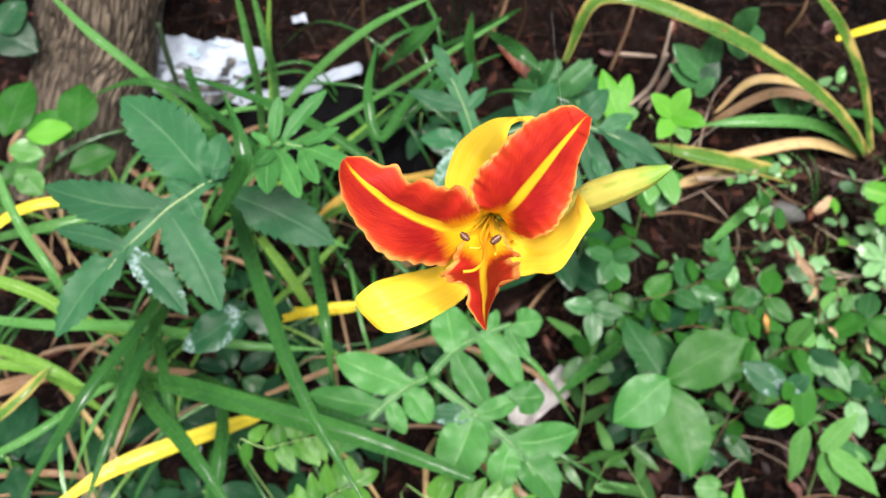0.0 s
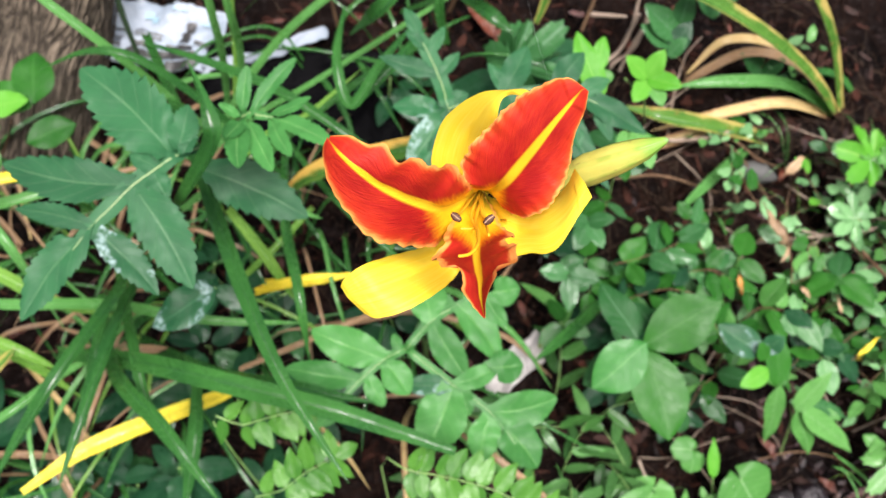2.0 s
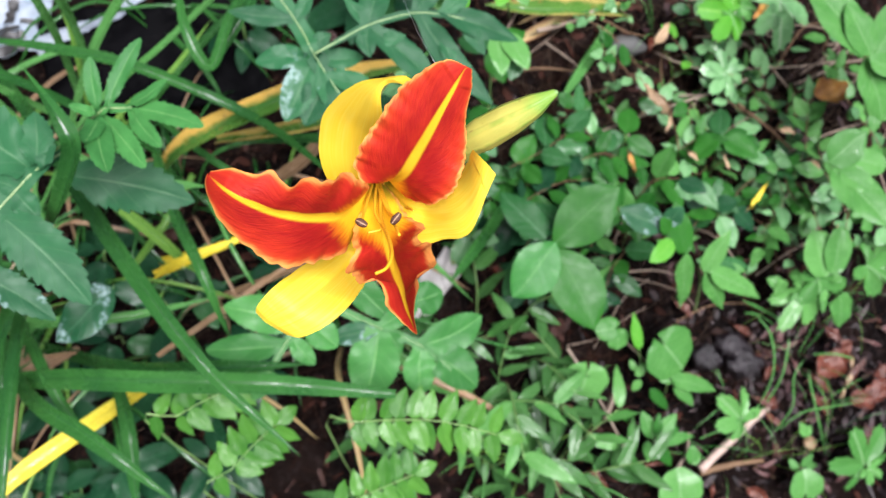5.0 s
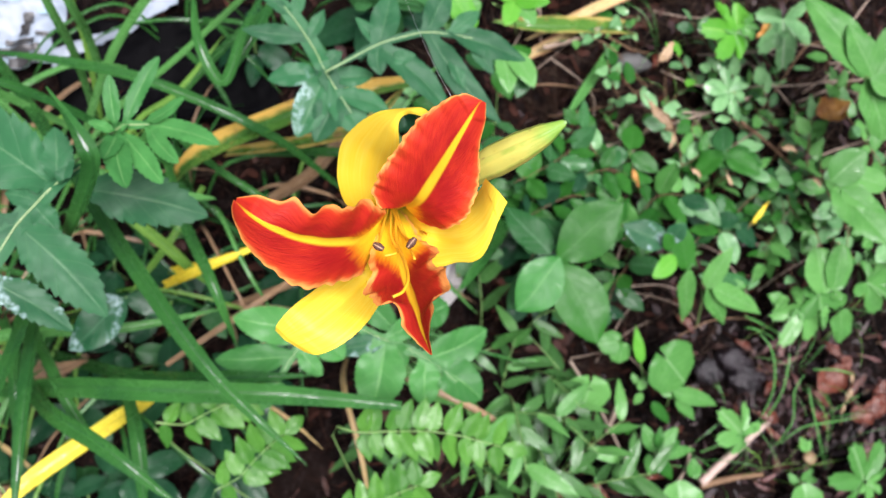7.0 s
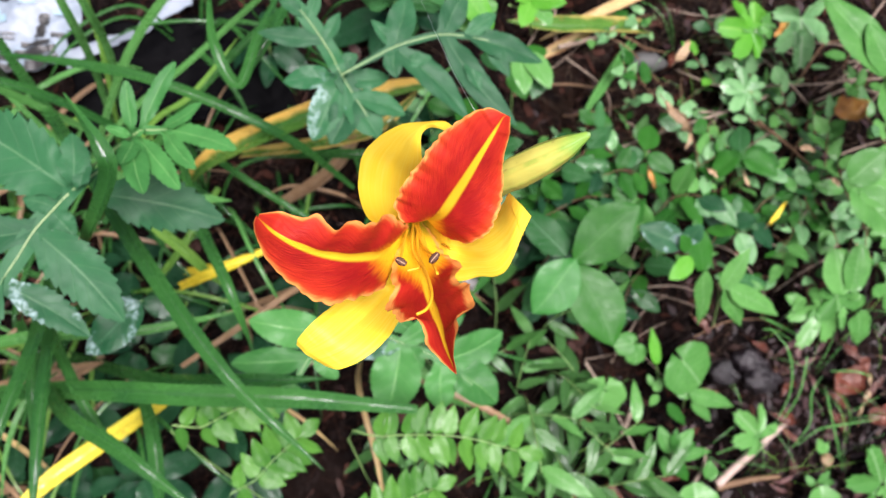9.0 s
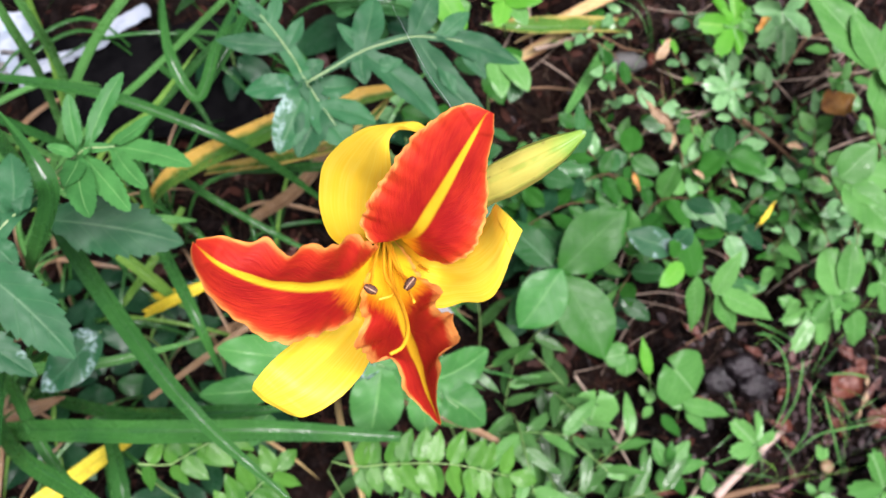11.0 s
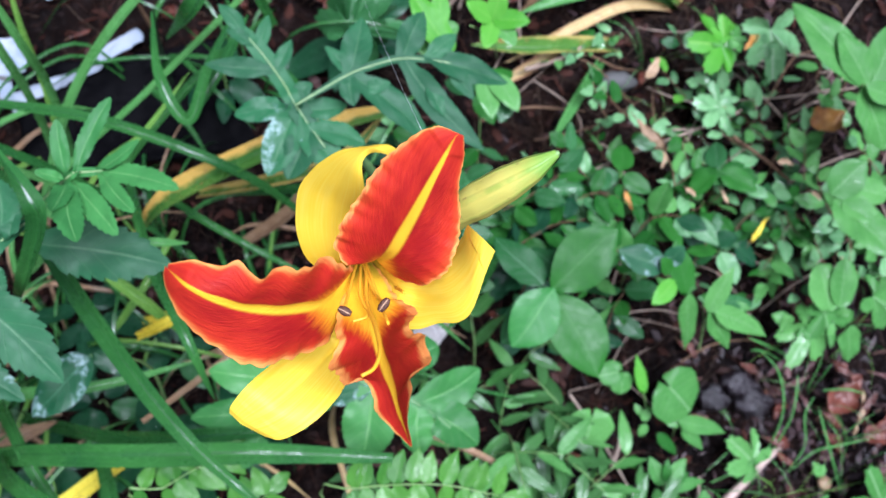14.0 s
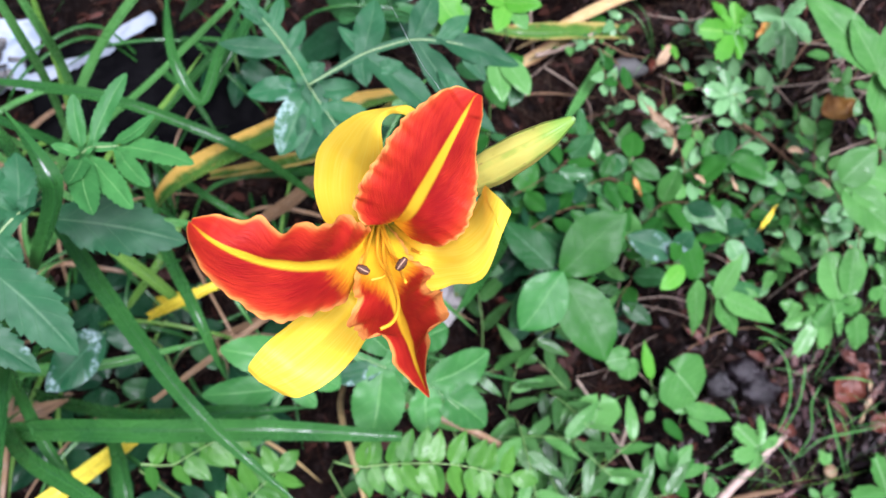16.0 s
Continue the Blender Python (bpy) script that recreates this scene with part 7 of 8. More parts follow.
# ---------------------------------------------------------------- trunk, litter and twigs
TRUNK_LINE = [(-0.590, 0.821, 0.231), (-0.556, 0.893, 0.323), (-0.506, 1.008, 0.468), (-0.401, 1.128, 0.888), (-0.341, 1.188, 1.768), (-0.301, 1.208, 3.068)]
TRUNK_RADII = [0.098, 0.086, 0.092, 0.090, 0.085, 0.075]
trunk = thing("tree", (-0.605, 0.855, 0.274), "tree trunk with ridged grey-brown bark", "tree")
part("trunk", trunk_mesh(TRUNK_LINE, TRUNK_RADII), BARK, trunk)


def bark_plates(tree, pts, radii, top):
    """Proud, flaking plates of bark on the side of the trunk that faces the path."""
    r = random.Random(41)
    sorts = []
    for k in range(6):
        rows, uvr = [], []
        for i in range(7):
            y = i / 3 - 1
            w = 0.5 * (1 - abs(y) ** 2.5) ** 0.5 + 0.08 * noise.noise(V((i * 0.9, k * 3.1, 0))) + 0.02
            x0 = 0.25 * noise.noise(V((i * 0.5, 0, k * 2.7)))
            rows.append([V((x0 + w * v, y, 0.22 * (1 - v * v) * (1 - y * y) + 0.10 * noise.noise(V((v * 2, i * 1.1, k * 5))))) for v in (-1, -0.5, 0, 0.5, 1)])
            uvr.append([(k * 0.13 + 0.02 * v, i * 0.012 + k) for v in (-1, -0.5, 0, 0.5, 1)])
        me = grid_mesh("bark_plate", rows, uvr)
        me.materials.append(BARK)
        sorts.append(me)
    n = 90
    c = spline(pts, n)
    i = 1
    while i < n * top:
        d = (c[i + 1] - c[i - 1]).normalized()
        a = d.cross(V((0.9, 0.3, 0.1))).normalized()
        b = d.cross(a)
        s = i / n * (len(radii) - 1)
        k = min(int(s), len(radii) - 2)
        rad = radii[k] + (radii[k + 1] - radii[k]) * (s - k)
        for j in range(46):
            w = 2 * math.pi * (j + r.uniform(-0.3, 0.3)) / 46
            out = math.cos(w) * a + math.sin(w) * b
            if out.dot(V((0.25, -0.9, 0.35))) < -0.1 or r.random() < 0.25:
                continue
            p = c[i] + out * (rad - 0.004) + d * r.uniform(-0.02, 0.02)
            side = d.cross(out)
            m = Matrix((side * r.uniform(0.004, 0.007), d * r.uniform(0.018, 0.045), out * 0.009)).transposed().to_4x4()
            ob = new("bark_plate", r.choice(sorts))
            ob.parent = tree
            ob.matrix_basis = Matrix.Translation(p - ORG[tree.name]) @ m
        i += 2


bark_plates(trunk, TRUNK_LINE, TRUNK_RADII, 0.46)


def crumpled(name, centre, ex, ey, lift, mat, label, seed, group="", nx=40, ny=30):
    """A crumpled sheet lying on the ground, of the half-axes ex and ey."""
    rows, uvr = [], []
    for i in range(nx + 1):
        row, ur = [], []
        for j in range(ny + 1):
            u, v = 2 * i / nx - 1, 2 * j / ny - 1
            k = 1 + 0.07 * noise.noise(V((u * 1.5 + seed, v * 1.5, seed)))
            x, y = centre[0] + k * (ex[0] * u + ey[0] * v), centre[1] + k * (ex[1] * u + ey[1] * v)
            z = ground_z(x, y) + lift + lift * 1.6 * noise.noise(V((x * 22 + seed, y * 22, 0))) + lift * 0.8 * abs(noise.noise(V((x * 60 + seed, y * 60, 0))))
            row.append(V((x, y, z)))
            ur.append((u, v))
        rows.append(row)
        uvr.append(ur)
    o = V((centre[0], centre[1], ground_z(*centre)))
    top = thing(name, o, label, "litter", group)
    ob = part("film" if mat == FILM else "shell", grid_mesh(name, rows, uvr), mat, top)
    sol = ob.modifiers.new("thickness", "SOLIDIFY")
    sol.thickness, sol.offset = 0.0006, 0.0
    return top


def print_bars(bag):
    """Worn bars of unreadable print, lying on the folds of the film."""
    film = bag.children[0]
    nx, ny = 40, 30
    co = [V(v.co) for v in film.data.vertices]
    bars = [(i0, i1, j, j + 1, INK) for i0, i1, at in ((3, 10, (3, 5, 7, 9, 11)), (13, 22, (12, 14))) for j in at]
    bars += [(9, 24, 0, 3, DARKINK), (25, 36, 0, 4, DARKINK), (12, 21, 4, 6, DARKINK), (22, 35, 5, 8, DARKINK), (14, 20, 7, 9, DARKINK), (24, 33, 9, 11, DARKINK), (2, 11, 15, 16, DARKINK), (28, 31, 12, 17, DARKINK), (29, 32, 17, 22, DARKINK), (33, 38, 12, 14, DARKINK)]
    bars += [(14, 17, 22, 25, BLUEINK), (17, 19, 20, 23, BLUEINK), (23, 28, 26, 27, BLUEINK), (33, 36, 22, 24, BLUEINK)]
    for i0, i1, j0, j1, mat in bars:
        rows = [[co[i * (ny + 1) + j] + bag.location + V((0, -0.0016, 0.0045)) for j in range(j0, j1 + 1)] for i in range(i0, i1 + 1)]
        part("print_bar", grid_mesh("print_bar", rows, [[(0, 0) for _ in r] for r in rows]), mat, film)


bag = crumpled("plastic_bag", (-0.388, 0.989), (0.092, -0.013), (0.015, 0.047), 0.012, FILM, "crumpled white printed plastic bag on the litter", 3)
print_bars(bag)
flap = crumpled("plastic_scrap", (-0.223, 0.961), (0.096, 0.028), (-0.004, 0.009), 0.014, FILM, "torn strip of white plastic film", 8, nx=30, ny=12)
scrap = crumpled("paper_scrap", (-0.229, 1.069), (0.012, 0.001), (-0.002, 0.007), 0.012, FILM, "small crumpled scrap of white paper", 12, nx=14, ny=12)
# crumpled near-black sheet low over the ground, with hardly any gloss
sheet = crumpled("black_plastic", (-0.170, 0.900), (0.150, -0.010), (-0.004, 0.075), 0.007, NEARBLACK, "crumpled near-black sheet under the strap leaves", 23, nx=60, ny=34)
husk = crumpled("dry_husk", (0.152, 0.500), (0.044, 0.035), (-0.013, 0.016), 0.025, PALEHUSK, "pale dry curled husk on the ground", 17, nx=30, ny=10)


def needles(n, seed, mat, cx=0.15, cy=0.70, sx=0.55, sy=0.40):
    """Fallen pine needles, thin bent three-sided rods."""
    r = random.Random(seed)
    verts, faces = [], []
    for _ in range(n):
        x, y = r.gauss(cx, sx), r.gauss(cy, sy)
        a, L, w = r.uniform(0, 6.28), r.uniform(0.04, 0.13), r.uniform(0.0003, 0.0007)
        d, s = V((math.cos(a), math.sin(a), 0)), V((-math.sin(a), math.cos(a), 0))
        bend, h, up = r.uniform(-0.012, 0.012), r.uniform(0.0, 0.006), r.uniform(-0.1, 0.12)
        k = len(verts)
        for i in range(4):
            q = V((x, y, 0)) + d * (L * i / 3) + s * (bend * math.sin(math.pi * i / 3))
            q.z = ground_z(q.x, q.y) + bumps(q.x, q.y) + h + up * 0.05 * i / 3
            verts += [q + s * w, q - s * w, q + V((0, 0, 1.6 * w))]
        for i in range(3):
            b = k + 3 * i
            faces += [(b, b + 1, b + 4, b + 3), (b + 1, b + 2, b + 5, b + 4), (b + 2, b, b + 3, b + 5)]
    solid("needle_litter", mesh_from("needles", verts, faces), mat, "brown fallen pine needles strewn over the humus", "litter", kind="stuff")


def crumbs(n, seed, mat, label, cx=0.15, cy=0.65, sx=0.55, sy=0.40, high=0.013):
    """Bits of rotten leaf and bark on the humus."""
    r = random.Random(seed)
    verts, faces = [], []
    for _ in range(n):
        x, y, s = r.gauss(cx, sx), r.gauss(cy, sy), r.uniform(0.003, high)
        z = ground_z(x, y) + bumps(x, y) + 0.002
        k, m, t0 = len(verts), r.randint(5, 7), r.uniform(0, 6.28)
        tilt = V((r.uniform(-0.5, 0.5), r.uniform(-0.5, 0.5), 0))
        long, way = r.uniform(0.3, 0.8), V((math.cos(t0 * 3), math.sin(t0 * 3), 0))
        verts.append(V((x, y, z + s * 0.2)))
        for i in range(m):
            a = t0 + 6.283 * i / m
            q = V((math.cos(a), math.sin(a), 0)) * s * r.uniform(0.6, 1.1)
            q = q * (1 - long) + way * (q.dot(way) * 2 * long)
            verts.append(V((x, y, z)) + q + V((0, 0, q.dot(tilt) + s * 0.15)))
        faces += [(k, k + 1 + i, k + 1 + (i + 1) % m) for i in range(m)]
    solid("leaf_crumbs", mesh_from("crumbs", verts, faces), mat, label, "litter", kind="stuff")


needles(3600, 5, NEEDLE)
needles(800, 15, NEEDLE_TAN, 0.70, 0.68, 0.22, 0.16)
needles(420, 16, NEEDLE_TAN)
crumbs(3000, 6, CRUMB, "crumbs of rotten brown leaf and bark on humus")
crumbs(560, 26, MULCH, "wet brown leaf mulch on bare humus", 0.67, 0.23, 0.12, 0.10, 0.011)
crumbs(260, 27, MULCH, "brown leaf bits between the creeping stems", 0.70, 0.68, 0.20, 0.14)


def dead_leaf(base, tip, mat, label, breadth=0.6, seed=0):
    """A fallen leaf: its margins rolled up or under, with creases and a torn edge."""
    ob = thing("dead_leaf", base, label, "leaf", "dead leaves on the ground")
    b, t = V(base), V(tip)
    d = t - b
    length = d.length
    d.normalize()
    up = (V((0.5 * math.sin(seed), -0.3 - 0.4 * math.cos(2 * seed), 1)) - d * 0.0).normalized()
    up = (up - d * up.dot(d)).normalized()
    s = d.cross(up)
    rows, uvr = [], []
    for i in range(25):
        u, row, ur = i / 24, [], []
        w = 0.5 * breadth * length * max(0.05, PROFILE["ovate"](u))
        for j in range(13):
            v = j / 6 - 1
            roll = 1.5 * v * (0.55 + 0.6 * noise.noise(V((u * 2, seed * 3.1, 0.5 if v > 0 else 4.5))))
            x = w * (math.sin(roll) / 1.2) * (1 + 0.25 * noise.noise(V((u * 7, v * 2, seed))) * abs(v) ** 3)
            z = w * (1 - math.cos(roll)) * 0.75 + length * (0.10 * noise.noise(V((u * 5, v * 3, seed * 1.7))) + 0.04 * abs(noise.noise(V((u * 13, v * 8, seed)))))
            z += length * 0.16 * math.sin(1.3 * seed) * (u - 0.5) ** 2 * 4
            row.append(b + d * (u * length) + s * x + up * z)
            ur.append((u, 0.5 + v / 2))
        rows.append(row)
        uvr.append(ur)
    part("blade", grid_mesh("blade", rows, uvr), mat, ob)
    stalk(ob, [base, b - (t - b) * 0.25], [0.0008, 0.0006], STEM_BROWN, name="stalk", n=5, sides=5)


def twig(line, r0, mat=None, label="thin dry twig lying on the litter"):
    me = tube_mesh("twig", line, [r0, r0 * 0.85, r0 * 0.6], 24, 7, 0.25)
    return solid("twig", me, mat or TWIG, label, "twig", "twigs on the ground")


dead_leaf((0.702, 0.240, 0.052), (0.770, 0.275, 0.070), DEADLEAF, "wet red-brown dead leaf, curled and torn", 0.80, 1)
dead_leaf((0.768, 0.259, 0.060), (0.733, 0.305, 0.082), DEADLEAF, "wet red-brown dead leaf, curled and torn", 0.70, 2)
dead_leaf((0.724, 0.210, 0.040), (0.700, 0.240, 0.056), DEADLEAF, "wet red-brown dead leaf, curled and torn", 0.60, 3)
dead_leaf((0.778, 0.188, 0.031), (0.830, 0.201, 0.040), DEADLEAF, "wet red-brown dead leaf, curled and torn", 0.80, 4)
dead_leaf((0.749, 0.186, 0.031), (0.825, 0.185, 0.034), DEADLEAF, "wet red-brown dead leaf, curled and torn", 0.75, 5)
dead_leaf((0.796, 0.218, 0.043), (0.846, 0.223, 0.049), DEADLEAF, "wet red-brown dead leaf, curled and torn", 0.70, 6)
dead_leaf((0.756, 0.219, 0.044), (0.792, 0.244, 0.058), DEADLEAF, "wet red-brown dead leaf, curled and torn", 0.50, 7)
dead_leaf((0.299, 0.196, 0.034), (0.337, 0.169, 0.028), DEADLEAF, "wet red-brown dead leaf, curled and torn", 0.80, 8)
dead_leaf((0.357, 0.223, 0.045), (0.326, 0.197, 0.039), DEADLEAF, "wet red-brown dead leaf, curled and torn", 0.50, 9)
dead_leaf((0.298, 0.295, 0.074), (0.327, 0.270, 0.068), DEADLEAF, "wet red-brown dead leaf, curled and torn", 0.60, 10)
dead_leaf((0.771, 0.112, 0.001), (0.732, 0.139, 0.015), DEADLEAF, "wet red-brown dead leaf, curled and torn", 0.50, 11)
dead_leaf((0.616, 0.320, 0.084), (0.591, 0.342, 0.097), DEADLEAF, "wet red-brown dead leaf, curled and torn", 0.60, 12)
dead_leaf((0.601, 0.230, 0.048), (0.633, 0.209, 0.044), DEADLEAF, "wet red-brown dead leaf, curled and torn", 0.70, 13)
dead_leaf((0.511, 0.395, 0.114), (0.530, 0.364, 0.106), DEADLEAF, "wet red-brown dead leaf, curled and torn", 0.70, 14)
dead_leaf((0.741, 0.193, 0.033), (0.776, 0.248, 0.059), DEADTAN, "dry tan dead leaf, narrow and curled", 0.16, 3)
dead_leaf((0.533, 0.681, 0.254), (0.564, 0.643, 0.243), DEADTAN, "dry tan dead leaf, narrow and curled", 0.50, 8)
dead_leaf((0.657, 0.492, 0.169), (0.692, 0.517, 0.183), STRAP_YELLOW, "narrow yellow fading leaf", 0.35, 9)
dead_leaf((0.749, 0.747, 0.271), (0.772, 0.779, 0.288), ORANGELEAF, "orange and yellow fading leaf, curled", 0.60, 10)
dead_leaf((0.521, 0.659, 0.236), (0.564, 0.681, 0.248), DEADTAN, "dry tan dead leaf, narrow and curled", 0.50, 12)
dead_leaf((0.092, 1.039, 0.372), (0.136, 0.974, 0.350), DEADLEAF, "wet red-brown dead leaf, curled", 0.60, 13)
dead_leaf((-0.511, 0.534, 0.176), (-0.358, 0.537, 0.181), DEADTAN, "dry tan dead leaf, narrow and curled", 0.12, 14)

for base, tip, w, mat in (
    ((0.508, 0.666, 0.319), (0.533, 0.618, 0.304), 0.45, DEADTAN),
    ((0.540, 0.716, 0.338), (0.567, 0.735, 0.351), 0.80, DEADTAN),
    ((0.695, 0.563, 0.277), (0.715, 0.551, 0.278), 0.60, DEADTAN),
    ((0.460, 0.579, 0.284), (0.460, 0.550, 0.277), 0.40, ORANGELEAF),
    ((0.537, 0.616, 0.298), (0.520, 0.593, 0.294), 0.35, DEADTAN),
    ((0.549, 0.562, 0.277), (0.558, 0.546, 0.275), 0.60, DEADTAN),
    ((0.742, 0.417, 0.219), (0.742, 0.382, 0.210), 0.50, DEADTAN),
    ((0.599, 0.547, 0.271), (0.598, 0.524, 0.267), 0.50, DEADTAN),
    ((0.733, 0.512, 0.257), (0.739, 0.495, 0.255), 0.60, DEADTAN),
    ((0.756, 0.597, 0.291), (0.811, 0.600, 0.297), 1.00, ORANGELEAF),
    ((0.722, 0.737, 0.347), (0.694, 0.717, 0.344), 0.60, ORANGELEAF),
    ((0.620, 0.471, 0.241), (0.653, 0.494, 0.255), 0.30, STRAP_YELLOW),
):
    dead_leaf(base, tip, mat, "withered tan leaf caught on the creeping stems", w, 40 * w)

r = random.Random(77)
for i in range(60):
    x, y = r.uniform(-0.7, 0.95), r.uniform(0.12, 1.15)
    a, L = r.uniform(0, 6.28), r.uniform(0.018, 0.045)
    x1, y1 = x + L * math.cos(a), y + L * math.sin(a)
    dead_leaf((x, y, ground_z(x, y) + bumps(x, y) + 0.006), (x1, y1, ground_z(x1, y1) + bumps(x1, y1) + 0.010), r.choice([DEADLEAF, DEADLEAF, DEADDARK]), "small brown dead leaf on the litter", r.choice([0.4, 0.55, 0.7]), i)

r = random.Random(78)
for i in range(42):
    u, v = r.random(), r.random()
    x = (0.622 * (1 - u) + 0.866 * u) * (1 - v) + (0.558 * (1 - u) + 0.798 * u) * v
    y = (0.343 * (1 - u) + 0.287 * u) * (1 - v) + (0.109 * (1 - u) + 0.049 * u) * v
    a, L = r.uniform(0, 6.28), r.uniform(0.02, 0.045)
    x1, y1 = x + L * math.cos(a), y + L * math.sin(a)
    dead_leaf((x, y, ground_z(x, y) + bumps(x, y) + 0.012), (x1, y1, ground_z(x1, y1) + bumps(x1, y1) + r.uniform(0.014, 0.022)), r.choice([DEADLEAF, DEADDARK, DEADDARK]), "wet brown dead leaf, curled and torn", r.choice([0.35, 0.5, 0.65]), i + 3)
twig([(0.489, 0.155, 0.004), (0.567, 0.191, 0.018), (0.636, 0.221, 0.030)], 0.0075, PALEWOOD, "splintered pale stick on bare humus")
twig([(0.489, 0.151, -0.002), (0.547, 0.149, -0.002), (0.594, 0.142, -0.005)], 0.0060, STEM_BROWN, "short dark brown stick on humus")
twig([(0.442, 0.154, -0.000), (0.474, 0.184, 0.012), (0.488, 0.211, 0.022)], 0.0030, TWIG, "thin dry twig lying on the litter")
twig([(0.438, 0.642, 0.245), (0.515, 0.652, 0.249), (0.621, 0.661, 0.252), (0.705, 0.675, 0.248)], 0.0022, TWIG, "thin dry twig lying on the litter")
twig([(0.677, 0.642, 0.235), (0.709, 0.597, 0.227), (0.750, 0.555, 0.200)], 0.0030, STEM_BROWN, "thin dry twig lying on the litter")
twig([(0.736, 0.554, 0.209), (0.818, 0.567, 0.215), (0.907, 0.571, 0.216)], 0.0018, TWIG, "thin dry twig lying on the litter")
twig([(0.686, 0.697, 0.247), (0.794, 0.675, 0.248), (0.878, 0.674, 0.237)], 0.0012, TWIG, "thin dry twig lying on the litter")
twig([(0.790, 0.663, 0.243), (0.833, 0.674, 0.268), (0.902, 0.709, 0.302)], 0.0014, TWIG, "thin dry twig lying on the litter")
twig([(0.808, 0.655, 0.240), (0.861, 0.669, 0.265), (0.918, 0.697, 0.297)], 0.0014, TWIG, "thin dry twig lying on the litter")
twig([(0.398, 0.816, 0.284), (0.451, 0.813, 0.293), (0.490, 0.822, 0.297)], 0.0040, TWIG, "thin dry twig lying on the litter")
twig([(0.310, 0.761, 0.263), (0.381, 0.759, 0.272), (0.467, 0.734, 0.262)], 0.0025, STEM_BROWN, "thin dry twig lying on the litter")
twig([(0.326, 0.370, 0.106), (0.353, 0.297, 0.077), (0.376, 0.209, 0.042)], 0.0025, TWIG, "thin dry twig lying on the litter")
twig([(0.360, 0.261, 0.052), (0.377, 0.285, 0.067), (0.397, 0.312, 0.083)], 0.0045, TWIG, "thin dry twig lying on the litter")
twig([(0.290, 0.337, 0.093), (0.332, 0.286, 0.072)], 0.0040, STEM_BROWN, "thin dry twig lying on the litter")
twig([(0.577, 0.749, 0.257), (0.618, 0.709, 0.261), (0.680, 0.694, 0.246)], 0.0011, TWIG, "thin dry twig lying on the litter")
twig([(0.580, 0.586, 0.212), (0.628, 0.596, 0.236), (0.695, 0.622, 0.227)], 0.0012, TWIG, "thin dry twig lying on the litter")
twig([(0.677, 0.536, 0.202), (0.744, 0.530, 0.210), (0.844, 0.536, 0.193)], 0.0011, TWIG, "thin dry twig lying on the litter")
twig([(0.651, 0.729, 0.260), (0.676, 0.737, 0.293), (0.724, 0.759, 0.292)], 0.0010, TWIG, "thin dry twig lying on the litter")
twig([(0.701, 0.468, 0.155), (0.717, 0.502, 0.199), (0.766, 0.556, 0.210)], 0.0012, TWIG, "thin dry twig lying on the litter")
twig([(0.752, 0.439, 0.144), (0.806, 0.454, 0.170), (0.877, 0.456, 0.161)], 0.0012, TWIG, "thin dry twig lying on the litter")
twig([(0.296, 0.924, 0.328), (0.337, 0.954, 0.360), (0.352, 0.997, 0.437)], 0.0035, TWIG, "thin dry twig lying on the litter")
twig([(0.314, 0.928, 0.329), (0.350, 0.945, 0.356), (0.364, 0.969, 0.406)], 0.0032, TWIG, "thin dry twig lying on the litter")
twig([(0.263, 0.953, 0.379), (0.284, 0.988, 0.433), (0.299, 1.032, 0.471)], 0.0030, STEM_BROWN, "thin dry twig lying on the litter")
twig([(0.082, 1.038, 0.373), (0.099, 1.051, 0.408), (0.111, 1.073, 0.446)], 0.0040, STEM_BROWN, "thin dry twig lying on the litter")
twig([(0.281, 1.007, 0.361), (0.344, 1.003, 0.359)], 0.0040, TWIG, "thin dry twig lying on the litter")
twig([(0.592, 0.677, 0.239), (0.643, 0.669, 0.236), (0.699, 0.672, 0.247)], 0.0018, TWIG, "thin dry twig lying on the litter")
twig([(-0.395, 0.920, 0.506), (-0.391, 0.901, 0.448), (-0.383, 0.883, 0.371), (-0.372, 0.887, 0.313)], 0.0045, DARKSTEM, "dark green bent stem before the white bag")
twig([(0.542, 1.017, 0.395), (0.551, 1.014, 0.444), (0.555, 1.034, 0.492)], 0.0030, STEM_BROWN, "thin dry twig lying on the litter")
twig([(-0.104, 0.984, 0.326), (-0.112, 0.975, 0.422), (-0.109, 0.954, 0.533)], 0.0034, STEM_BROWN, "thin dry stem standing in the undergrowth")
twig([(0.019, 0.975, 0.322), (0.011, 0.966, 0.419), (0.022, 0.950, 0.532)], 0.0030, DARKSTEM, "thin dry stem standing in the undergrowth")
twig([(0.065, 1.030, 0.344), (0.080, 1.011, 0.416), (0.092, 0.981, 0.505)], 0.0036, STEM_BROWN, "thin dry stem standing in the undergrowth")
twig([(0.037, 1.011, 0.337), (0.029, 1.000, 0.432), (0.041, 0.970, 0.520)], 0.0030, DARKSTEM, "thin dry stem standing in the undergrowth")
twig([(-0.104, 0.922, 0.301), (-0.100, 0.921, 0.380), (-0.089, 0.909, 0.475)], 0.0032, DARKSTEM, "thin dry stem standing in the undergrowth")
twig([(0.116, 1.030, 0.344), (0.126, 1.001, 0.432), (0.122, 0.966, 0.518)], 0.0026, STEM_BROWN, "thin dry stem standing in the undergrowth")
twig([(0.319, 0.941, 0.308), (0.337, 0.956, 0.364), (0.347, 0.962, 0.407)], 0.0040, TWIG, "thin dry stem standing in the undergrowth")
twig([(0.333, 0.936, 0.307), (0.347, 0.947, 0.361), (0.365, 0.960, 0.396)], 0.0034, TWIG, "thin dry stem standing in the undergrowth")
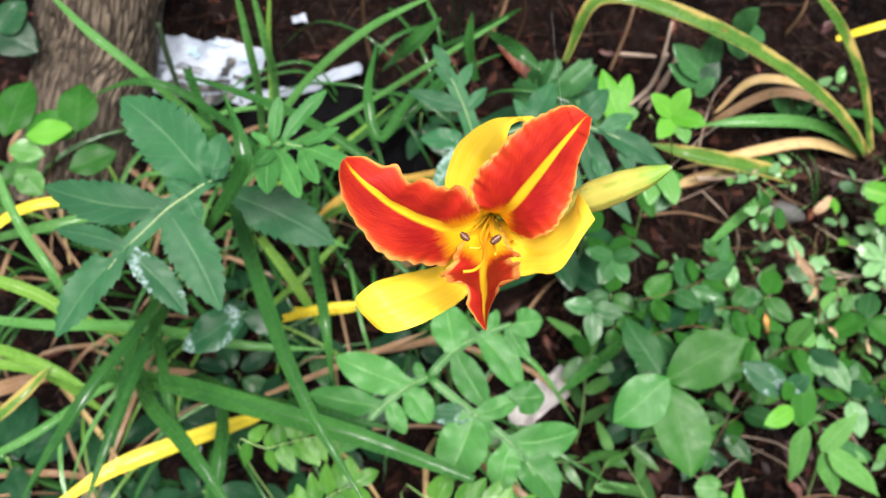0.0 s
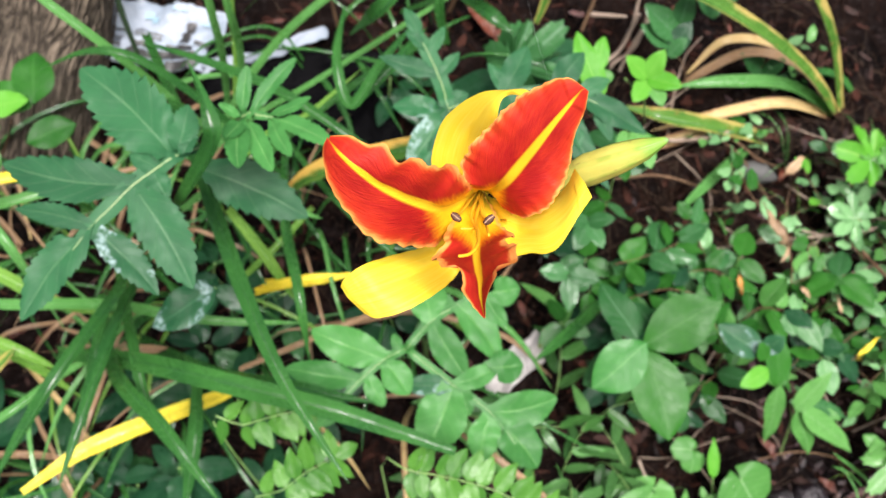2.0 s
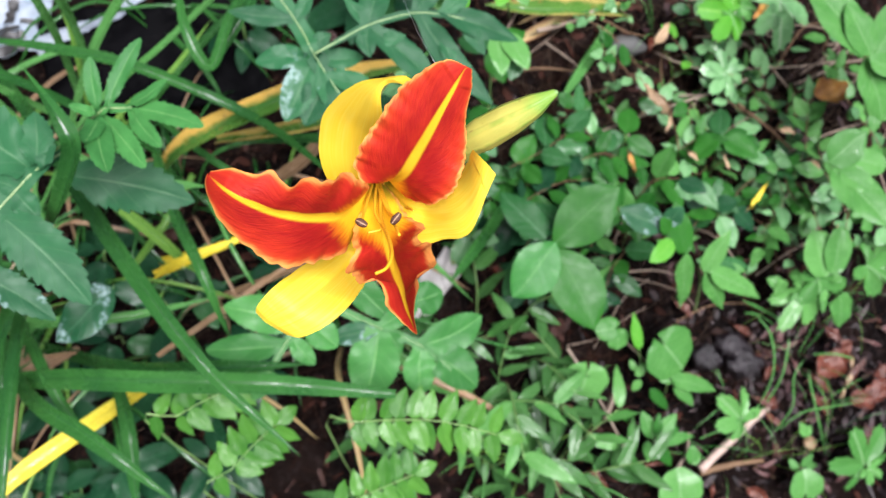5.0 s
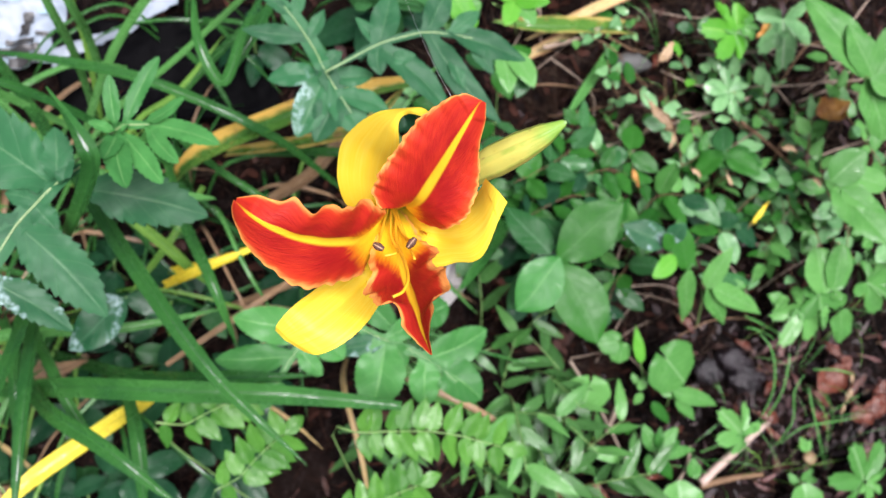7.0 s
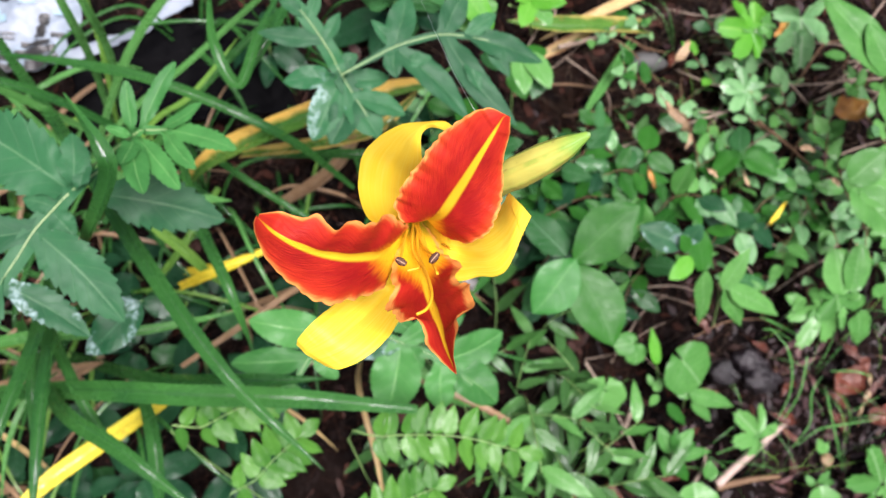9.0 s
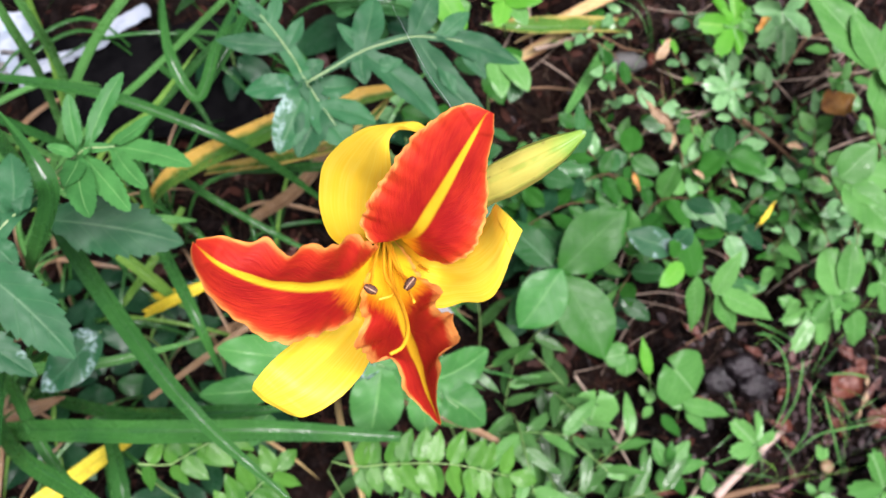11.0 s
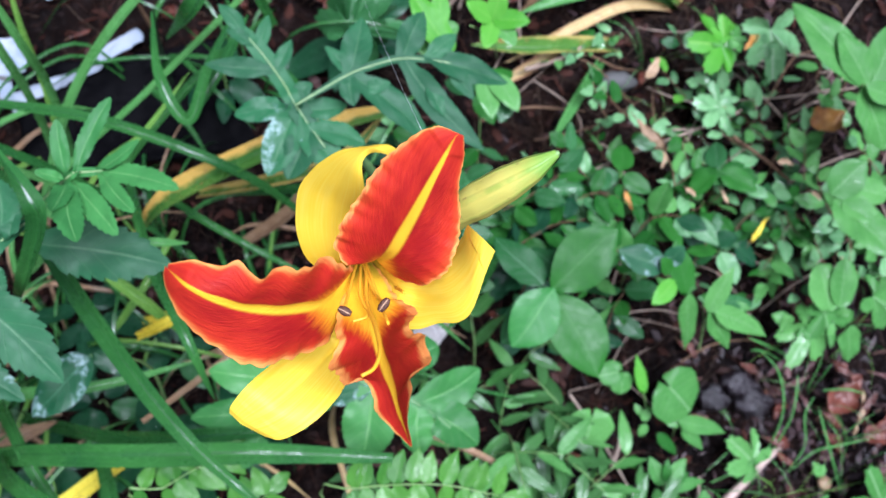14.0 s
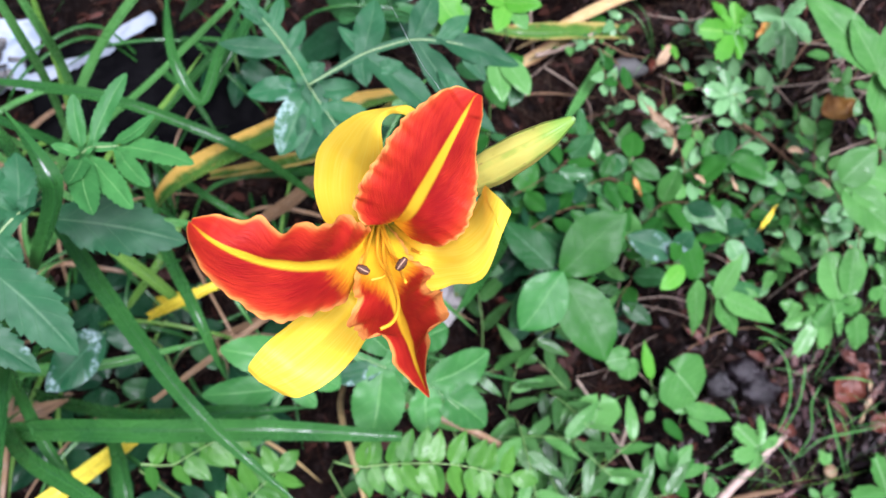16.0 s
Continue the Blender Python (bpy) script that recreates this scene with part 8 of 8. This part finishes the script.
twig([(-0.036, 1.057, 0.354), (-0.023, 1.017, 0.439), (-0.024, 0.973, 0.521)], 0.0030, DARKSTEM, "thin dry stem standing in the undergrowth")
r = random.Random(91)
for i in range(56):
    x, y = r.uniform(0.30, 0.95), r.uniform(0.36, 0.86)
    a, L, h = r.gauss(0.1, 0.7), r.uniform(0.07, 0.19), r.uniform(0.01, 0.05)
    pts = [V((x + L * k * math.cos(a) - 0.02 * math.sin(3 * k) * math.sin(a), y + L * k * math.sin(a) + 0.012 * math.sin(4 * k + i), 0)) for k in (0, 0.35, 0.7, 1)]
    for k, p in enumerate(pts):
        p.z = ground_z(p.x, p.y) + bumps(p.x, p.y) + h * math.sin(0.4 + 0.75 * k)
    twig(pts, r.uniform(0.0008, 0.0017), r.choice([TWIG, TWIG, STEM_BROWN]), "thin dry stem trailing over the litter")
stone = tube_mesh("stone", [(0.509, 0.789, 0.248), (0.538, 0.779, 0.249), (0.572, 0.772, 0.241)], [0.004, 0.015, 0.016, 0.005], 12, 16, 0.3)
solid("stone", stone, STONE, "small smooth grey stone in the litter", "stone")
solid("rotten_wood", tube_mesh("rotten_wood", [(0.525, 0.323, 0.057), (0.542, 0.309, 0.062), (0.567, 0.298, 0.047)], [0.006, 0.020, 0.018, 0.006], 22, 22, 0.7), ROTTEN, "dark lump of rotten wood sunk in wet humus", "wood", "lumps of rotten wood")
solid("rotten_wood", tube_mesh("rotten_wood", [(0.566, 0.331, 0.060), (0.590, 0.316, 0.064), (0.623, 0.305, 0.050)], [0.005, 0.018, 0.016, 0.005], 22, 22, 0.7), ROTTEN, "dark lump of rotten wood sunk in wet humus", "wood", "lumps of rotten wood")
solid("rotten_wood", tube_mesh("rotten_wood", [(0.575, 0.293, 0.045), (0.602, 0.286, 0.052), (0.637, 0.282, 0.041)], [0.007, 0.022, 0.020, 0.007], 22, 22, 0.7), ROTTEN, "dark lump of rotten wood sunk in wet humus", "wood", "lumps of rotten wood")
mush = thing("mushroom", (0.679, 0.146, -0.010), "tiny pale tan mushroom cap on the humus", "mushroom")
stalk(mush, [(0.679, 0.144, -0.010), (0.670, 0.146, 0.011)], [0.003, 0.0025], DEADTAN, name="stipe", n=4, sides=7)
stalk(mush, [(0.670, 0.146, 0.011), (0.670, 0.146, 0.015), (0.670, 0.146, 0.019)], [0.011, 0.010, 0.003], DEADTAN, name="cap", n=8, sides=12)
solid("spider_thread", tube_mesh("thread", [(0.056, 0.251, 1.090), (0.080, 0.374, 0.958), (0.116, 0.635, 0.747), (0.139, 0.830, 0.615)], [0.00007, 0.00007], 20, 4), SILK, "single fine spider thread tied to the flower", "spider thread")
